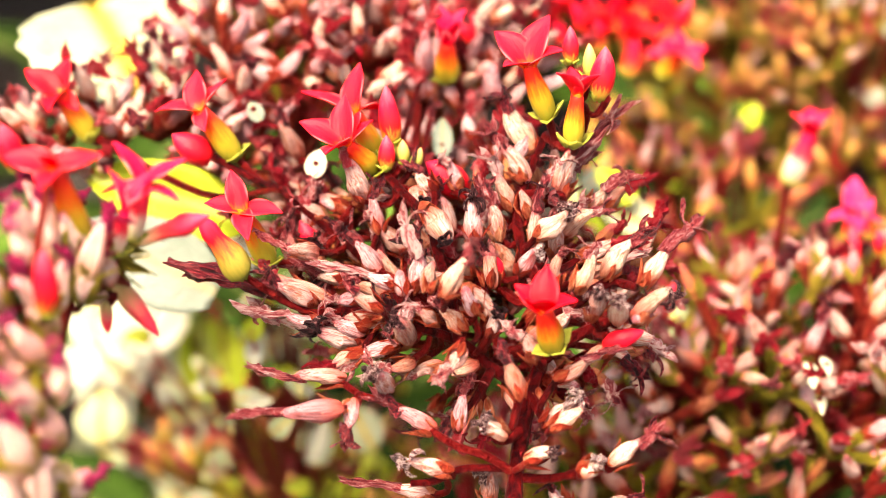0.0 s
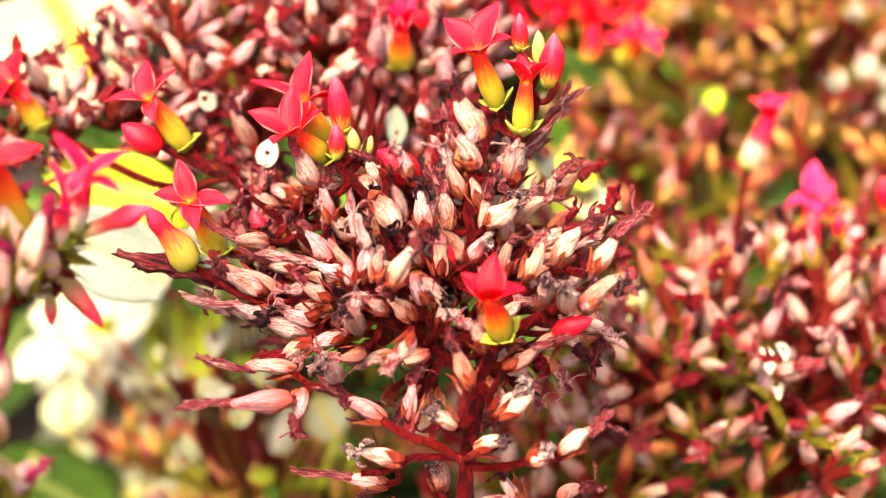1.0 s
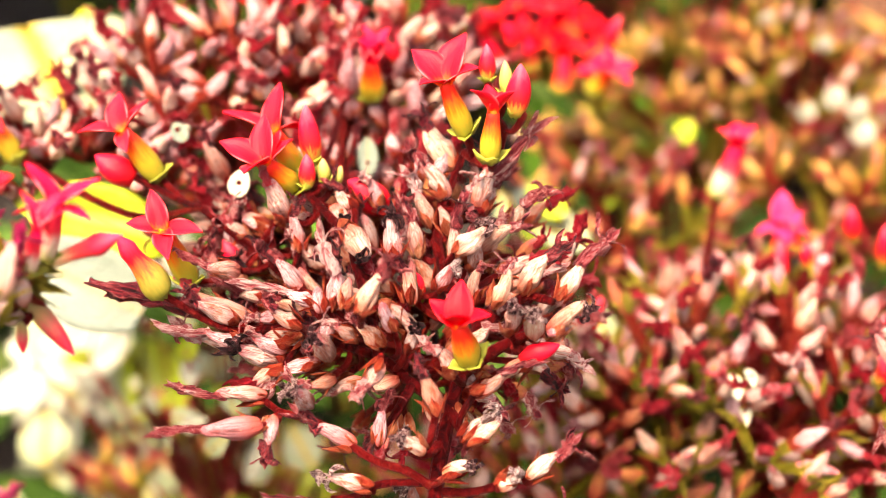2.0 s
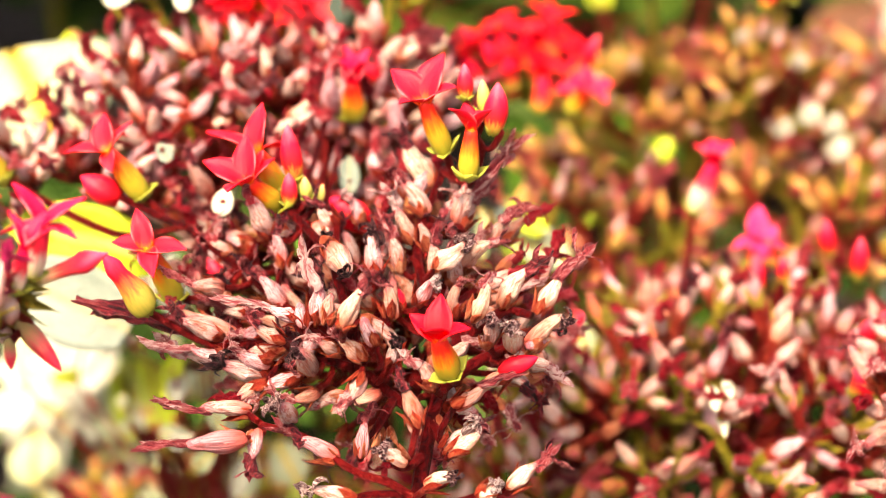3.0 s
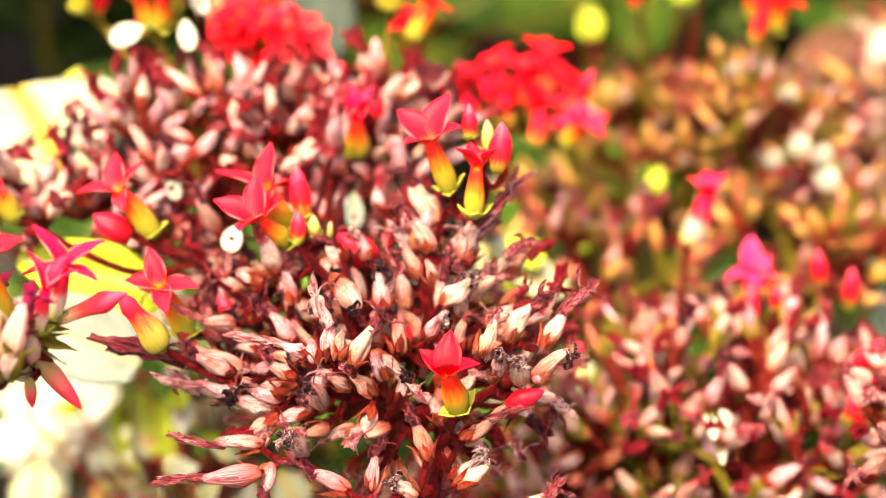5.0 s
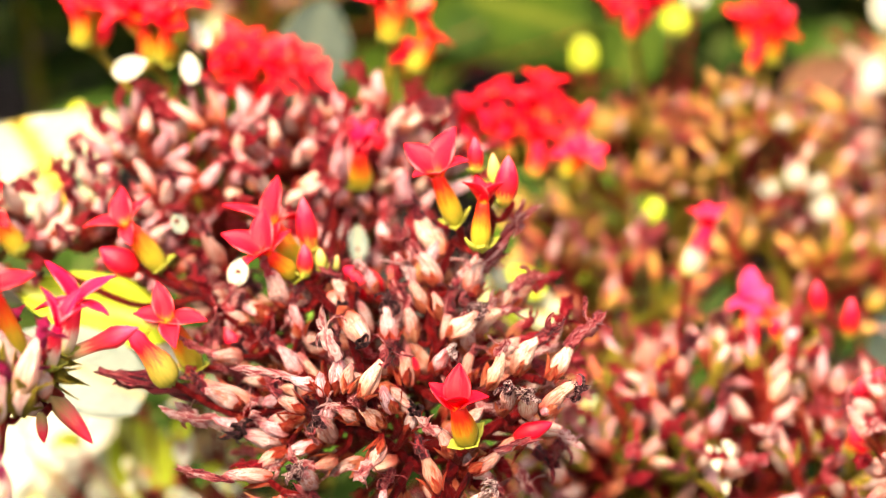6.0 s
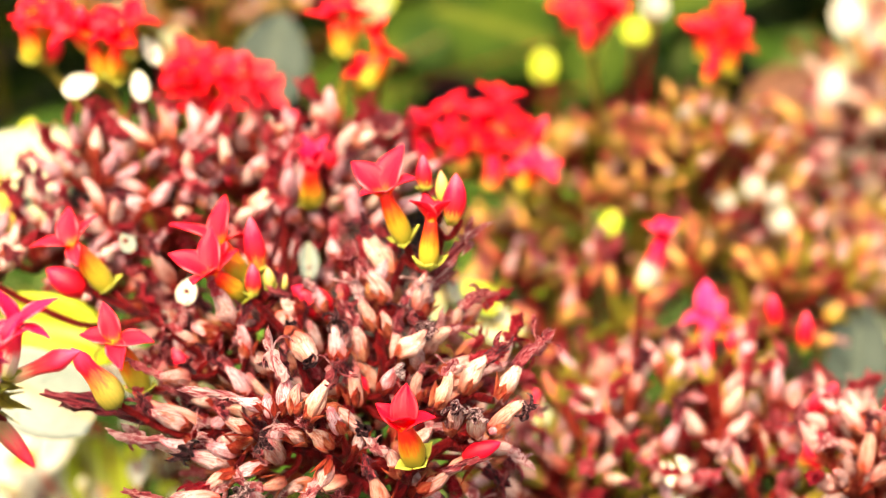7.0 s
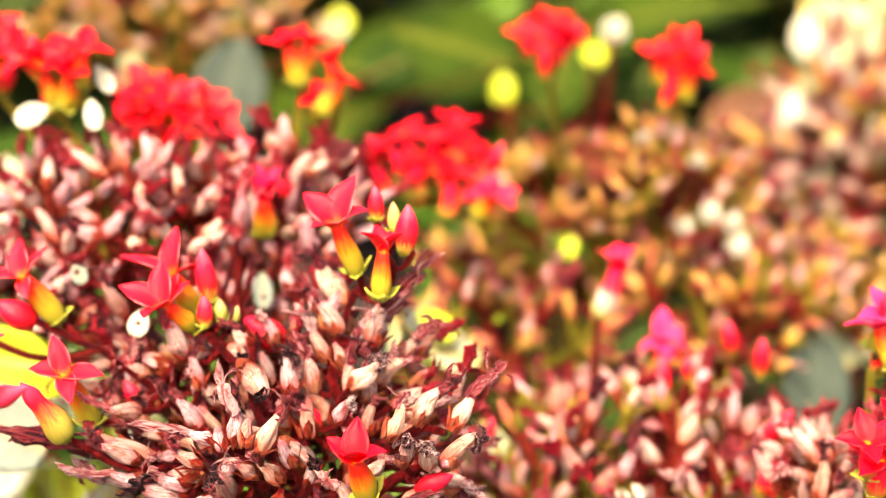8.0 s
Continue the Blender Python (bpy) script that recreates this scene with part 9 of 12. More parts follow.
twig("pedicel", golden, [(0.0767, 0.2037, 0.2813), (0.0765, 0.2029, 0.2862)], 0.0008, 0.0009, STEM_GREEN)
bloom(golden, (0.0763, 0.2030, 0.2858), (0.0810, 0.2003, 0.2942), spread_tips((0.0810, 0.2003, 0.2942), (0.470, -0.265, 0.842), 68, 42, 0.0080), PETAL_DEEP, TUBE_RED)
twig("pedicel", golden, [(0.0767, 0.2037, 0.2813), (0.0716, 0.2099, 0.2867)], 0.0008, 0.0009, STEM_GREEN)
bloom(golden, (0.0717, 0.2101, 0.2862), (0.0690, 0.2063, 0.2951), spread_tips((0.0690, 0.2063, 0.2951), (-0.277, -0.376, 0.884), 19, 70, 0.0077), PETAL_DEEP, TUBE_RED)
twig("pedicel", golden, [(0.0767, 0.2037, 0.2813), (0.0814, 0.2040, 0.2911)], 0.0008, 0.0009, STEM_GREEN)
bud(golden, (0.0812, 0.2041, 0.2906), (0.0847, 0.2004, 0.3015), 0.0042)
twig("pedicel", golden, [(0.0767, 0.2037, 0.2813), (0.0747, 0.1973, 0.2848)], 0.0008, 0.0009, STEM_GREEN)
bud(golden, (0.0747, 0.1973, 0.2843), (0.0739, 0.1963, 0.2963), 0.0042)
twig("branch", mauve, [(-0.0396, 0.0883, 0.2741), (-0.0474, 0.1046, 0.2962), (-0.0553, 0.1129, 0.3102)], 0.0014, 0.0011, STEM_GREEN)
twig("pedicel", mauve, [(-0.0553, 0.1129, 0.3102), (-0.0500, 0.1119, 0.3180)], 0.0008, 0.0009, STEM_GREEN)
bloom(mauve, (-0.0499, 0.1121, 0.3176), (-0.0528, 0.1090, 0.3266), spread_tips((-0.0528, 0.1090, 0.3266), (-0.291, -0.309, 0.906), 13, 50, 0.0071), PETAL_DEEP, TUBE)
twig("pedicel", mauve, [(-0.0553, 0.1129, 0.3102), (-0.0559, 0.1108, 0.3149)], 0.0008, 0.0009, STEM_GREEN)
bloom(mauve, (-0.0558, 0.1108, 0.3144), (-0.0584, 0.1102, 0.3240), spread_tips((-0.0584, 0.1102, 0.3240), (-0.269, -0.057, 0.962), 38, 48, 0.0077), PETAL_DEEP, TUBE)
twig("pedicel", mauve, [(-0.0553, 0.1129, 0.3102), (-0.0555, 0.1175, 0.3172)], 0.0008, 0.0009, STEM_GREEN)
bloom(mauve, (-0.0555, 0.1176, 0.3167), (-0.0546, 0.1162, 0.3265), spread_tips((-0.0546, 0.1162, 0.3265), (0.091, -0.141, 0.986), 1, 62, 0.0070), PETAL_DEEP, TUBE)
twig("pedicel", mauve, [(-0.0553, 0.1129, 0.3102), (-0.0524, 0.1087, 0.3155)], 0.0008, 0.0009, STEM_GREEN)
bloom(mauve, (-0.0525, 0.1088, 0.3150), (-0.0513, 0.1061, 0.3246), spread_tips((-0.0513, 0.1061, 0.3246), (0.115, -0.268, 0.957), 35, 52, 0.0070), PETAL_DEEP, TUBE)
twig("pedicel", mauve, [(-0.0553, 0.1129, 0.3102), (-0.0571, 0.1132, 0.3208)], 0.0008, 0.0009, STEM_GREEN)
bloom(mauve, (-0.0568, 0.1134, 0.3204), (-0.0627, 0.1093, 0.3274), spread_tips((-0.0627, 0.1093, 0.3274), (-0.585, -0.411, 0.699), 5, 56, 0.0078), PETAL_DEEP, TUBE)
twig("pedicel", mauve, [(-0.0553, 0.1129, 0.3102), (-0.0502, 0.1085, 0.3202)], 0.0008, 0.0009, STEM_GREEN)
bloom(mauve, (-0.0503, 0.1085, 0.3197), (-0.0483, 0.1093, 0.3294), spread_tips((-0.0483, 0.1093, 0.3294), (0.202, 0.080, 0.976), 74, 64, 0.0081), PETAL_DEEP, TUBE)
twig("pedicel", mauve, [(-0.0553, 0.1129, 0.3102), (-0.0581, 0.1137, 0.3115)], 0.0008, 0.0009, STEM_GREEN)
bud(mauve, (-0.0581, 0.1139, 0.3111), (-0.0575, 0.1091, 0.3221), 0.0042)
twig("pedicel", mauve, [(-0.0553, 0.1129, 0.3102), (-0.0612, 0.1142, 0.3241)], 0.0008, 0.0009, STEM_GREEN)
bud(mauve, (-0.0613, 0.1145, 0.3237), (-0.0595, 0.1086, 0.3340), 0.0042)
twig("branch", mauve, [(-0.0396, 0.0883, 0.2741), (-0.0554, 0.1100, 0.2964), (-0.0713, 0.1237, 0.3106)], 0.0014, 0.0011, STEM_GREEN)
twig("pedicel", mauve, [(-0.0713, 0.1237, 0.3106), (-0.0745, 0.1226, 0.3179)], 0.0008, 0.0009, STEM_GREEN)
bloom(mauve, (-0.0748, 0.1226, 0.3175), (-0.0690, 0.1222, 0.3257), spread_tips((-0.0690, 0.1222, 0.3257), (0.577, -0.040, 0.816), 14, 40, 0.0083), PETAL_DEEP, TUBE)
twig("pedicel", mauve, [(-0.0713, 0.1237, 0.3106), (-0.0739, 0.1161, 0.3166)], 0.0008, 0.0009, STEM_GREEN)
bloom(mauve, (-0.0739, 0.1160, 0.3161), (-0.0742, 0.1171, 0.3260), spread_tips((-0.0742, 0.1171, 0.3260), (-0.032, 0.104, 0.994), 46, 66, 0.0070), PETAL_DEEP, TUBE)
twig("pedicel", mauve, [(-0.0713, 0.1237, 0.3106), (-0.0732, 0.1268, 0.3237)], 0.0008, 0.0009, STEM_GREEN)
bloom(mauve, (-0.0733, 0.1271, 0.3233), (-0.0709, 0.1213, 0.3310), spread_tips((-0.0709, 0.1213, 0.3310), (0.249, -0.581, 0.775), 11, 69, 0.0080), PETAL_DEEP, TUBE)
twig("pedicel", mauve, [(-0.0713, 0.1237, 0.3106), (-0.0715, 0.1229, 0.3134)], 0.0008, 0.0009, STEM_GREEN)
bud(mauve, (-0.0717, 0.1230, 0.3129), (-0.0669, 0.1205, 0.3236), 0.0042)
twig("pedicel", mauve, [(-0.0713, 0.1237, 0.3106), (-0.0751, 0.1260, 0.3156)], 0.0008, 0.0009, STEM_GREEN)
bud(mauve, (-0.0750, 0.1260, 0.3151), (-0.0782, 0.1262, 0.3267), 0.0042)
twig("branch", low_red, [(0.1301, 0.0153, 0.2365), (0.1312, 0.0112, 0.2549), (0.1238, -0.0010, 0.2714)], 0.0014, 0.0011, STEM_GREEN)
twig("pedicel", low_red, [(0.1238, -0.0010, 0.2714), (0.1227, 0.0014, 0.2811)], 0.0008, 0.0009, STEM_GREEN)
bloom(low_red, (0.1225, 0.0017, 0.2807), (0.1256, -0.0047, 0.2878), spread_tips((0.1256, -0.0047, 0.2878), (0.303, -0.646, 0.701), 50, 84, 0.0083), PETAL_DEEP, TUBE_RED)
twig("pedicel", low_red, [(0.1238, -0.0010, 0.2714), (0.1221, -0.0031, 0.2759)], 0.0008, 0.0009, STEM_GREEN)
bloom(low_red, (0.1221, -0.0030, 0.2754), (0.1213, -0.0051, 0.2852), spread_tips((0.1213, -0.0051, 0.2852), (-0.082, -0.204, 0.976), 70, 73, 0.0077), PETAL_DEEP, TUBE_RED)
twig("pedicel", low_red, [(0.1238, -0.0010, 0.2714), (0.1227, 0.0045, 0.2832)], 0.0008, 0.0009, STEM_GREEN)
bloom(low_red, (0.1226, 0.0048, 0.2828), (0.1243, -0.0006, 0.2910), spread_tips((0.1243, -0.0006, 0.2910), (0.169, -0.545, 0.822), 45, 55, 0.0077), PETAL_DEEP, TUBE_RED)
twig("pedicel", low_red, [(0.1238, -0.0010, 0.2714), (0.1269, -0.0029, 0.2713)], 0.0008, 0.0009, STEM_GREEN)
bloom(low_red, (0.1269, -0.0030, 0.2708), (0.1270, -0.0010, 0.2806), spread_tips((0.1270, -0.0010, 0.2806), (0.006, 0.205, 0.979), 52, 57, 0.0069), PETAL_DEEP, TUBE_RED)
twig("pedicel", low_red, [(0.1238, -0.0010, 0.2714), (0.1205, -0.0029, 0.2803)], 0.0008, 0.0009, STEM_GREEN)
bloom(low_red, (0.1206, -0.0028, 0.2798), (0.1181, -0.0050, 0.2893), spread_tips((0.1181, -0.0050, 0.2893), (-0.249, -0.214, 0.945), 45, 56, 0.0076), PETAL_DEEP, TUBE_RED)
twig("pedicel", low_red, [(0.1238, -0.0010, 0.2714), (0.1268, 0.0074, 0.2802)], 0.0008, 0.0009, STEM_GREEN)
bud(low_red, (0.1267, 0.0077, 0.2798), (0.1299, 0.0017, 0.2897), 0.0042)
twig("pedicel", low_red, [(0.1238, -0.0010, 0.2714), (0.1230, -0.0026, 0.2685)], 0.0008, 0.0009, STEM_GREEN)
bud(low_red, (0.1230, -0.0026, 0.2680), (0.1220, -0.0020, 0.2800), 0.0042)
twig("branch", low_red, [(0.1301, 0.0153, 0.2365), (0.1301, 0.0286, 0.2630), (0.1301, 0.0339, 0.2815)], 0.0014, 0.0011, STEM_GREEN)
twig("pedicel", low_red, [(0.1301, 0.0339, 0.2815), (0.1304, 0.0327, 0.2884)], 0.0008, 0.0009, STEM_GREEN)
bloom(low_red, (0.1303, 0.0328, 0.2879), (0.1311, 0.0306, 0.2976), spread_tips((0.1311, 0.0306, 0.2976), (0.079, -0.221, 0.972), 90, 72, 0.0083), PETAL_ROSE, TUBE)
twig("pedicel", low_red, [(0.1301, 0.0339, 0.2815), (0.1323, 0.0236, 0.2886)], 0.0008, 0.0009, STEM_GREEN)
bloom(low_red, (0.1324, 0.0234, 0.2882), (0.1286, 0.0279, 0.2963), spread_tips((0.1286, 0.0279, 0.2963), (-0.387, 0.452, 0.803), 59, 48, 0.0075), PETAL_ROSE, TUBE)
twig("pedicel", low_red, [(0.1301, 0.0339, 0.2815), (0.1306, 0.0303, 0.2937)], 0.0008, 0.0009, STEM_GREEN)
bud(low_red, (0.1306, 0.0303, 0.2932), (0.1301, 0.0302, 0.3052), 0.0042)
twig("pedicel", low_red, [(0.1301, 0.0339, 0.2815), (0.1309, 0.0328, 0.2815)], 0.0008, 0.0009, STEM_GREEN)
bud(low_red, (0.1309, 0.0328, 0.2810), (0.1322, 0.0339, 0.2929), 0.0042)
twig("pedicel", wide, [(0.0749, 0.0707, 0.2348), (0.0757, 0.0849, 0.2400), (0.0791, 0.0980, 0.2595)], 0.00072, 0.00090)
bloom(wide, (0.0791, 0.0980, 0.2595), (0.0831, 0.0980, 0.2735), [(0.0798, 0.1020, 0.2786), (0.0868, 0.1020, 0.2794), (0.0843, 0.1060, 0.2786), (0.0821, 0.0940, 0.2800)], PETAL_PINK, TUBE_PALE, 0.0058)
twig("branch", wide, [(0.0869, 0.0587, 0.2068), (0.0992, 0.0794, 0.2284), (0.1114, 0.0921, 0.2421)], 0.0014, 0.0011, STEM_GREEN)
twig("pedicel", wide, [(0.1114, 0.0921, 0.2421), (0.1139, 0.0942, 0.2459)], 0.0008, 0.0009, STEM_GREEN)
bud(wide, (0.1134, 0.0935, 0.2501), (0.1116, 0.0935, 0.2604), 0.0044)
twig("pedicel", wide, [(0.1114, 0.0921, 0.2421), (0.1119, 0.0856, 0.2494)], 0.0008, 0.0009, STEM_GREEN)
bud(wide, (0.1196, 0.0860, 0.2479), (0.1192, 0.0860, 0.2594), 0.0044)
twig("branch", wide, [(0.0869, 0.0587, 0.2068), (0.1020, 0.0623, 0.2277), (0.1171, 0.0579, 0.2406)], 0.0014, 0.0011, STEM_GREEN)
twig("pedicel", wide, [(0.1171, 0.0579, 0.2406), (0.1173, 0.0581, 0.2478)], 0.0008, 0.0009, STEM_GREEN)
bud(wide, (0.1172, 0.0583, 0.2473), (0.1195, 0.0543, 0.2584), 0.0042)
twig("pedicel", wide, [(0.1171, 0.0579, 0.2406), (0.1164, 0.0577, 0.2459)], 0.0008, 0.0009, STEM_GREEN)
bud(wide, (0.1165, 0.0579, 0.2454), (0.1142, 0.0532, 0.2562), 0.0042)
twig("branch", narrow, [(-0.0044, 0.0932, 0.2624), (-0.0049, 0.1002, 0.2743), (-0.0055, 0.0993, 0.2781)], 0.0014, 0.0011, STEM_GREEN)
twig("pedicel", narrow, [(-0.0055, 0.0993, 0.2781), (-0.0090, 0.0974, 0.2887)], 0.0008, 0.0009, STEM_GREEN)
twig("pedicel", narrow, [(-0.0055, 0.0993, 0.2781), (-0.0044, 0.0953, 0.2839)], 0.0008, 0.0009, STEM_GREEN)
bud(narrow, (-0.0043, 0.0953, 0.2834), (-0.0072, 0.0945, 0.2950), 0.0042)
twig("branch", narrow, [(-0.0044, 0.0932, 0.2624), (-0.0064, 0.0817, 0.2717), (-0.0084, 0.0622, 0.2730)], 0.0014, 0.0011, STEM_GREEN)
twig("pedicel", narrow, [(-0.0084, 0.0622, 0.2730), (-0.0081, 0.0674, 0.2777)], 0.0008, 0.0009, STEM_GREEN)
bud(narrow, (-0.0082, 0.0676, 0.2773), (-0.0060, 0.0630, 0.2881), 0.0042)
twig("pedicel", narrow, [(-0.0084, 0.0622, 0.2730), (-0.0103, 0.0569, 0.2794)], 0.0008, 0.0009, STEM_GREEN)
bud(narrow, (-0.0102, 0.0570, 0.2789), (-0.0112, 0.0554, 0.2908), 0.0042)
twig("pedicel", narrow, [(-0.0084, 0.0622, 0.2730), (-0.0097, 0.0659, 0.2829)], 0.0008, 0.0009, STEM_GREEN)
bud(narrow, (-0.0098, 0.0661, 0.2825), (-0.0077, 0.0614, 0.2933), 0.0042)
twig("pedicel", wide, [(0.0889, 0.0667, 0.2348), (0.0917, 0.0777, 0.2360), (0.0948, 0.0918, 0.2477)], 0.00072, 0.00090)
bloom(wide, (0.0948, 0.0915, 0.2469), (0.0950, 0.0940, 0.2541), [(0.0955, 0.0990, 0.2621), (0.0878, 0.0934, 0.2530), (0.1017, 0.0949, 0.2543), (0.0951, 0.0853, 0.2552)], PETAL_ROSE, TUBE_RED, 0.0040, 1.10)
twig("pedicel", wide, [(0.0889, 0.0667, 0.2348), (0.0930, 0.0768, 0.2371), (0.0973, 0.0896, 0.2498)], 0.00072, 0.00090)
bloom(wide, (0.0973, 0.0893, 0.2490), (0.0974, 0.0911, 0.2551), [(0.0928, 0.0933, 0.2583), (0.0992, 0.0947, 0.2591), (0.1026, 0.0897, 0.2536), (0.0940, 0.0865, 0.2540)], PETAL_ROSE, TUBE_RED, 0.0040)
twig("pedicel", wide, [(0.0889, 0.0667, 0.2348), (0.0911, 0.0719, 0.2372), (0.0931, 0.0794, 0.2468)], 0.00064, 0.00080)
bud(wide, (0.0931, 0.0791, 0.2461), (0.0929, 0.0834, 0.2563), 0.0046)
twig("pedicel", wide, [(0.0889, 0.0667, 0.2348), (0.0955, 0.0749, 0.2370), (0.1009, 0.0838, 0.2490)], 0.00064, 0.00080)
bud(wide, (0.1010, 0.0838, 0.2482), (0.0999, 0.0844, 0.2552), 0.0036)
twig("branch", low_far_right, [(0.1178, 0.0609, 0.2029), (0.1147, 0.0553, 0.2242), (0.1115, 0.0418, 0.2376)], 0.0014, 0.0011, STEM_GREEN)
twig("pedicel", low_far_right, [(0.1115, 0.0418, 0.2376), (0.1097, 0.0398, 0.2449)], 0.0008, 0.0009, STEM_GREEN)
bud(low_far_right, (0.1095, 0.0399, 0.2444), (0.1137, 0.0383, 0.2556), 0.0042)
twig("pedicel", low_far_right, [(0.1115, 0.0418, 0.2376), (0.1135, 0.0404, 0.2434)], 0.0008, 0.0009, STEM_GREEN)
bud(low_far_right, (0.1137, 0.0405, 0.2429), (0.1088, 0.0380, 0.2536), 0.0042)
twig("branch", brown, [(0.0563, 0.0585, 0.2045), (0.0514, 0.0642, 0.2248), (0.0464, 0.0619, 0.2370)], 0.0014, 0.0011, STEM_GREEN)
twig("pedicel", brown, [(0.0464, 0.0619, 0.2370), (0.0453, 0.0598, 0.2436)], 0.0008, 0.0009, STEM_GREEN)
bud(brown, (0.0451, 0.0598, 0.2431), (0.0491, 0.0596, 0.2545), 0.0042)
twig("pedicel", brown, [(0.0464, 0.0619, 0.2370), (0.0461, 0.0652, 0.2420)], 0.0008, 0.0009, STEM_GREEN)
bud(brown, (0.0462, 0.0654, 0.2416), (0.0434, 0.0595, 0.2517), 0.0042)
twig("pedicel", narrow, [(-0.0044, 0.0932, 0.2624), (-0.0098, 0.0988, 0.2665)], 0.0008, 0.0009, STEM_GREEN)
bud(narrow, (-0.0098, 0.0988, 0.2665), (-0.0111, 0.1016, 0.2746), 0.0050)
twig("pedicel", narrow, [(-0.0044, 0.0932, 0.2624), (0.0014, 0.1018, 0.2648)], 0.0008, 0.0009, STEM_GREEN)
bud(narrow, (0.0014, 0.1018, 0.2648), (0.0029, 0.1050, 0.2737), 0.0046)
twig("pedicel", narrow, [(-0.0044, 0.0932, 0.2624), (-0.0169, 0.0988, 0.2665)], 0.0008, 0.0009, STEM_GREEN)
bud(narrow, (-0.0169, 0.0988, 0.2665), (-0.0154, 0.1012, 0.2739), 0.0046)
twig("pedicel", narrow, [(-0.0044, 0.0932, 0.2624), (-0.0041, 0.0740, 0.2969)], 0.0008, 0.0009, STEM_GREEN)
bloom(narrow, (-0.0041, 0.0740, 0.2969), (-0.0043, 0.0730, 0.3066), spread_tips((-0.0043, 0.0730, 0.3066), (0.0, 0.1, 0.99), 40, 24, 0.0085), PETAL_PINK, TUBE, 0.0058)
twig("pedicel", narrow, [(-0.0044, 0.0932, 0.2624), (-0.0003, 0.0850, 0.3008)], 0.0008, 0.0009, STEM_GREEN)
bud(narrow, (-0.0003, 0.0850, 0.3008), (0.0009, 0.0850, 0.3087), 0.0060, RED_BUD)
twig("pedicel", narrow, [(-0.0044, 0.0932, 0.2624), (-0.0210, 0.0850, 0.2942)], 0.0008, 0.0009, STEM_GREEN)
bud(narrow, (-0.0210, 0.0850, 0.2942), (-0.0190, 0.0850, 0.3008), 0.0060, RED_BUD)
twig("pedicel", mauve, [(-0.0396, 0.0883, 0.2741), (-0.0167, 0.1200, 0.2924)], 0.0008, 0.0009, STEM_GREEN)
bud(mauve, (-0.0167, 0.1200, 0.2924), (-0.0093, 0.1200, 0.3010), 0.0055, RED_BUD)
twig("pedicel", narrow, [(-0.0044, 0.0932, 0.2624), (-0.0253, 0.0800, 0.2980)], 0.0008, 0.0009, STEM_GREEN)
bud(narrow, (-0.0253, 0.0800, 0.2980), (-0.0261, 0.0800, 0.3031), 0.0050, RED_BUD)

# ---- broad leaves ----
LEAF_PALES = [leaf_mesh("pale_leaf", LEAF_PALE, 300 + k) for k in range(3)]
LEAF_MINTS = [leaf_mesh("mint_leaf", LEAF_MINT, 300 + k) for k in range(3)]
LEAF_WHITES = [leaf_mesh("white_leaf", LEAF_WHITE, 300 + k) for k in range(3)]
LEAF_LIMES = [leaf_mesh("lime_leaf", LEAF_LIME, 300 + k) for k in range(3)]
LEAF_GREENS = [leaf_mesh("green_leaf", LEAF_GREEN, 300 + k) for k in range(3)]
LEAF_DARKS = [leaf_mesh("dark_leaf", LEAF_DARK, 300 + k) for k in range(3)]
LEAF_GREYS = [leaf_mesh("grey_leaf", LEAF_GREY, 300 + k) for k in range(3)]
LEAF_OLIVES = [leaf_mesh("olive_leaf", LEAF_OLIVE, 300 + k) for k in range(3)]
SMOOTH_LIME = leaf_mesh("smooth_lime_leaf", LEAF_LIME, 311, 0.0)
SMOOTH_MINT = leaf_mesh("smooth_mint_leaf", LEAF_MINT, 312, 0.0)
SMOOTH_WHITE = leaf_mesh("smooth_white_leaf", LEAF_WHITE, 313, 0.0)
LEAF_SAGES = [leaf_mesh("sage_leaf", LEAF_SAGE, 300 + k, 0.02) for k in range(3)]
LEAF_DRYS = [leaf_mesh("dry_leaf", LEAF_DRY, 300 + k) for k in range(3)]
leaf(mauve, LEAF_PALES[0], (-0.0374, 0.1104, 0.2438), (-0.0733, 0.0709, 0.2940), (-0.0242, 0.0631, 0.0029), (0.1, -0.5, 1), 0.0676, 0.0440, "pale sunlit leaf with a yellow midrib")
# Whitened colour stands for sun glare on the low left leaves.
leaf(low_mauve, LEAF_WHITES[0], (-0.0722, 0.1192, 0.2071), (-0.0628, 0.1692, 0.1989), (-0.0310, -0.0156, -0.0035), (0, -0.8, 1), 0.0424, 0.0316, "leaf whitened for sun glare")
leaf(low_mauve, LEAF_WHITES[1], (-0.0718, 0.1289, 0.1981), (-0.0758, 0.1723, 0.1870), (-0.0266, -0.0176, -0.0056), (0, -0.8, 1), 0.0394, 0.0219, "leaf whitened for sun glare")
leaf(low_brown, LEAF_WHITES[2], (-0.0457, 0.1238, 0.0820), (-0.1027, 0.2618, 0.1261), (-0.0133, -0.0213, -0.0060), (0, -0.6, 1), 0.0259, 0.0140, "leaf whitened for sun glare")
leaf(low_brown, LEAF_WHITES[0], (-0.0458, 0.1236, 0.0832), (-0.1233, 0.2622, 0.1277), (-0.0086, -0.0265, -0.0146), (0, -0.6, 1), 0.0314, 0.0150, "leaf whitened for sun glare")
leaf(low_brown, LEAF_WHITES[1], (-0.0450, 0.1257, 0.0708), (-0.1415, 0.2520, 0.1117), (-0.0021, -0.0271, -0.0159), (0, -0.6, 1), 0.0315, 0.0140, "leaf whitened for sun glare")
leaf(low_brown, LEAF_WHITES[2], (-0.0442, 0.1276, 0.0591), (-0.1171, 0.2606, 0.0965), (-0.0112, -0.0255, -0.0129), (0, -0.6, 1), 0.0307, 0.0130, "leaf whitened for sun glare")
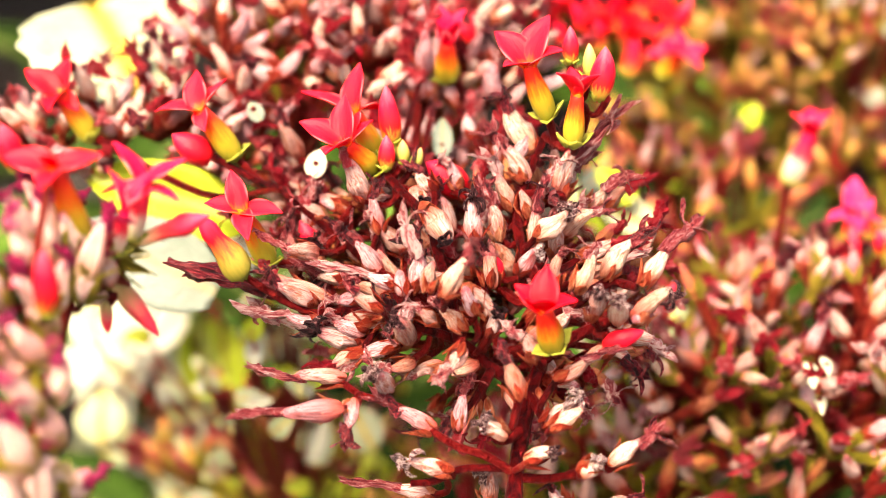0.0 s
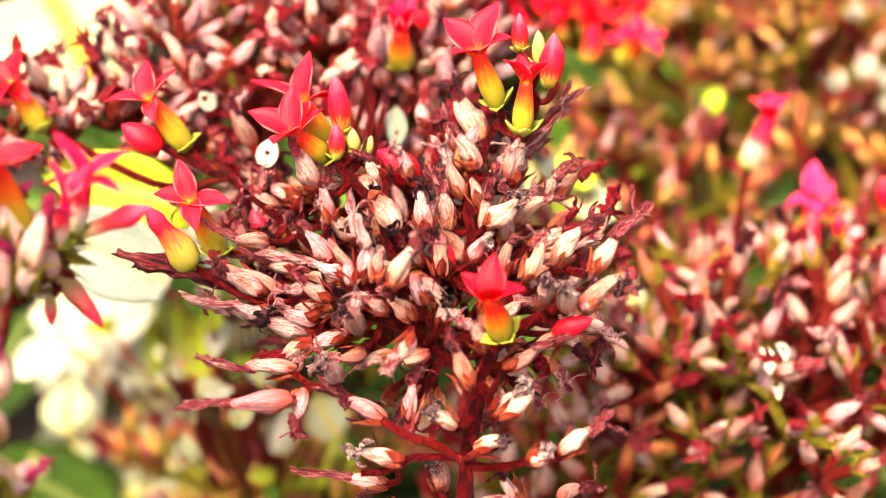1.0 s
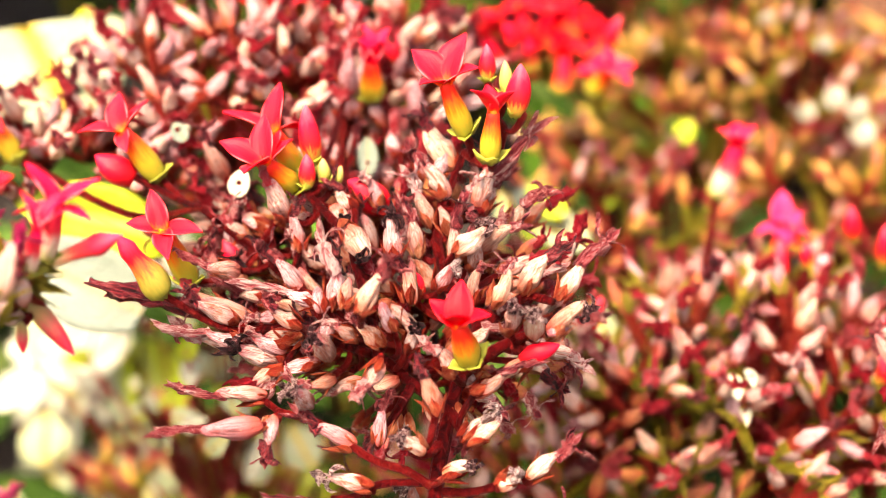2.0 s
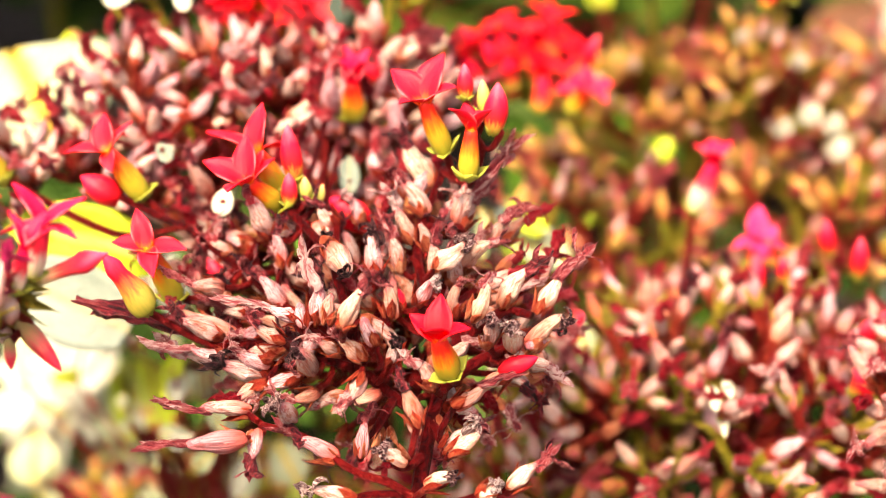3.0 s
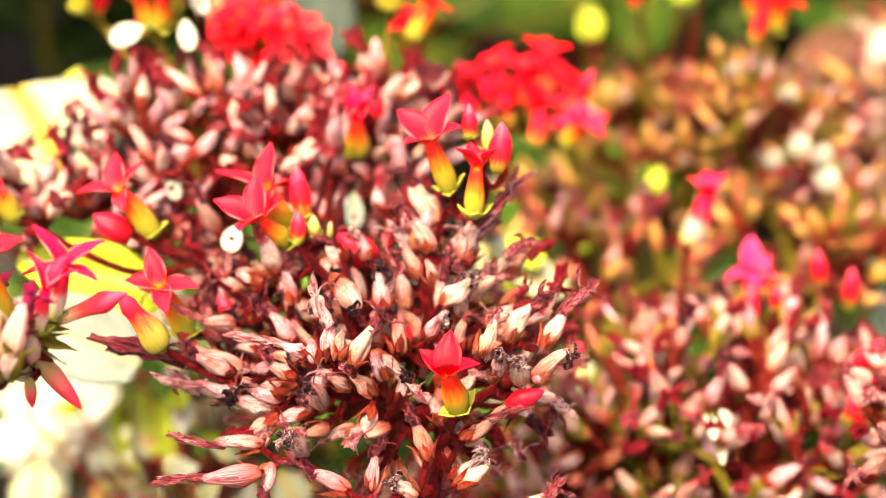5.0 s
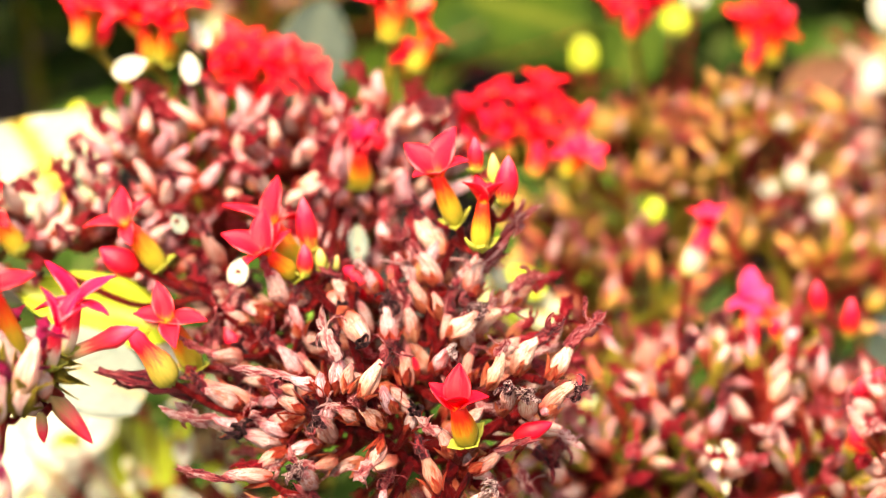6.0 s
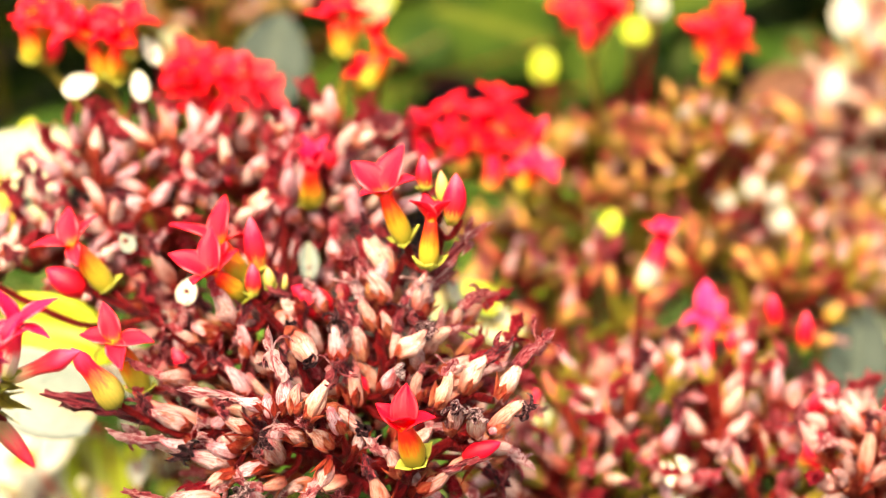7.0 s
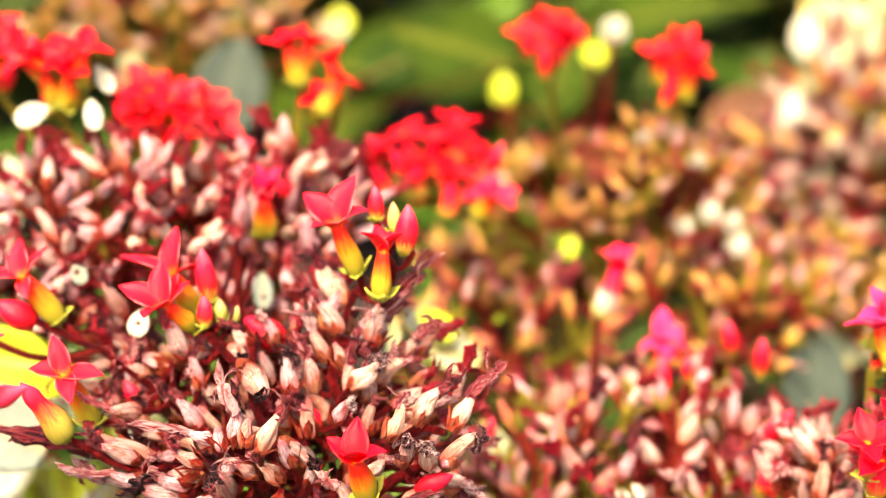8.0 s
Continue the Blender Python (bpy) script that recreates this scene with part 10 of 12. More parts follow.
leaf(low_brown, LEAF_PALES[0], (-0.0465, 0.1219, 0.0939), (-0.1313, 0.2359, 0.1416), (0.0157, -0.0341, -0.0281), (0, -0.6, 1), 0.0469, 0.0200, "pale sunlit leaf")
leaf(low_brown, LEAF_WHITES[1], (-0.0464, 0.1222, 0.0923), (-0.1300, 0.1655, 0.1395), (0.0174, 0.0098, 0.0154), (0, -0.6, 1), 0.0252, 0.0160, "leaf whitened for sun glare")
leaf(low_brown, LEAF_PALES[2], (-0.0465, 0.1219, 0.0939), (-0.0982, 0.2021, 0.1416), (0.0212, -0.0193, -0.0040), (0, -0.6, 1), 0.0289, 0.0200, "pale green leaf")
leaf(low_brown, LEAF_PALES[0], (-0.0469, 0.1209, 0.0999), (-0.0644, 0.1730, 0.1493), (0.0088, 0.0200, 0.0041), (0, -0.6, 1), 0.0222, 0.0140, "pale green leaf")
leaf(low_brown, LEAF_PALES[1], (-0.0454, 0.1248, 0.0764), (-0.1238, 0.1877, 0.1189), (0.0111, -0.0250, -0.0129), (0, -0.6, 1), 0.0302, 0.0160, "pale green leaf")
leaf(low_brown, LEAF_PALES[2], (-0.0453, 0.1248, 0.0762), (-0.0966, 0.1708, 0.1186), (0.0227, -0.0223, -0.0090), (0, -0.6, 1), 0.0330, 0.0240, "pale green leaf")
leaf(low_brown, LEAF_WHITES[0], (-0.0440, 0.1281, 0.0558), (-0.1092, 0.1889, 0.0922), (0.0181, -0.0180, -0.0018), (0, -0.6, 1), 0.0255, 0.0120, "leaf whitened for sun glare")
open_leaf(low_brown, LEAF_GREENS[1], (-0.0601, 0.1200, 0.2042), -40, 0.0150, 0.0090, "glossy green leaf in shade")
leaf(golden, LEAF_GREENS[2], (0.0929, 0.2200, 0.1273), (0.0857, 0.2795, 0.1750), (0.0277, 0.0602, -0.0138), (0, -0.6, 1), 0.0677, 0.0180, "glossy green leaf")
leaf(shaded, LEAF_LIMES[0], (0.0631, 0.1424, 0.1583), (0.0545, 0.1606, 0.2049), (-0.0198, 0.0188, 0.0030), (0, -0.6, 1), 0.0274, 0.0160, "yellow-green leaf")
leaf(shaded, LEAF_LIMES[1], (0.0628, 0.1415, 0.1671), (0.0440, 0.1597, 0.2152), (-0.0079, 0.0179, 0.0074), (0, -0.6, 1), 0.0210, 0.0120, "yellow-green leaf")
leaf(back_left, LEAF_GREYS[0], (-0.0501, 0.3587, 0.1672), (-0.0314, 0.2986, 0.2165), (0.0055, 0.0747, 0.0150), (0, -0.6, 1), 0.0763, 0.0240, "grey-green leaf")
leaf(overlit, LEAF_DRYS[1], (0.2121, 0.3014, 0.1377), (0.1585, 0.3456, 0.1979), (0.0417, 0.0362, 0.0067), (0, -0.6, 1), 0.0556, 0.0200, "brown withered leaf")
leaf(golden_top, LEAF_GREENS[2], (0.1160, 0.2047, 0.1357), (0.1757, 0.3025, 0.1816), (0.0031, 0.0436, 0.0183), (0, -0.6, 1), 0.0474, 0.0220, "glossy green leaf")
leaf(back_left, LEAF_DARKS[0], (-0.0487, 0.3622, 0.1293), (0.0241, 0.4696, 0.1720), (0.0498, 0.0381, 0.0105), (0, -0.6, 1), 0.0636, 0.0300, "dark olive leaf")
# Small whitened leaves stand for bright light showing between the heads.
leaf(low_mauve, LEAF_WHITES[1], (-0.0732, 0.0915, 0.2327), (-0.0423, 0.1103, 0.2488), (0.0032, -0.0008, 0.0104), (0.1, -1, 0.7), 0.0132, 0.0055, "small leaf whitened as a bright spot")
leaf(low_mauve, LEAF_WHITES[2], (-0.0732, 0.0915, 0.2327), (-0.0640, 0.1531, 0.2439), (0.0028, -0.0021, 0.0081), (0.1, -1, 0.7), 0.0108, 0.0039, "small leaf whitened as a bright spot")
leaf(narrow, LEAF_WHITES[0], (-0.0032, 0.0961, 0.2243), (-0.0066, 0.0760, 0.2767), (0.0022, -0.0012, 0.0097), (0.1, -1, 0.7), 0.0100, 0.0032, "small leaf whitened as a bright spot")
leaf(low_brown, LEAF_WHITES[1], (-0.0476, 0.1193, 0.1101), (-0.0388, 0.0822, 0.1813), (0.0039, 0.0012, 0.0139), (0.1, -1, 0.7), 0.0145, 0.0048, "small leaf whitened as a bright spot")
leaf(low_brown, LEAF_WHITES[2], (-0.0473, 0.1200, 0.1055), (-0.0322, 0.1189, 0.1565), (0.0054, 0.0012, 0.0138), (0.1, -1, 0.7), 0.0149, 0.0067, "small leaf whitened as a bright spot")
leaf(overlit, LEAF_WHITES[0], (0.2122, 0.3015, 0.1366), (0.1450, 0.2443, 0.1965), (0.0045, 0.0017, 0.0146), (0.1, -1, 0.7), 0.0154, 0.0067, "small leaf whitened as a bright spot")
leaf(overlit, LEAF_WHITES[1], (0.2118, 0.3006, 0.1446), (0.1411, 0.2503, 0.2069), (0.0027, -0.0007, 0.0106), (0.1, -1, 0.7), 0.0109, 0.0045, "small leaf whitened as a bright spot")
leaf(overlit, LEAF_WHITES[2], (0.2120, 0.3010, 0.1407), (0.1336, 0.2474, 0.2018), (0.0023, -0.0007, 0.0106), (0.1, -1, 0.7), 0.0109, 0.0040, "small leaf whitened as a bright spot")
# Leaves added to draw blurred highlights; the light is in their colour.
leaf(golden, LEAF_WHITES[0], (0.0908, 0.2146, 0.1823), (0.1079, 0.2844, 0.2617), (0.0043, -0.0006, 0.0119), (0.1, -1, 0.8), 0.0090, 0.0077, "leaf added for the blurred light spots")
leaf(overlit, LEAF_WHITES[1], (0.2109, 0.2983, 0.1664), (0.1755, 0.2786, 0.2584), (0.0047, 0.0008, 0.0146), (0.1, -1, 0.8), 0.0108, 0.0093, "leaf added for the blurred light spots")
leaf(overlit, LEAF_WHITES[2], (0.2109, 0.2983, 0.1664), (0.1687, 0.2673, 0.2365), (0.0038, 0.0019, 0.0166), (0.1, -1, 0.8), 0.0120, 0.0104, "leaf added for the blurred light spots")
leaf(overlit, LEAF_PALES[0], (0.2109, 0.2984, 0.1654), (0.1855, 0.2983, 0.2337), (0.0040, 0.0022, 0.0172), (0.1, -1, 0.8), 0.0125, 0.0108, "leaf added for the blurred light spots")
leaf(overlit, LEAF_WHITES[1], (0.2119, 0.3008, 0.1431), (0.1837, 0.2830, 0.2049), (0.0022, -0.0019, 0.0093), (0.1, -1, 0.8), 0.0068, 0.0059, "leaf added for the blurred light spots")
leaf(overlit, LEAF_PALES[2], (0.2109, 0.2983, 0.1664), (0.2017, 0.3038, 0.2458), (0.0049, 0.0031, 0.0189), (0.1, -1, 0.8), 0.0140, 0.0121, "leaf added for the blurred light spots")
leaf(overlit, LEAF_PALES[0], (0.2119, 0.3008, 0.1432), (0.2026, 0.3154, 0.2051), (0.0063, 0.0005, 0.0141), (0.1, -1, 0.8), 0.0109, 0.0094, "leaf added for the blurred light spots")
leaf(golden, LEAF_LIMES[1], (0.0908, 0.2146, 0.1821), (0.0678, 0.2760, 0.2416), (0.0052, -0.0001, 0.0130), (0.1, -1, 0.8), 0.0099, 0.0085, "leaf added for the blurred light spots")
leaf(back_left, LEAF_PALES[2], (-0.0512, 0.3561, 0.1955), (0.0093, 0.3176, 0.2503), (0.0065, 0.0000, 0.0133), (0.1, -1, 0.8), 0.0104, 0.0090, "leaf added for the blurred light spots")
leaf(back_left, LEAF_PALES[0], (-0.0512, 0.3561, 0.1955), (-0.0620, 0.2885, 0.2504), (0.0054, -0.0015, 0.0103), (0.1, -1, 0.8), 0.0083, 0.0072, "leaf added for the blurred light spots")
leaf(back_left, LEAF_PALES[1], (-0.0511, 0.3563, 0.1937), (-0.0828, 0.3217, 0.2476), (0.0052, -0.0019, 0.0096), (0.1, -1, 0.8), 0.0078, 0.0068, "leaf added for the blurred light spots")
leaf(back_left, LEAF_PALES[2], (-0.0510, 0.3564, 0.1922), (-0.0298, 0.3511, 0.2458), (0.0071, -0.0029, 0.0080), (0.1, -1, 0.8), 0.0087, 0.0075, "leaf added for the blurred light spots")
leaf(far_golden, LEAF_PALES[0], (0.1709, 0.2222, 0.1319), (0.1846, 0.2020, 0.1789), (0.0033, 0.0002, 0.0132), (0.1, -1, 0.8), 0.0095, 0.0082, "leaf added for the blurred light spots")
leaf(golden_top, LEAF_WHITES[1], (0.1139, 0.1994, 0.1936), (0.1204, 0.1671, 0.2505), (0.0031, -0.0015, 0.0100), (0.1, -1, 0.8), 0.0075, 0.0065, "leaf added for the blurred light spots")
leaf(golden_top, LEAF_WHITES[2], (0.1140, 0.1997, 0.1908), (0.1129, 0.1658, 0.2472), (0.0023, -0.0022, 0.0086), (0.1, -1, 0.8), 0.0065, 0.0056, "leaf added for the blurred light spots")
leaf(golden_top, LEAF_WHITES[0], (0.1142, 0.2001, 0.1864), (0.1284, 0.1620, 0.2419), (0.0033, -0.0012, 0.0107), (0.1, -1, 0.8), 0.0079, 0.0069, "leaf added for the blurred light spots")
leaf(golden_top, LEAF_WHITES[1], (0.1137, 0.1990, 0.1983), (0.1172, 0.1748, 0.2645), (0.0019, -0.0026, 0.0078), (0.1, -1, 0.8), 0.0060, 0.0052, "leaf added for the blurred light spots")
leaf(golden_top, LEAF_WHITES[2], (0.1140, 0.1996, 0.1918), (0.1269, 0.1656, 0.2484), (0.0027, -0.0018, 0.0095), (0.1, -1, 0.8), 0.0070, 0.0061, "leaf added for the blurred light spots")
leaf(golden_top, LEAF_WHITES[0], (0.1137, 0.1990, 0.1983), (0.1013, 0.1790, 0.2707), (0.0016, -0.0031, 0.0069), (0.1, -1, 0.8), 0.0055, 0.0047, "leaf added for the blurred light spots")
leaf(wide, LEAF_WHITES[0], (0.0877, 0.0607, 0.1861), (0.0763, 0.0395, 0.2469), (0.0012, -0.0074, -0.0008), (0.1, -1, 0.7), 0.0075, 0.0043, "small leaf whitened as a bright spot")
leaf(wide, LEAF_WHITES[1], (0.0877, 0.0607, 0.1861), (0.0804, 0.0402, 0.2479), (0.0003, -0.0065, 0.0007), (0.1, -1, 0.7), 0.0066, 0.0028, "small leaf whitened as a bright spot")
leaf(wide, LEAF_WHITES[2], (0.0877, 0.0607, 0.1856), (0.0791, 0.0362, 0.2415), (0.0004, -0.0070, -0.0001), (0.1, -1, 0.7), 0.0070, 0.0028, "small leaf whitened as a bright spot")
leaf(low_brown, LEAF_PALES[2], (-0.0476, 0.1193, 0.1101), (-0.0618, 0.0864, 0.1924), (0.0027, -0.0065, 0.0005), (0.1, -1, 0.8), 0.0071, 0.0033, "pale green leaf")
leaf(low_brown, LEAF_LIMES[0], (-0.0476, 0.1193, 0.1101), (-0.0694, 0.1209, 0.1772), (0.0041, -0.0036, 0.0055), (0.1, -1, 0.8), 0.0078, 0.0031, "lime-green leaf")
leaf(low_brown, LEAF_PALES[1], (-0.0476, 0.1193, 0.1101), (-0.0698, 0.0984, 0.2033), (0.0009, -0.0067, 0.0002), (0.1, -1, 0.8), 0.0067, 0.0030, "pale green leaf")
leaf(low_brown, LEAF_WHITES[2], (-0.0476, 0.1193, 0.1101), (-0.0525, 0.0866, 0.2165), (0.0006, -0.0079, -0.0019), (0.1, -1, 0.8), 0.0082, 0.0053, "small leaf whitened as a bright spot")
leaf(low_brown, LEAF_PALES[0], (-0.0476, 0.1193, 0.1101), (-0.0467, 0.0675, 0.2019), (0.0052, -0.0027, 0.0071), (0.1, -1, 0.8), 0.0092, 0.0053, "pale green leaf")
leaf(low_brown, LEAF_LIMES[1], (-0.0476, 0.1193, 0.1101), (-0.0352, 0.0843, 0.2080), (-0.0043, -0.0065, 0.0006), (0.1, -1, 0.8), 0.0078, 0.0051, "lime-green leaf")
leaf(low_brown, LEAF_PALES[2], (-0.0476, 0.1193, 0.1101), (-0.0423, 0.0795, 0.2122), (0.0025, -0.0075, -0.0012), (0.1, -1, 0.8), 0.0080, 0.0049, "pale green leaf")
leaf(low_brown, LEAF_WHITES[0], (-0.0476, 0.1193, 0.1101), (-0.0491, 0.1205, 0.2144), (0.0052, -0.0075, -0.0011), (0.1, -1, 0.8), 0.0091, 0.0054, "small leaf whitened as a bright spot")
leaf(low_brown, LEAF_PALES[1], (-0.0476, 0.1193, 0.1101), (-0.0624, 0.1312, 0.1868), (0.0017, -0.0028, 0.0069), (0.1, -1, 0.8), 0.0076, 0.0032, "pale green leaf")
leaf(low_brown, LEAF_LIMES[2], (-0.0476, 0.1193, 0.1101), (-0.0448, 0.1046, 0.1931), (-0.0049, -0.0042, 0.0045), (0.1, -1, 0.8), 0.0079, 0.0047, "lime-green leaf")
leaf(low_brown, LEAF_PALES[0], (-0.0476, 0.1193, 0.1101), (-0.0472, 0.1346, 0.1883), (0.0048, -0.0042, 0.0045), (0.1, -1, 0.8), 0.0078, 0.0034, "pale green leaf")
leaf(low_brown, LEAF_WHITES[1], (-0.0476, 0.1193, 0.1101), (-0.0533, 0.0719, 0.2068), (0.0061, -0.0039, 0.0050), (0.1, -1, 0.8), 0.0088, 0.0048, "small leaf whitened as a bright spot")
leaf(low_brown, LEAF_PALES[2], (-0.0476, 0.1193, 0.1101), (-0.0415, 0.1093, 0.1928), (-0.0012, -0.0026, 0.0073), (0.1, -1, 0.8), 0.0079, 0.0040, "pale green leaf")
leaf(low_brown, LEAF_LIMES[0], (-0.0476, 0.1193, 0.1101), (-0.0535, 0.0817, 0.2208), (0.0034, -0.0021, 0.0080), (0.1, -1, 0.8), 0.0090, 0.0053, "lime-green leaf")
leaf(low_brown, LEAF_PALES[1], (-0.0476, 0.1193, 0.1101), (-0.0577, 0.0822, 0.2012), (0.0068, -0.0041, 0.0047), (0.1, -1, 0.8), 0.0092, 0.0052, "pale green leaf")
leaf(low_brown, LEAF_WHITES[2], (-0.0476, 0.1193, 0.1101), (-0.0393, 0.0816, 0.2079), (0.0016, -0.0065, 0.0006), (0.1, -1, 0.8), 0.0067, 0.0029, "small leaf whitened as a bright spot")
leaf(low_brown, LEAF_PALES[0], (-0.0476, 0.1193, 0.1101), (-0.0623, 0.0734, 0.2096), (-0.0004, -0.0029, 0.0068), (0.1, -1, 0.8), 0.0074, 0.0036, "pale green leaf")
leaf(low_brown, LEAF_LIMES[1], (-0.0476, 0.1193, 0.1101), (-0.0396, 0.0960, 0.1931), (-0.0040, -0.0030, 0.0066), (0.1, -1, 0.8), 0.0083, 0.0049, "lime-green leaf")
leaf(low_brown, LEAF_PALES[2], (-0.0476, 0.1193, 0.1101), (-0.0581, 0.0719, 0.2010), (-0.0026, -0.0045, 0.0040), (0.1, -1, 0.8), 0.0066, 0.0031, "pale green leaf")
leaf(low_brown, LEAF_WHITES[0], (-0.0476, 0.1193, 0.1101), (-0.0681, 0.1175, 0.1808), (-0.0054, -0.0056, 0.0021), (0.1, -1, 0.8), 0.0081, 0.0052, "small leaf whitened as a bright spot")
# Scattered leaves added to draw soft light spots, brightness put into colour.
leaf(low_brown, LEAF_PALES[1], (-0.0463, 0.1225, 0.0905), (-0.0588, 0.2087, 0.1371), (0.0092, -0.0045, 0.0093), (0.1, -1, 0.8), 0.0139, 0.0062, "leaf added for the blurred light spots")
leaf(low_brown, LEAF_LIMES[2], (-0.0476, 0.1193, 0.1101), (-0.0393, 0.0860, 0.1706), (-0.0052, -0.0074, 0.0051), (0.1, -1, 0.8), 0.0104, 0.0048, "leaf added for the blurred light spots")
leaf(low_brown, LEAF_PALES[0], (-0.0464, 0.1222, 0.0919), (-0.1385, 0.2647, 0.1390), (-0.0026, -0.0134, -0.0049), (0.1, -1, 0.8), 0.0145, 0.0070, "leaf added for the blurred light spots")
leaf(low_brown, LEAF_PALES[1], (-0.0454, 0.1248, 0.0764), (-0.0741, 0.2315, 0.1189), (0.0023, -0.0037, 0.0108), (0.1, -1, 0.8), 0.0117, 0.0042, "leaf added for the blurred light spots")
leaf(low_brown, LEAF_DRYS[2], (-0.0420, 0.1333, 0.0245), (-0.0411, 0.2238, 0.0473), (-0.0106, -0.0051, 0.0090), (0.1, -1, 0.8), 0.0148, 0.0067, "leaf added for the blurred light spots")
leaf(low_brown, LEAF_PALES[0], (-0.0476, 0.1193, 0.1101), (-0.0416, 0.1779, 0.1810), (-0.0071, -0.0083, 0.0037), (0.1, -1, 0.8), 0.0115, 0.0055, "leaf added for the blurred light spots")
leaf(low_brown, LEAF_GREENS[1], (-0.0476, 0.1193, 0.1101), (-0.0510, 0.1190, 0.2104), (0.0041, -0.0091, 0.0020), (0.1, -1, 0.8), 0.0102, 0.0036, "leaf added for the blurred light spots")
leaf(low_brown, LEAF_PALES[2], (-0.0460, 0.1232, 0.0862), (-0.1197, 0.2089, 0.1315), (0.0106, -0.0095, 0.0011), (0.1, -1, 0.8), 0.0143, 0.0062, "leaf added for the blurred light spots")
leaf(low_brown, LEAF_LIMES[0], (-0.0464, 0.1221, 0.0924), (-0.0405, 0.1403, 0.1396), (-0.0039, -0.0055, 0.0080), (0.1, -1, 0.8), 0.0105, 0.0038, "leaf added for the blurred light spots")
leaf(low_brown, LEAF_PALES[1], (-0.0457, 0.1240, 0.0808), (-0.1189, 0.2403, 0.1246), (0.0045, -0.0025, 0.0128), (0.1, -1, 0.8), 0.0137, 0.0057, "leaf added for the blurred light spots")
leaf(low_brown, LEAF_PALES[2], (-0.0476, 0.1193, 0.1101), (-0.0925, 0.0985, 0.1734), (0.0024, -0.0049, 0.0088), (0.1, -1, 0.8), 0.0104, 0.0031, "leaf added for the blurred light spots")
leaf(low_brown, LEAF_LIMES[0], (-0.0454, 0.1247, 0.0767), (-0.0824, 0.1946, 0.1193), (-0.0025, -0.0114, -0.0016), (0.1, -1, 0.8), 0.0118, 0.0056, "leaf added for the blurred light spots")
leaf(low_brown, LEAF_PALES[1], (-0.0476, 0.1193, 0.1101), (-0.0652, 0.1806, 0.1834), (0.0050, -0.0060, 0.0070), (0.1, -1, 0.8), 0.0105, 0.0033, "leaf added for the blurred light spots")
leaf(low_brown, LEAF_PALES[2], (-0.0443, 0.1274, 0.0600), (-0.0796, 0.1847, 0.0976), (0.0034, -0.0026, 0.0126), (0.1, -1, 0.8), 0.0133, 0.0053, "leaf added for the blurred light spots")
leaf(low_brown, LEAF_LIMES[0], (-0.0457, 0.1240, 0.0812), (-0.0736, 0.1894, 0.1251), (-0.0031, -0.0035, 0.0114), (0.1, -1, 0.8), 0.0123, 0.0053, "leaf added for the blurred light spots")
leaf(low_brown, LEAF_PALES[1], (-0.0456, 0.1242, 0.0796), (-0.0910, 0.1698, 0.1230), (-0.0020, -0.0026, 0.0127), (0.1, -1, 0.8), 0.0132, 0.0061, "leaf added for the blurred light spots")
leaf(low_brown, LEAF_PALES[2], (-0.0424, 0.1322, 0.0310), (-0.1470, 0.2327, 0.0601), (0.0062, -0.0035, 0.0110), (0.1, -1, 0.8), 0.0131, 0.0044, "leaf added for the blurred light spots")
leaf(low_brown, LEAF_PALES[0], (-0.0464, 0.1221, 0.0930), (-0.0918, 0.2419, 0.1403), (-0.0024, -0.0127, -0.0038), (0.1, -1, 0.8), 0.0135, 0.0064, "leaf added for the blurred light spots")
leaf(low_brown, LEAF_PALES[1], (-0.0452, 0.1251, 0.0745), (-0.1111, 0.1732, 0.1164), (0.0028, -0.0094, 0.0014), (0.1, -1, 0.8), 0.0100, 0.0031, "leaf added for the blurred light spots")
leaf(low_brown, LEAF_PALES[2], (-0.0460, 0.1232, 0.0861), (-0.0757, 0.1834, 0.1315), (-0.0040, -0.0095, 0.0015), (0.1, -1, 0.8), 0.0105, 0.0044, "leaf added for the blurred light spots")
leaf(low_brown, LEAF_LIMES[0], (-0.0454, 0.1248, 0.0763), (-0.0870, 0.1873, 0.1188), (0.0011, -0.0023, 0.0132), (0.1, -1, 0.8), 0.0135, 0.0059, "leaf added for the blurred light spots")
leaf(low_brown, LEAF_PALES[1], (-0.0471, 0.1204, 0.1028), (-0.0683, 0.0991, 0.1531), (-0.0078, -0.0071, 0.0057), (0.1, -1, 0.8), 0.0119, 0.0069, "leaf added for the blurred light spots")
leaf(low_brown, LEAF_WHITES[2], (-0.0441, 0.1278, 0.0579), (-0.0847, 0.1837, 0.0949), (-0.0083, -0.0055, 0.0083), (0.1, -1, 0.8), 0.0130, 0.0063, "leaf added for the blurred light spots")
leaf(low_brown, LEAF_PALES[0], (-0.0457, 0.1239, 0.0819), (-0.0819, 0.2414, 0.1260), (0.0055, -0.0097, 0.0010), (0.1, -1, 0.8), 0.0111, 0.0037, "leaf added for the blurred light spots")
leaf(low_brown, LEAF_PALES[1], (-0.0452, 0.1251, 0.0741), (-0.1020, 0.1629, 0.1159), (-0.0029, -0.0061, 0.0071), (0.1, -1, 0.8), 0.0098, 0.0032, "leaf added for the blurred light spots")
leaf(low_brown, LEAF_WHITES[2], (-0.0476, 0.1193, 0.1101), (-0.1138, 0.1398, 0.1859), (0.0070, -0.0104, -0.0004), (0.1, -1, 0.8), 0.0126, 0.0058, "leaf added for the blurred light spots")
leaf(low_brown, LEAF_PALES[0], (-0.0440, 0.1282, 0.0554), (-0.1082, 0.2541, 0.0918), (-0.0057, -0.0095, 0.0017), (0.1, -1, 0.8), 0.0112, 0.0047, "leaf added for the blurred light spots")
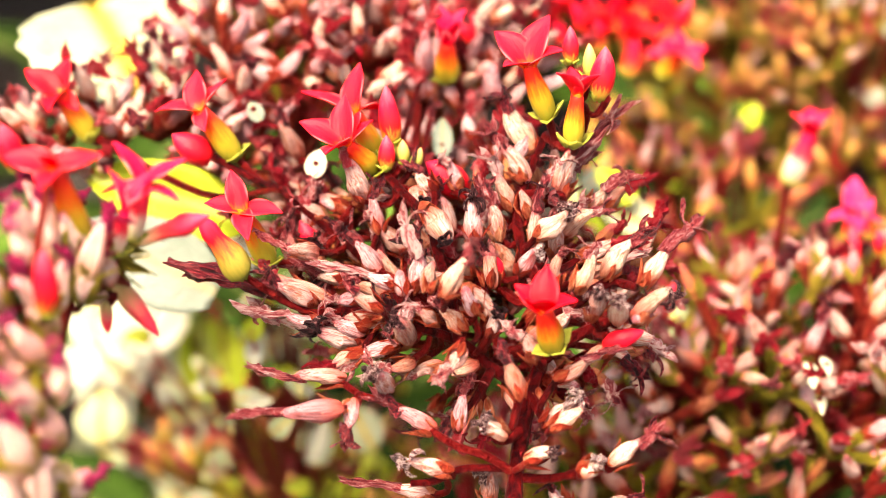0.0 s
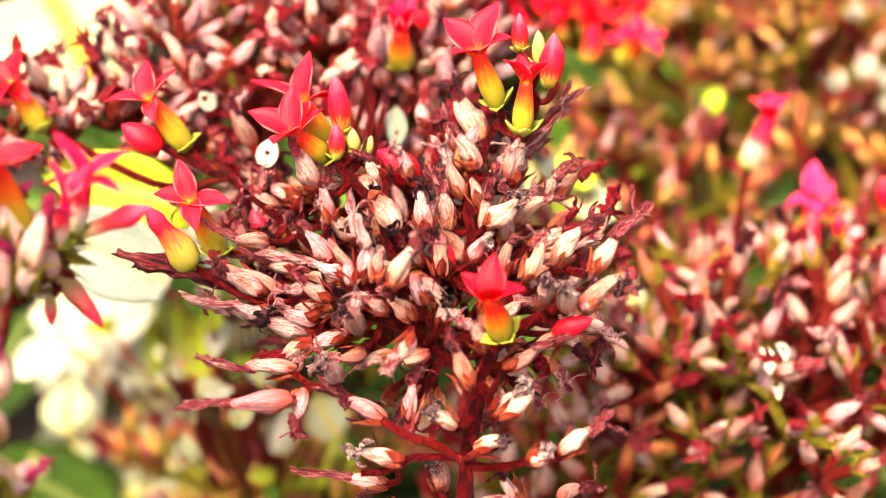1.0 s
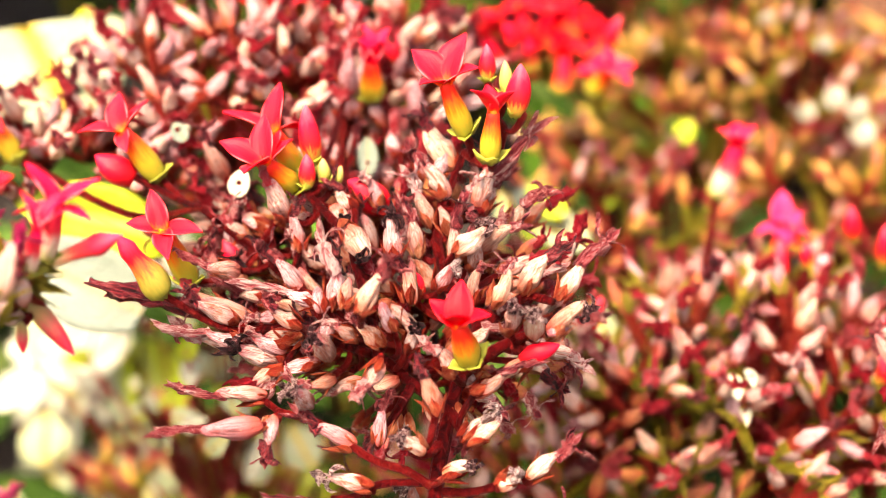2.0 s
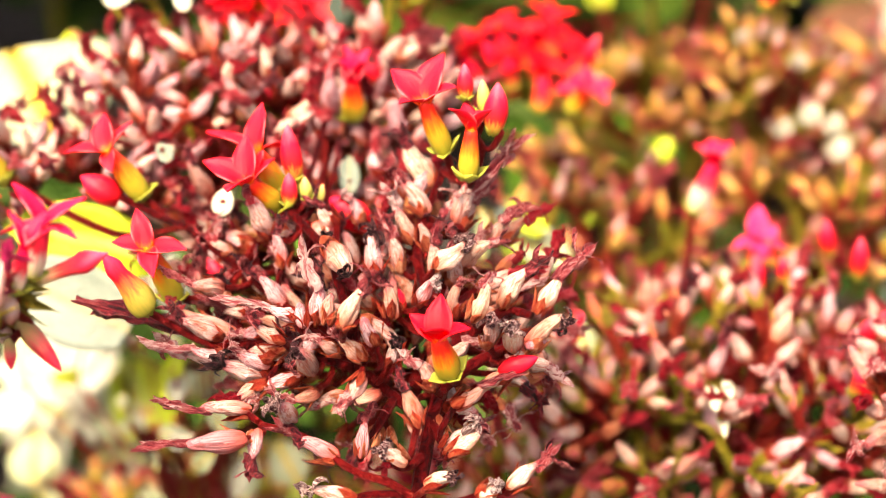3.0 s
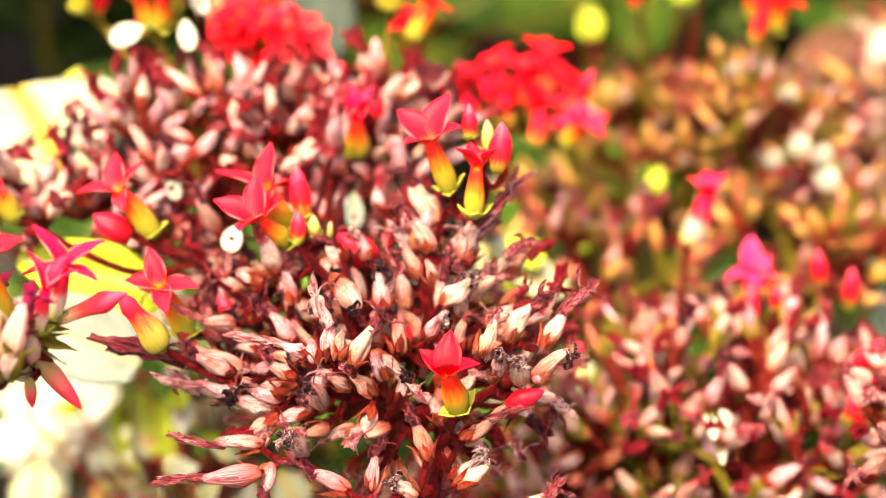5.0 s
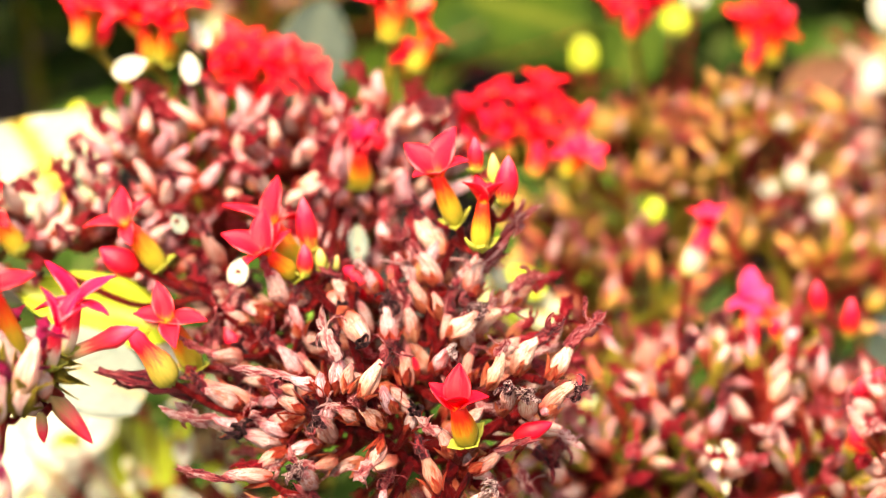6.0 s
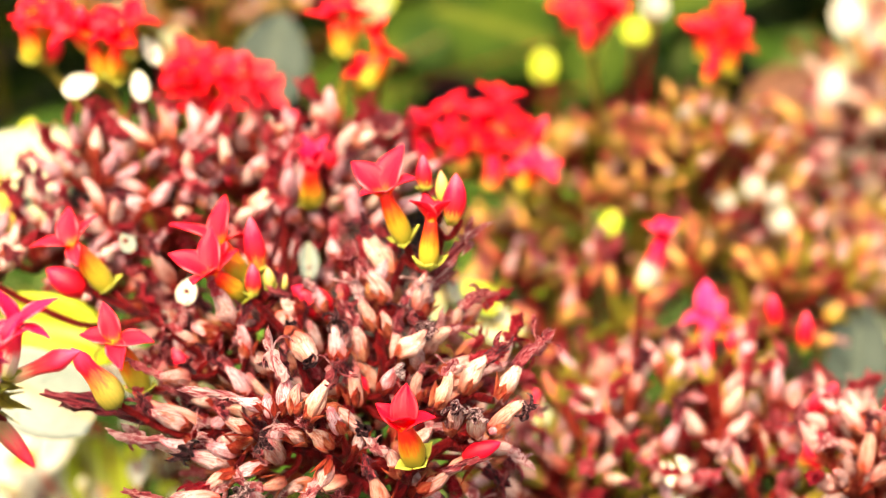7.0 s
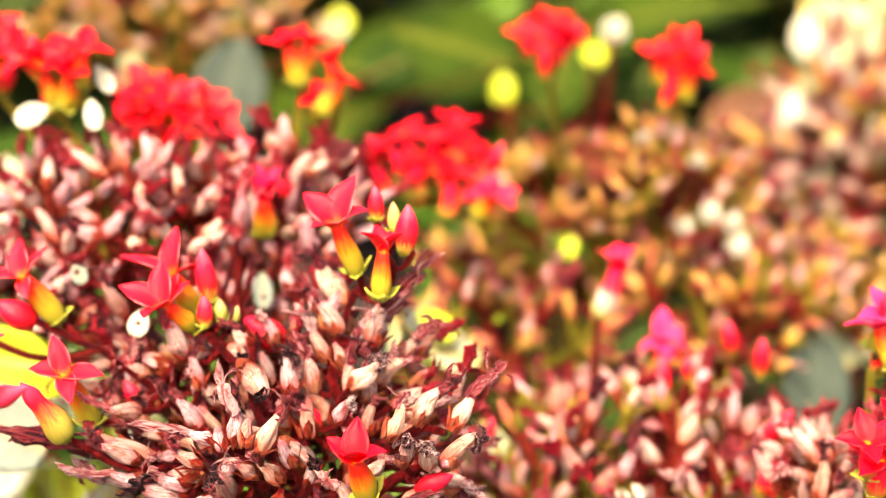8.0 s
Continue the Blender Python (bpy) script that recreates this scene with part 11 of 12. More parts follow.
leaf(low_brown, LEAF_WHITES[1], (-0.0476, 0.1193, 0.1101), (-0.0809, 0.1129, 0.1760), (-0.0022, -0.0045, 0.0096), (0.1, -1, 0.8), 0.0109, 0.0047, "leaf added for the blurred light spots")
leaf(low_brown, LEAF_PALES[2], (-0.0457, 0.1240, 0.0810), (-0.0837, 0.1410, 0.1248), (-0.0061, -0.0100, 0.0008), (0.1, -1, 0.8), 0.0118, 0.0066, "leaf added for the blurred light spots")
leaf(low_brown, LEAF_PALES[0], (-0.0436, 0.1291, 0.0496), (-0.0768, 0.2577, 0.0842), (-0.0012, -0.0133, -0.0047), (0.1, -1, 0.8), 0.0141, 0.0066, "leaf added for the blurred light spots")
leaf(low_brown, LEAF_PALES[1], (-0.0439, 0.1284, 0.0540), (-0.1103, 0.2258, 0.0899), (-0.0019, -0.0097, 0.0012), (0.1, -1, 0.8), 0.0099, 0.0035, "leaf added for the blurred light spots")
leaf(low_brown, LEAF_PALES[2], (-0.0454, 0.1247, 0.0766), (-0.1336, 0.2446, 0.1192), (0.0071, -0.0096, 0.0010), (0.1, -1, 0.8), 0.0120, 0.0041, "leaf added for the blurred light spots")
leaf(low_brown, LEAF_LIMES[0], (-0.0459, 0.1233, 0.0853), (-0.0737, 0.1321, 0.1305), (0.0080, -0.0053, 0.0079), (0.1, -1, 0.8), 0.0125, 0.0051, "leaf added for the blurred light spots")
leaf(low_brown, LEAF_PALES[1], (-0.0434, 0.1298, 0.0458), (-0.0595, 0.2669, 0.0793), (-0.0053, -0.0092, 0.0021), (0.1, -1, 0.8), 0.0108, 0.0040, "leaf added for the blurred light spots")
leaf(low_brown, LEAF_PALES[2], (-0.0439, 0.1285, 0.0536), (-0.0890, 0.2039, 0.0894), (0.0090, -0.0063, 0.0063), (0.1, -1, 0.8), 0.0127, 0.0047, "leaf added for the blurred light spots")
leaf(low_brown, LEAF_DRYS[0], (-0.0446, 0.1268, 0.0640), (-0.0623, 0.2415, 0.1029), (0.0043, -0.0104, -0.0002), (0.1, -1, 0.8), 0.0113, 0.0041, "leaf added for the blurred light spots")
leaf(low_brown, LEAF_PALES[1], (-0.0421, 0.1329, 0.0264), (-0.1446, 0.2488, 0.0541), (0.0015, -0.0110, -0.0010), (0.1, -1, 0.8), 0.0111, 0.0042, "leaf added for the blurred light spots")
leaf(low_brown, LEAF_LIMES[2], (-0.0473, 0.1199, 0.1059), (-0.0667, 0.1995, 0.1571), (0.0104, -0.0062, 0.0065), (0.1, -1, 0.8), 0.0138, 0.0062, "leaf added for the blurred light spots")
leaf(low_brown, LEAF_PALES[0], (-0.0462, 0.1226, 0.0895), (-0.0692, 0.1586, 0.1358), (0.0061, -0.0083, 0.0031), (0.1, -1, 0.8), 0.0108, 0.0037, "leaf added for the blurred light spots")
leaf(low_brown, LEAF_DRYS[1], (-0.0476, 0.1193, 0.1101), (-0.0500, 0.1118, 0.2028), (-0.0036, -0.0069, 0.0057), (0.1, -1, 0.8), 0.0097, 0.0037, "leaf added for the blurred light spots")
leaf(low_brown, LEAF_PALES[2], (-0.0476, 0.1193, 0.1101), (-0.0910, 0.1665, 0.1834), (-0.0071, -0.0087, 0.0030), (0.1, -1, 0.8), 0.0116, 0.0063, "leaf added for the blurred light spots")
leaf(low_brown, LEAF_LIMES[0], (-0.0442, 0.1277, 0.0586), (-0.0986, 0.1594, 0.0958), (0.0060, -0.0027, 0.0123), (0.1, -1, 0.8), 0.0139, 0.0058, "leaf added for the blurred light spots")
leaf(low_brown, LEAF_PALES[1], (-0.0462, 0.1227, 0.0890), (-0.0780, 0.1679, 0.1352), (-0.0077, -0.0090, 0.0026), (0.1, -1, 0.8), 0.0121, 0.0064, "leaf added for the blurred light spots")
leaf(low_brown, LEAF_PALES[2], (-0.0476, 0.1193, 0.1101), (-0.0559, 0.1690, 0.1752), (0.0068, -0.0104, -0.0002), (0.1, -1, 0.8), 0.0124, 0.0057, "leaf added for the blurred light spots")
leaf(low_brown, LEAF_LIMES[0], (-0.0457, 0.1239, 0.0816), (-0.0546, 0.2833, 0.1257), (-0.0017, -0.0113, -0.0014), (0.1, -1, 0.8), 0.0115, 0.0042, "leaf added for the blurred light spots")
leaf(low_brown, LEAF_DRYS[1], (-0.0465, 0.1219, 0.0939), (-0.0624, 0.1699, 0.1416), (0.0088, -0.0068, 0.0055), (0.1, -1, 0.8), 0.0124, 0.0052, "leaf added for the blurred light spots")
leaf(low_brown, LEAF_PALES[2], (-0.0476, 0.1193, 0.1101), (-0.0489, 0.1471, 0.1831), (0.0091, -0.0096, 0.0009), (0.1, -1, 0.8), 0.0133, 0.0068, "leaf added for the blurred light spots")
leaf(low_brown, LEAF_PALES[0], (-0.0476, 0.1193, 0.1101), (-0.0609, 0.1094, 0.2174), (0.0070, -0.0094, 0.0013), (0.1, -1, 0.8), 0.0118, 0.0056, "leaf added for the blurred light spots")
leaf(low_brown, LEAF_PALES[1], (-0.0424, 0.1321, 0.0312), (-0.1318, 0.2484, 0.0604), (0.0100, -0.0084, 0.0029), (0.1, -1, 0.8), 0.0134, 0.0049, "leaf added for the blurred light spots")
leaf(low_brown, LEAF_LIMES[2], (-0.0472, 0.1201, 0.1046), (-0.0862, 0.2035, 0.1554), (0.0003, -0.0102, 0.0003), (0.1, -1, 0.8), 0.0102, 0.0035, "leaf added for the blurred light spots")
leaf(low_brown, LEAF_PALES[0], (-0.0451, 0.1255, 0.0718), (-0.0541, 0.2439, 0.1129), (-0.0085, -0.0090, 0.0026), (0.1, -1, 0.8), 0.0126, 0.0057, "leaf added for the blurred light spots")
leaf(low_brown, LEAF_PALES[1], (-0.0476, 0.1193, 0.1101), (-0.0735, 0.1284, 0.1727), (0.0011, -0.0041, 0.0101), (0.1, -1, 0.8), 0.0110, 0.0043, "leaf added for the blurred light spots")
leaf(low_brown, LEAF_DRYS[2], (-0.0468, 0.1212, 0.0981), (-0.0728, 0.1773, 0.1470), (-0.0057, -0.0061, 0.0072), (0.1, -1, 0.8), 0.0110, 0.0049, "leaf added for the blurred light spots")
leaf(low_brown, LEAF_GREENS[0], (-0.0474, 0.1196, 0.1079), (-0.0547, 0.2246, 0.1597), (0.0055, -0.0089, 0.0023), (0.1, -1, 0.8), 0.0107, 0.0034, "leaf added for the blurred light spots")
leaf(low_brown, LEAF_PALES[1], (-0.0456, 0.1242, 0.0798), (-0.0477, 0.1764, 0.1232), (0.0074, -0.0033, 0.0112), (0.1, -1, 0.8), 0.0139, 0.0063, "leaf added for the blurred light spots")
leaf(low_brown, LEAF_GREENS[2], (-0.0476, 0.1193, 0.1101), (-0.0420, 0.0904, 0.1644), (0.0029, -0.0097, 0.0009), (0.1, -1, 0.8), 0.0102, 0.0046, "leaf added for the blurred light spots")
leaf(low_brown, LEAF_PALES[0], (-0.0468, 0.1211, 0.0985), (-0.0652, 0.1526, 0.1475), (0.0052, -0.0088, 0.0024), (0.1, -1, 0.8), 0.0105, 0.0036, "leaf added for the blurred light spots")
leaf(low_brown, LEAF_GREENS[1], (-0.0476, 0.1193, 0.1101), (-0.0523, 0.1144, 0.1914), (0.0010, -0.0114, -0.0016), (0.1, -1, 0.8), 0.0115, 0.0061, "leaf added for the blurred light spots")
leaf(low_brown, LEAF_WHITES[2], (-0.0461, 0.1229, 0.0878), (-0.0803, 0.1508, 0.1337), (0.0007, -0.0041, 0.0103), (0.1, -1, 0.8), 0.0111, 0.0039, "leaf added for the blurred light spots")
leaf(low_brown, LEAF_GREENS[0], (-0.0476, 0.1193, 0.1101), (-0.0551, 0.1823, 0.1701), (0.0081, -0.0100, 0.0004), (0.1, -1, 0.8), 0.0128, 0.0059, "leaf added for the blurred light spots")
leaf(low_brown, LEAF_PALES[1], (-0.0455, 0.1244, 0.0789), (-0.1183, 0.1382, 0.1221), (-0.0015, -0.0024, 0.0131), (0.1, -1, 0.8), 0.0134, 0.0065, "leaf added for the blurred light spots")
leaf(low_brown, LEAF_DRYS[2], (-0.0476, 0.1193, 0.1101), (-0.0436, 0.1901, 0.1638), (0.0034, -0.0101, 0.0003), (0.1, -1, 0.8), 0.0107, 0.0039, "leaf added for the blurred light spots")
leaf(low_brown, LEAF_LIMES[0], (-0.0476, 0.1193, 0.1101), (-0.0893, 0.1333, 0.1849), (-0.0054, -0.0073, 0.0052), (0.1, -1, 0.8), 0.0105, 0.0052, "leaf added for the blurred light spots")
leaf(low_brown, LEAF_PALES[1], (-0.0461, 0.1230, 0.0874), (-0.1316, 0.2428, 0.1331), (0.0086, -0.0089, 0.0021), (0.1, -1, 0.8), 0.0125, 0.0044, "leaf added for the blurred light spots")
leaf(low_brown, LEAF_DRYS[2], (-0.0438, 0.1286, 0.0530), (-0.0552, 0.1768, 0.0886), (-0.0009, -0.0043, 0.0100), (0.1, -1, 0.8), 0.0109, 0.0033, "leaf added for the blurred light spots")
leaf(low_brown, LEAF_PALES[0], (-0.0450, 0.1255, 0.0716), (-0.0792, 0.2851, 0.1126), (0.0075, -0.0072, 0.0049), (0.1, -1, 0.8), 0.0115, 0.0036, "leaf added for the blurred light spots")
leaf(shaded, LEAF_LIMES[1], (0.0647, 0.1464, 0.1180), (0.1145, 0.2161, 0.1578), (0.0021, -0.0114, -0.0020), (0.1, -1, 0.8), 0.0117, 0.0053, "yellow-green leaf between the heads")
leaf(shaded, LEAF_LIMES[2], (0.0664, 0.1505, 0.0765), (0.1601, 0.1918, 0.1093), (-0.0065, -0.0065, 0.0064), (0.1, -1, 0.8), 0.0112, 0.0028, "yellow-green leaf between the heads")
leaf(shaded, LEAF_PALES[0], (0.0637, 0.1438, 0.1438), (0.0654, 0.1505, 0.1880), (-0.0019, -0.0110, -0.0014), (0.1, -1, 0.8), 0.0113, 0.0051, "yellow-green leaf between the heads")
leaf(shaded, LEAF_LIMES[1], (0.0651, 0.1473, 0.1087), (0.0620, 0.1536, 0.1470), (-0.0032, -0.0095, 0.0012), (0.1, -1, 0.8), 0.0101, 0.0036, "yellow-green leaf between the heads")
leaf(shaded, LEAF_PALES[2], (0.0648, 0.1466, 0.1158), (0.0892, 0.1949, 0.1552), (-0.0036, -0.0046, 0.0098), (0.1, -1, 0.8), 0.0114, 0.0040, "yellow-green leaf between the heads")
leaf(shaded, LEAF_PALES[0], (0.0641, 0.1447, 0.1352), (0.0995, 0.2268, 0.1779), (-0.0073, -0.0091, 0.0019), (0.1, -1, 0.8), 0.0119, 0.0042, "yellow-green leaf between the heads")
leaf(shaded, LEAF_PALES[1], (0.0658, 0.1490, 0.0918), (0.0927, 0.1900, 0.1272), (-0.0034, -0.0116, -0.0023), (0.1, -1, 0.8), 0.0123, 0.0056, "yellow-green leaf between the heads")
leaf(shaded, LEAF_LIMES[2], (0.0644, 0.1455, 0.1267), (0.0891, 0.2286, 0.1680), (0.0010, -0.0098, 0.0007), (0.1, -1, 0.8), 0.0099, 0.0030, "yellow-green leaf between the heads")
leaf(shaded, LEAF_GREENS[0], (0.0634, 0.1430, 0.1524), (0.0677, 0.1502, 0.1979), (-0.0030, -0.0048, 0.0094), (0.1, -1, 0.8), 0.0110, 0.0042, "yellow-green leaf between the heads")
leaf(shaded, LEAF_GREENS[1], (0.0634, 0.1430, 0.1523), (0.0399, 0.1594, 0.1979), (-0.0002, -0.0115, -0.0021), (0.1, -1, 0.8), 0.0117, 0.0055, "yellow-green leaf between the heads")
leaf(shaded, LEAF_GREENS[2], (0.0647, 0.1464, 0.1179), (0.0466, 0.1923, 0.1577), (-0.0015, -0.0111, -0.0016), (0.1, -1, 0.8), 0.0114, 0.0048, "yellow-green leaf between the heads")
leaf(shaded, LEAF_LIMES[0], (0.0647, 0.1463, 0.1182), (0.1333, 0.1835, 0.1581), (0.0004, -0.0113, -0.0018), (0.1, -1, 0.8), 0.0114, 0.0053, "yellow-green leaf between the heads")
leaf(shaded, LEAF_LIMES[1], (0.0628, 0.1416, 0.1666), (0.0630, 0.1822, 0.2146), (-0.0056, -0.0104, -0.0003), (0.1, -1, 0.8), 0.0118, 0.0049, "yellow-green leaf between the heads")
leaf(shaded, LEAF_LIMES[2], (0.0642, 0.1451, 0.1311), (0.1112, 0.1371, 0.1731), (-0.0012, -0.0109, -0.0012), (0.1, -1, 0.8), 0.0111, 0.0052, "yellow-green leaf between the heads")
leaf(shaded, LEAF_GREENS[0], (0.0637, 0.1437, 0.1454), (0.0431, 0.2208, 0.1897), (-0.0046, -0.0062, 0.0070), (0.1, -1, 0.8), 0.0104, 0.0034, "yellow-green leaf between the heads")
leaf(shaded, LEAF_PALES[1], (0.0649, 0.1468, 0.1133), (0.0696, 0.1296, 0.1523), (-0.0083, -0.0071, 0.0053), (0.1, -1, 0.8), 0.0122, 0.0053, "yellow-green leaf between the heads")
leaf(shaded, LEAF_LIMES[2], (0.0652, 0.1474, 0.1074), (0.1042, 0.1689, 0.1455), (-0.0068, -0.0101, 0.0002), (0.1, -1, 0.8), 0.0122, 0.0052, "yellow-green leaf between the heads")
leaf(shaded, LEAF_LIMES[0], (0.0638, 0.1439, 0.1430), (0.0762, 0.1685, 0.1870), (-0.0017, -0.0101, 0.0002), (0.1, -1, 0.8), 0.0103, 0.0036, "yellow-green leaf between the heads")
# Leaves added to whiten this head the way strong light would.
leaf(overlit, LEAF_PALES[1], (0.2109, 0.2983, 0.1664), (0.2251, 0.3605, 0.2507), (0.0023, -0.0126, -0.0046), (0.1, -1, 0.8), 0.0095, 0.0082, "leaf added for the blurred light spots")
leaf(overlit, LEAF_WHITES[2], (0.2111, 0.2988, 0.1612), (0.2258, 0.3623, 0.2283), (-0.0090, -0.0097, -0.0004), (0.1, -1, 0.8), 0.0093, 0.0080, "leaf added for the blurred light spots")
leaf(overlit, LEAF_WHITES[0], (0.2109, 0.2983, 0.1664), (0.1911, 0.2987, 0.2633), (-0.0063, -0.0034, 0.0118), (0.1, -1, 0.8), 0.0098, 0.0084, "leaf added for the blurred light spots")
leaf(overlit, LEAF_WHITES[1], (0.2110, 0.2985, 0.1641), (0.1970, 0.3047, 0.2320), (0.0038, -0.0051, 0.0097), (0.1, -1, 0.8), 0.0082, 0.0071, "leaf added for the blurred light spots")
leaf(overlit, LEAF_PALES[2], (0.2112, 0.2990, 0.1598), (0.1929, 0.2784, 0.2265), (-0.0104, -0.0077, 0.0033), (0.1, -1, 0.8), 0.0093, 0.0080, "leaf added for the blurred light spots")
leaf(overlit, LEAF_WHITES[0], (0.2119, 0.3009, 0.1418), (0.2147, 0.3016, 0.2032), (-0.0036, -0.0045, 0.0101), (0.1, -1, 0.8), 0.0082, 0.0071, "leaf added for the blurred light spots")
leaf(overlit, LEAF_PALES[1], (0.2113, 0.2994, 0.1555), (0.2347, 0.3827, 0.2209), (-0.0085, -0.0018, 0.0145), (0.1, -1, 0.8), 0.0119, 0.0103, "leaf added for the blurred light spots")
leaf(overlit, LEAF_WHITES[2], (0.2115, 0.2999, 0.1513), (0.2031, 0.3553, 0.2155), (0.0069, -0.0050, 0.0102), (0.1, -1, 0.8), 0.0093, 0.0080, "leaf added for the blurred light spots")
leaf(overlit, LEAF_WHITES[0], (0.2114, 0.2995, 0.1551), (0.2168, 0.3687, 0.2203), (-0.0051, -0.0050, 0.0088), (0.1, -1, 0.8), 0.0081, 0.0070, "leaf added for the blurred light spots")
leaf(overlit, LEAF_PALES[1], (0.2115, 0.2997, 0.1528), (0.2029, 0.3617, 0.2175), (-0.0015, -0.0031, 0.0129), (0.1, -1, 0.8), 0.0093, 0.0080, "leaf added for the blurred light spots")
leaf(overlit, LEAF_PALES[2], (0.2122, 0.3016, 0.1355), (0.2304, 0.3196, 0.1950), (-0.0149, -0.0082, 0.0018), (0.1, -1, 0.8), 0.0120, 0.0104, "leaf added for the blurred light spots")
leaf(overlit, LEAF_PALES[0], (0.2109, 0.2983, 0.1664), (0.1978, 0.2921, 0.2505), (-0.0108, -0.0060, 0.0063), (0.1, -1, 0.8), 0.0098, 0.0084, "leaf added for the blurred light spots")
leaf(overlit, LEAF_PALES[1], (0.2121, 0.3014, 0.1371), (0.2276, 0.3394, 0.1971), (-0.0017, -0.0119, -0.0036), (0.1, -1, 0.8), 0.0087, 0.0076, "leaf added for the blurred light spots")
leaf(overlit, LEAF_WHITES[2], (0.2130, 0.3035, 0.1181), (0.2305, 0.3624, 0.1726), (0.0070, -0.0063, 0.0078), (0.1, -1, 0.8), 0.0086, 0.0075, "leaf added for the blurred light spots")
leaf(overlit, LEAF_WHITES[0], (0.2109, 0.2983, 0.1664), (0.2019, 0.3032, 0.2404), (-0.0011, -0.0116, -0.0029), (0.1, -1, 0.8), 0.0084, 0.0073, "leaf added for the blurred light spots")
open_leaf(narrow, LEAF_MINTS[0], (-0.0049, 0.0600, 0.2904), 0, 0.0089, 0.0048, "pale yellow-green leaf between the heads")
open_leaf(mauve, LEAF_LIMES[1], (-0.0804, 0.1300, 0.2902), 10, 0.0108, 0.0069, "small lime-green leaf added for a blurred highlight")
open_leaf(mauve, LEAF_WHITES[2], (-0.0492, 0.0750, 0.2883), -30, 0.0059, 0.0053, "small leaf whitened for a blurred highlight")
open_leaf(shaded, LEAF_LIMES[0], (0.0371, 0.1000, 0.2571), -50, 0.0122, 0.0072, "yellow-green leaf between the heads")
open_leaf(shaded, LEAF_PALES[1], (0.0409, 0.1000, 0.2480), -70, 0.0159, 0.0087, "pale yellow-green leaf between the heads")
open_leaf(shaded, LEAF_PALES[2], (0.0259, 0.0900, 0.2586), 0, 0.0133, 0.0036, "pale yellow-green leaf between the heads")
open_leaf(shaded, LEAF_MINTS[1], (0.0343, 0.1200, 0.2477), 60, 0.0105, 0.0060, "pale green leaf between the heads")
open_leaf(shaded, LEAF_OLIVES[0], (0.0795, 0.1700, 0.2396), -20, 0.0142, 0.0125, "olive-green leaf between the heads")
open_leaf(shaded, LEAF_LIMES[1], (0.0798, 0.1650, 0.2440), 30, 0.0082, 0.0056, "lime-green leaf between the heads")
open_leaf(wide, LEAF_SAGES[0], (0.0987, 0.0850, 0.1911), 0, 0.0168, 0.0122, "sage-green leaf low among the stalks")
open_leaf(back_left, LEAF_SAGES[1], (-0.0224, 0.2400, 0.2661), 10, 0.0351, 0.0240, "sage-green leaf in soft light")
open_leaf(back_left, LEAF_OLIVES[1], (0.0639, 0.4500, 0.1955), -70, 0.0587, 0.0408, "olive-green leaf in soft light")
# Lime, pale and white leaves from here are added as blurred highlights.
open_leaf(back_left, LEAF_LIMES[0], (0.0128, 0.3600, 0.2419), 0, 0.0116, 0.0107, "lime-green leaf added for a blurred highlight")
open_leaf(back_left, LEAF_PALES[0], (-0.0655, 0.3300, 0.2383), 0, 0.0086, 0.0082, "pale green leaf added for a blurred highlight")
open_leaf(golden, LEAF_LIMES[2], (0.0719, 0.3000, 0.2389), 0, 0.0103, 0.0091, "lime-green leaf added for a blurred highlight")
open_leaf(golden, LEAF_WHITES[1], (0.1109, 0.3000, 0.2603), 0, 0.0094, 0.0086, "leaf whitened for a blurred highlight")
open_leaf(golden, LEAF_LIMES[0], (0.1048, 0.3000, 0.2513), 20, 0.0103, 0.0095, "lime-green leaf added for a blurred highlight")
open_leaf(far_golden, LEAF_SAGES[2], (0.1513, 0.1400, 0.2110), 10, 0.0357, 0.0204, "grey-green leaf beside the dry heads")
open_leaf(far_golden, LEAF_SAGES[0], (0.1844, 0.2600, 0.1955), 0, 0.0311, 0.0145, "grey-green leaf beside the dry heads")
open_leaf(far_golden, LEAF_OLIVES[2], (0.1721, 0.3000, 0.2058), 40, 0.0345, 0.0237, "olive-green leaf beside the dry heads")
open_leaf(far_golden, LEAF_WHITES[0], (0.1903, 0.3000, 0.2004), 0, 0.0061, 0.0057, "small leaf whitened for a blurred highlight")
open_leaf(overlit, LEAF_WHITES[2], (0.1871, 0.3200, 0.2485), 0, 0.0185, 0.0130, "leaf whitened for a blurred highlight")
open_leaf(overlit, LEAF_WHITES[1], (0.1795, 0.3000, 0.2320), 20, 0.0136, 0.0094, "leaf whitened for a blurred highlight")
open_leaf(mauve, LEAF_WHITES[0], (-0.0602, 0.1000, 0.3173), 60, 0.0086, 0.0056, "small leaf whitened for a blurred highlight")
open_leaf(mauve, LEAF_WHITES[1], (-0.0458, 0.1000, 0.3171), -10, 0.0078, 0.0044, "small leaf whitened for a blurred highlight")
open_leaf(mauve, LEAF_WHITES[2], (-0.0440, 0.1100, 0.3223), -30, 0.0084, 0.0042, "small leaf whitened for a blurred highlight")
open_leaf(low_mauve, LEAF_WHITES[0], (-0.0992, 0.1700, 0.1663), 40, 0.0302, 0.0231, "leaf whitened for sun glare")
open_leaf(low_mauve, LEAF_PALES[1], (-0.0872, 0.1700, 0.1485), -20, 0.0216, 0.0162, "pale green sunlit leaf")
open_leaf(low_mauve, LEAF_WHITES[2], (-0.1162, 0.1800, 0.1248), 0, 0.0245, 0.0170, "leaf whitened for sun glare")
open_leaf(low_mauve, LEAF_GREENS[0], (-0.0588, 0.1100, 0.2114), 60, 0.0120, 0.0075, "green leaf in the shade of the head")
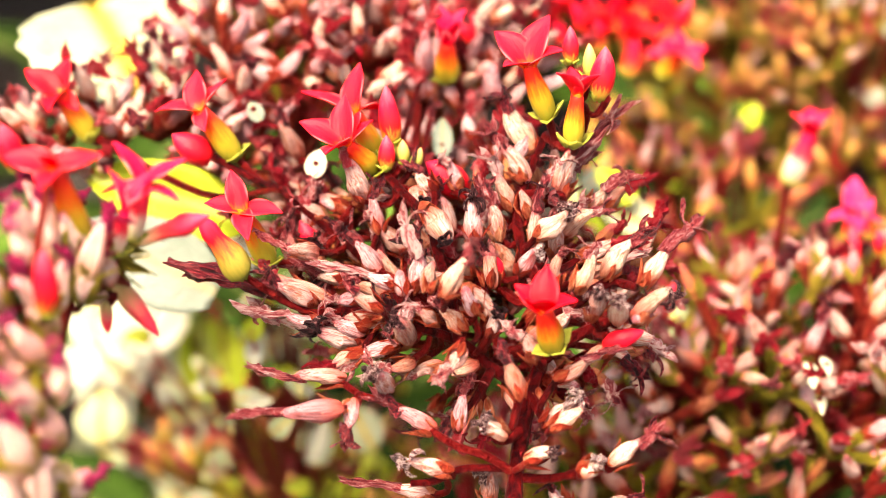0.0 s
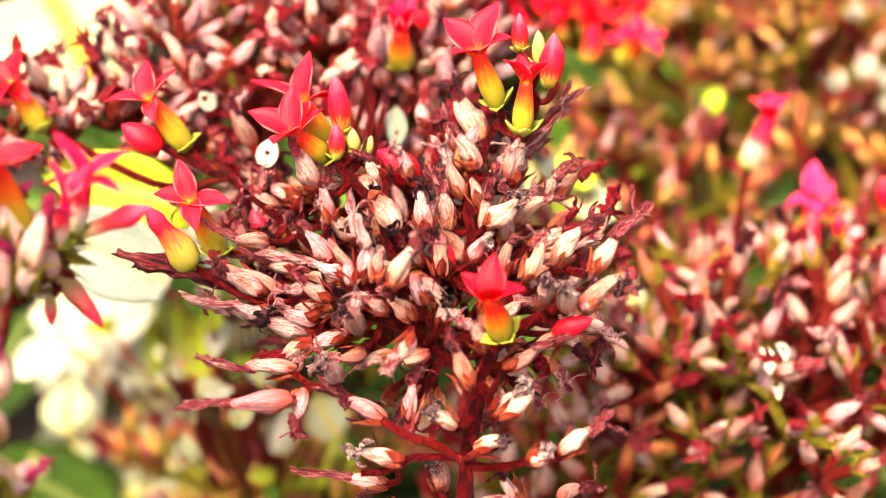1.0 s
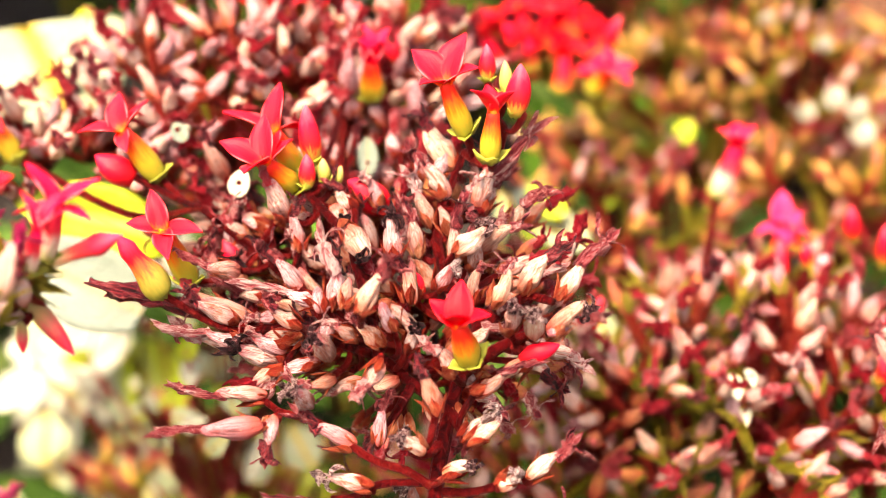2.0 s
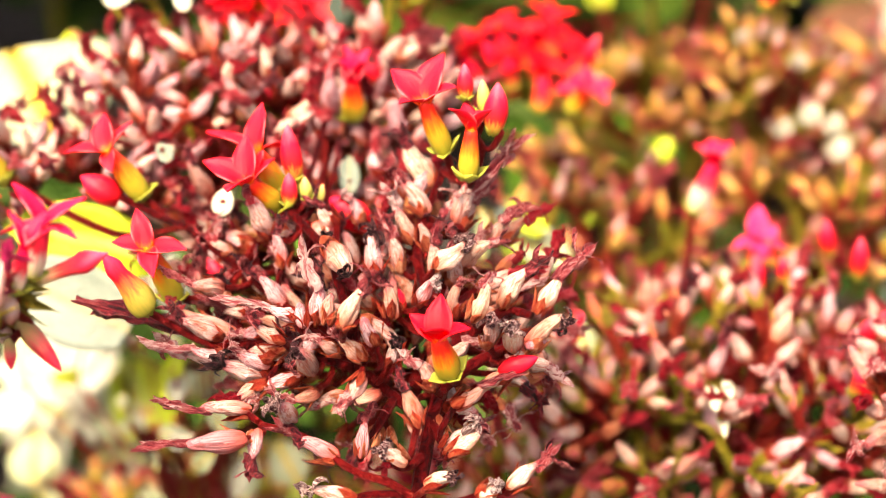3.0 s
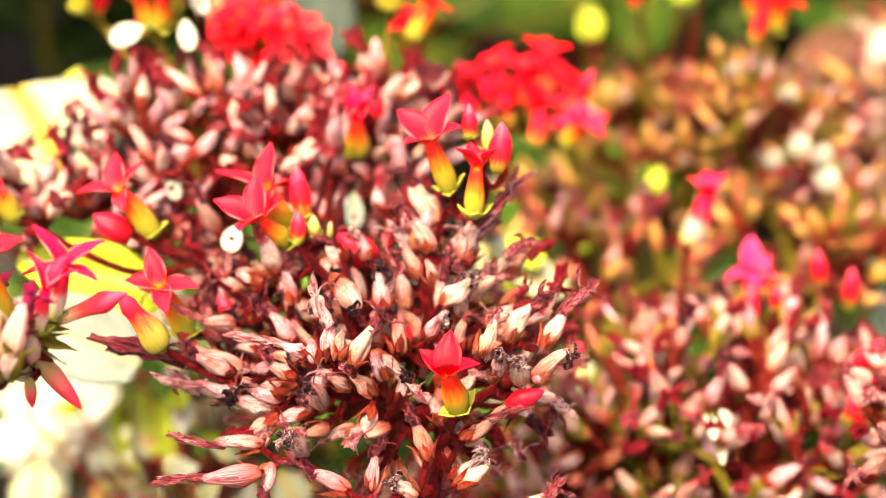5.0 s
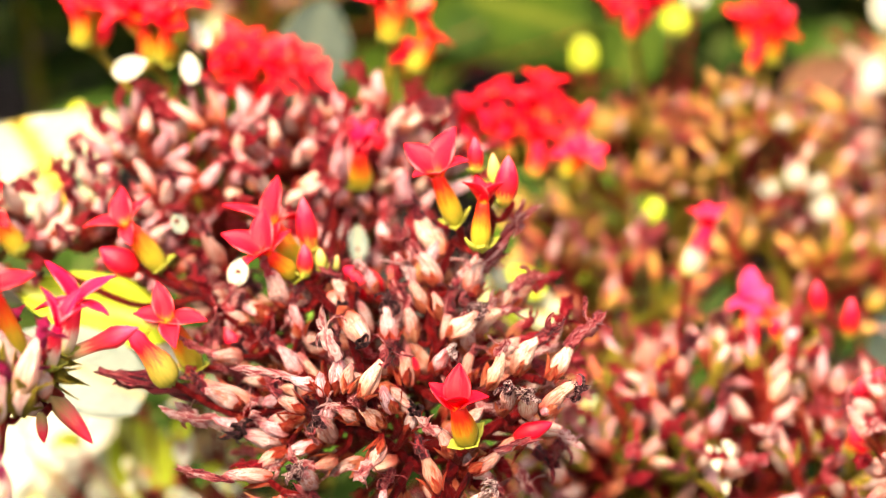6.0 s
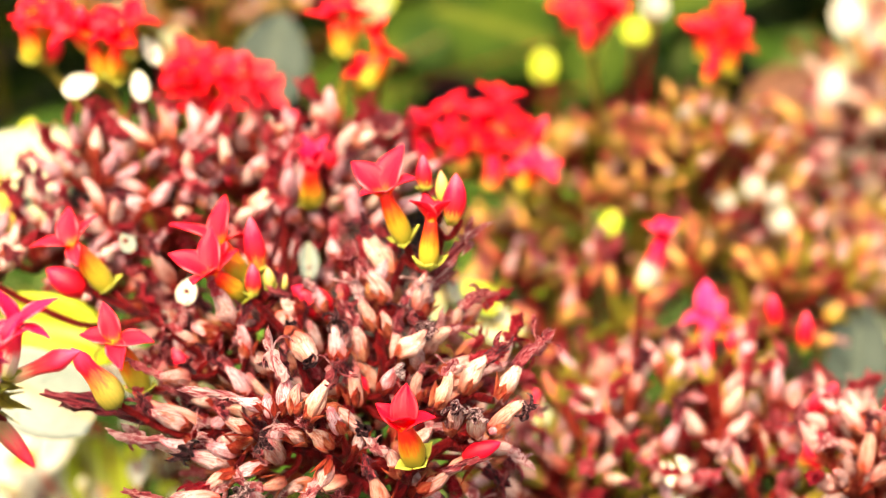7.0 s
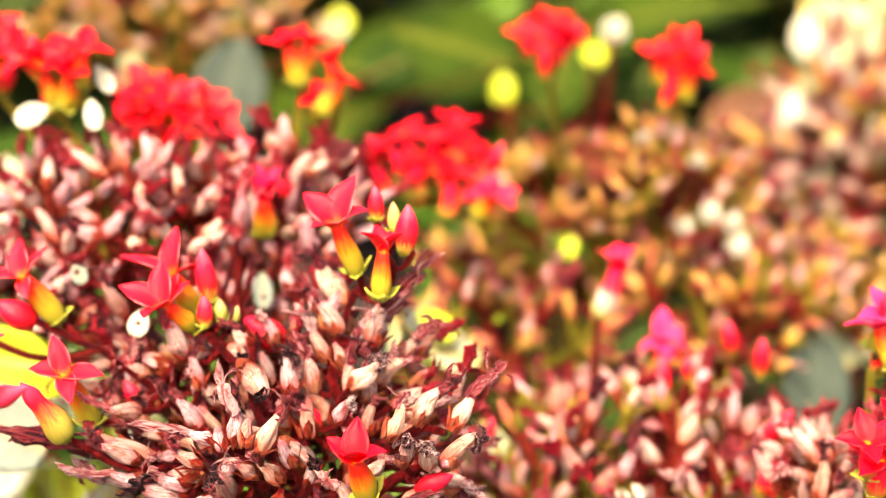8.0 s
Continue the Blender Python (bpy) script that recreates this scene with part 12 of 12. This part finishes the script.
open_leaf(low_brown, LEAF_SAGES[2], (-0.0922, 0.2000, 0.0814), 50, 0.0301, 0.0180, "sage-green leaf low among the stalks")
open_leaf(overlit, LEAF_PALES[0], (0.2349, 0.4000, 0.1711), 10, 0.0607, 0.0380, "pale green leaf behind the overlit head")
open_leaf(overlit, LEAF_PALES[2], (0.2332, 0.4200, 0.2079), -40, 0.0508, 0.0356, "pale green leaf behind the overlit head")
open_leaf(back_left, LEAF_OLIVES[0], (0.1076, 0.4200, 0.1935), 20, 0.0397, 0.0297, "green leaf in soft light")
open_leaf(back_left, LEAF_GREENS[1], (0.0870, 0.5000, 0.1926), 60, 0.0325, 0.0190, "green leaf in soft light")
open_leaf(low_brown, LEAF_PALES[1], (-0.0267, 0.1000, 0.1798), -30, 0.0126, 0.0110, "pale green leaf low behind the head")
open_leaf(low_brown, LEAF_PALES[0], (-0.0390, 0.1000, 0.1764), 0, 0.0158, 0.0095, "pale green leaf low behind the head")
open_leaf(low_brown, LEAF_OLIVES[2], (0.0304, 0.1200, 0.1605), 20, 0.0248, 0.0149, "olive-green leaf low behind the stem")
open_leaf(low_right, LEAF_OLIVES[1], (0.0477, 0.1100, 0.1916), -10, 0.0268, 0.0142, "olive-green leaf low behind the stem")
open_leaf(low_mauve, LEAF_LIMES[0], (-0.0775, 0.1600, 0.1602), -30, 0.0268, 0.0214, "yellow-green leaf in soft light")
open_leaf(low_mauve, LEAF_WHITES[0], (-0.0909, 0.1500, 0.1835), 20, 0.0259, 0.0207, "leaf whitened for soft sun glare")
open_leaf(low_brown, LEAF_PALES[1], (-0.1106, 0.1500, 0.1436), 0, 0.0163, 0.0154, "pale green leaf low among the stalks")
open_leaf(shaded, LEAF_PALES[0], (0.0408, 0.1200, 0.2388), -60, 0.0214, 0.0092, "pale yellow-green leaf between the heads")
open_leaf(shaded, LEAF_PALES[2], (0.0511, 0.0750, 0.2354), -25, 0.0148, 0.0073, "pale green leaf between the heads")
open_leaf(shaded, LEAF_LIMES[1], (0.0743, 0.1200, 0.1995), 0, 0.0112, 0.0096, "lime-green leaf between the heads")
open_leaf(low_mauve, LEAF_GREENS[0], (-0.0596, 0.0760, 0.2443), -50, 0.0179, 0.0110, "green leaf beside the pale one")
open_leaf(golden, LEAF_WHITES[2], (0.1626, 0.3000, 0.1867), 20, 0.0173, 0.0160, "leaf whitened for a blurred highlight")
open_leaf(golden, LEAF_WHITES[1], (0.1585, 0.3000, 0.1757), 60, 0.0182, 0.0139, "leaf whitened for a blurred highlight")
open_leaf(golden, LEAF_GREENS[2], (0.0876, 0.2200, 0.2140), 30, 0.0156, 0.0115, "green leaf catching the light")
open_leaf(right_golden, LEAF_PALES[0], (0.1595, 0.2000, 0.1991), 10, 0.0105, 0.0098, "pale yellow-green leaf catching the light")
open_leaf(right_golden, LEAF_PALES[1], (0.1747, 0.2000, 0.1857), -30, 0.0165, 0.0127, "pale yellow-green leaf catching the light")
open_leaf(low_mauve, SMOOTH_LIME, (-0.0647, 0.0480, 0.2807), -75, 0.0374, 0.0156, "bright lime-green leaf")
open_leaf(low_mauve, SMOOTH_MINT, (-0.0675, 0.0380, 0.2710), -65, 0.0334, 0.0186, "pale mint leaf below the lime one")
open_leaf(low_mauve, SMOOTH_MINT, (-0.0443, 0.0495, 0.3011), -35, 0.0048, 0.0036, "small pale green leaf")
# Whitened leaf stands for a bright gap behind the petals.
open_leaf(low_mauve, SMOOTH_WHITE, (-0.0302, 0.0360, 0.2964), 15, 0.0063, 0.0045, "small leaf whitened as a bright spot")

LAYER = random.Random(5)
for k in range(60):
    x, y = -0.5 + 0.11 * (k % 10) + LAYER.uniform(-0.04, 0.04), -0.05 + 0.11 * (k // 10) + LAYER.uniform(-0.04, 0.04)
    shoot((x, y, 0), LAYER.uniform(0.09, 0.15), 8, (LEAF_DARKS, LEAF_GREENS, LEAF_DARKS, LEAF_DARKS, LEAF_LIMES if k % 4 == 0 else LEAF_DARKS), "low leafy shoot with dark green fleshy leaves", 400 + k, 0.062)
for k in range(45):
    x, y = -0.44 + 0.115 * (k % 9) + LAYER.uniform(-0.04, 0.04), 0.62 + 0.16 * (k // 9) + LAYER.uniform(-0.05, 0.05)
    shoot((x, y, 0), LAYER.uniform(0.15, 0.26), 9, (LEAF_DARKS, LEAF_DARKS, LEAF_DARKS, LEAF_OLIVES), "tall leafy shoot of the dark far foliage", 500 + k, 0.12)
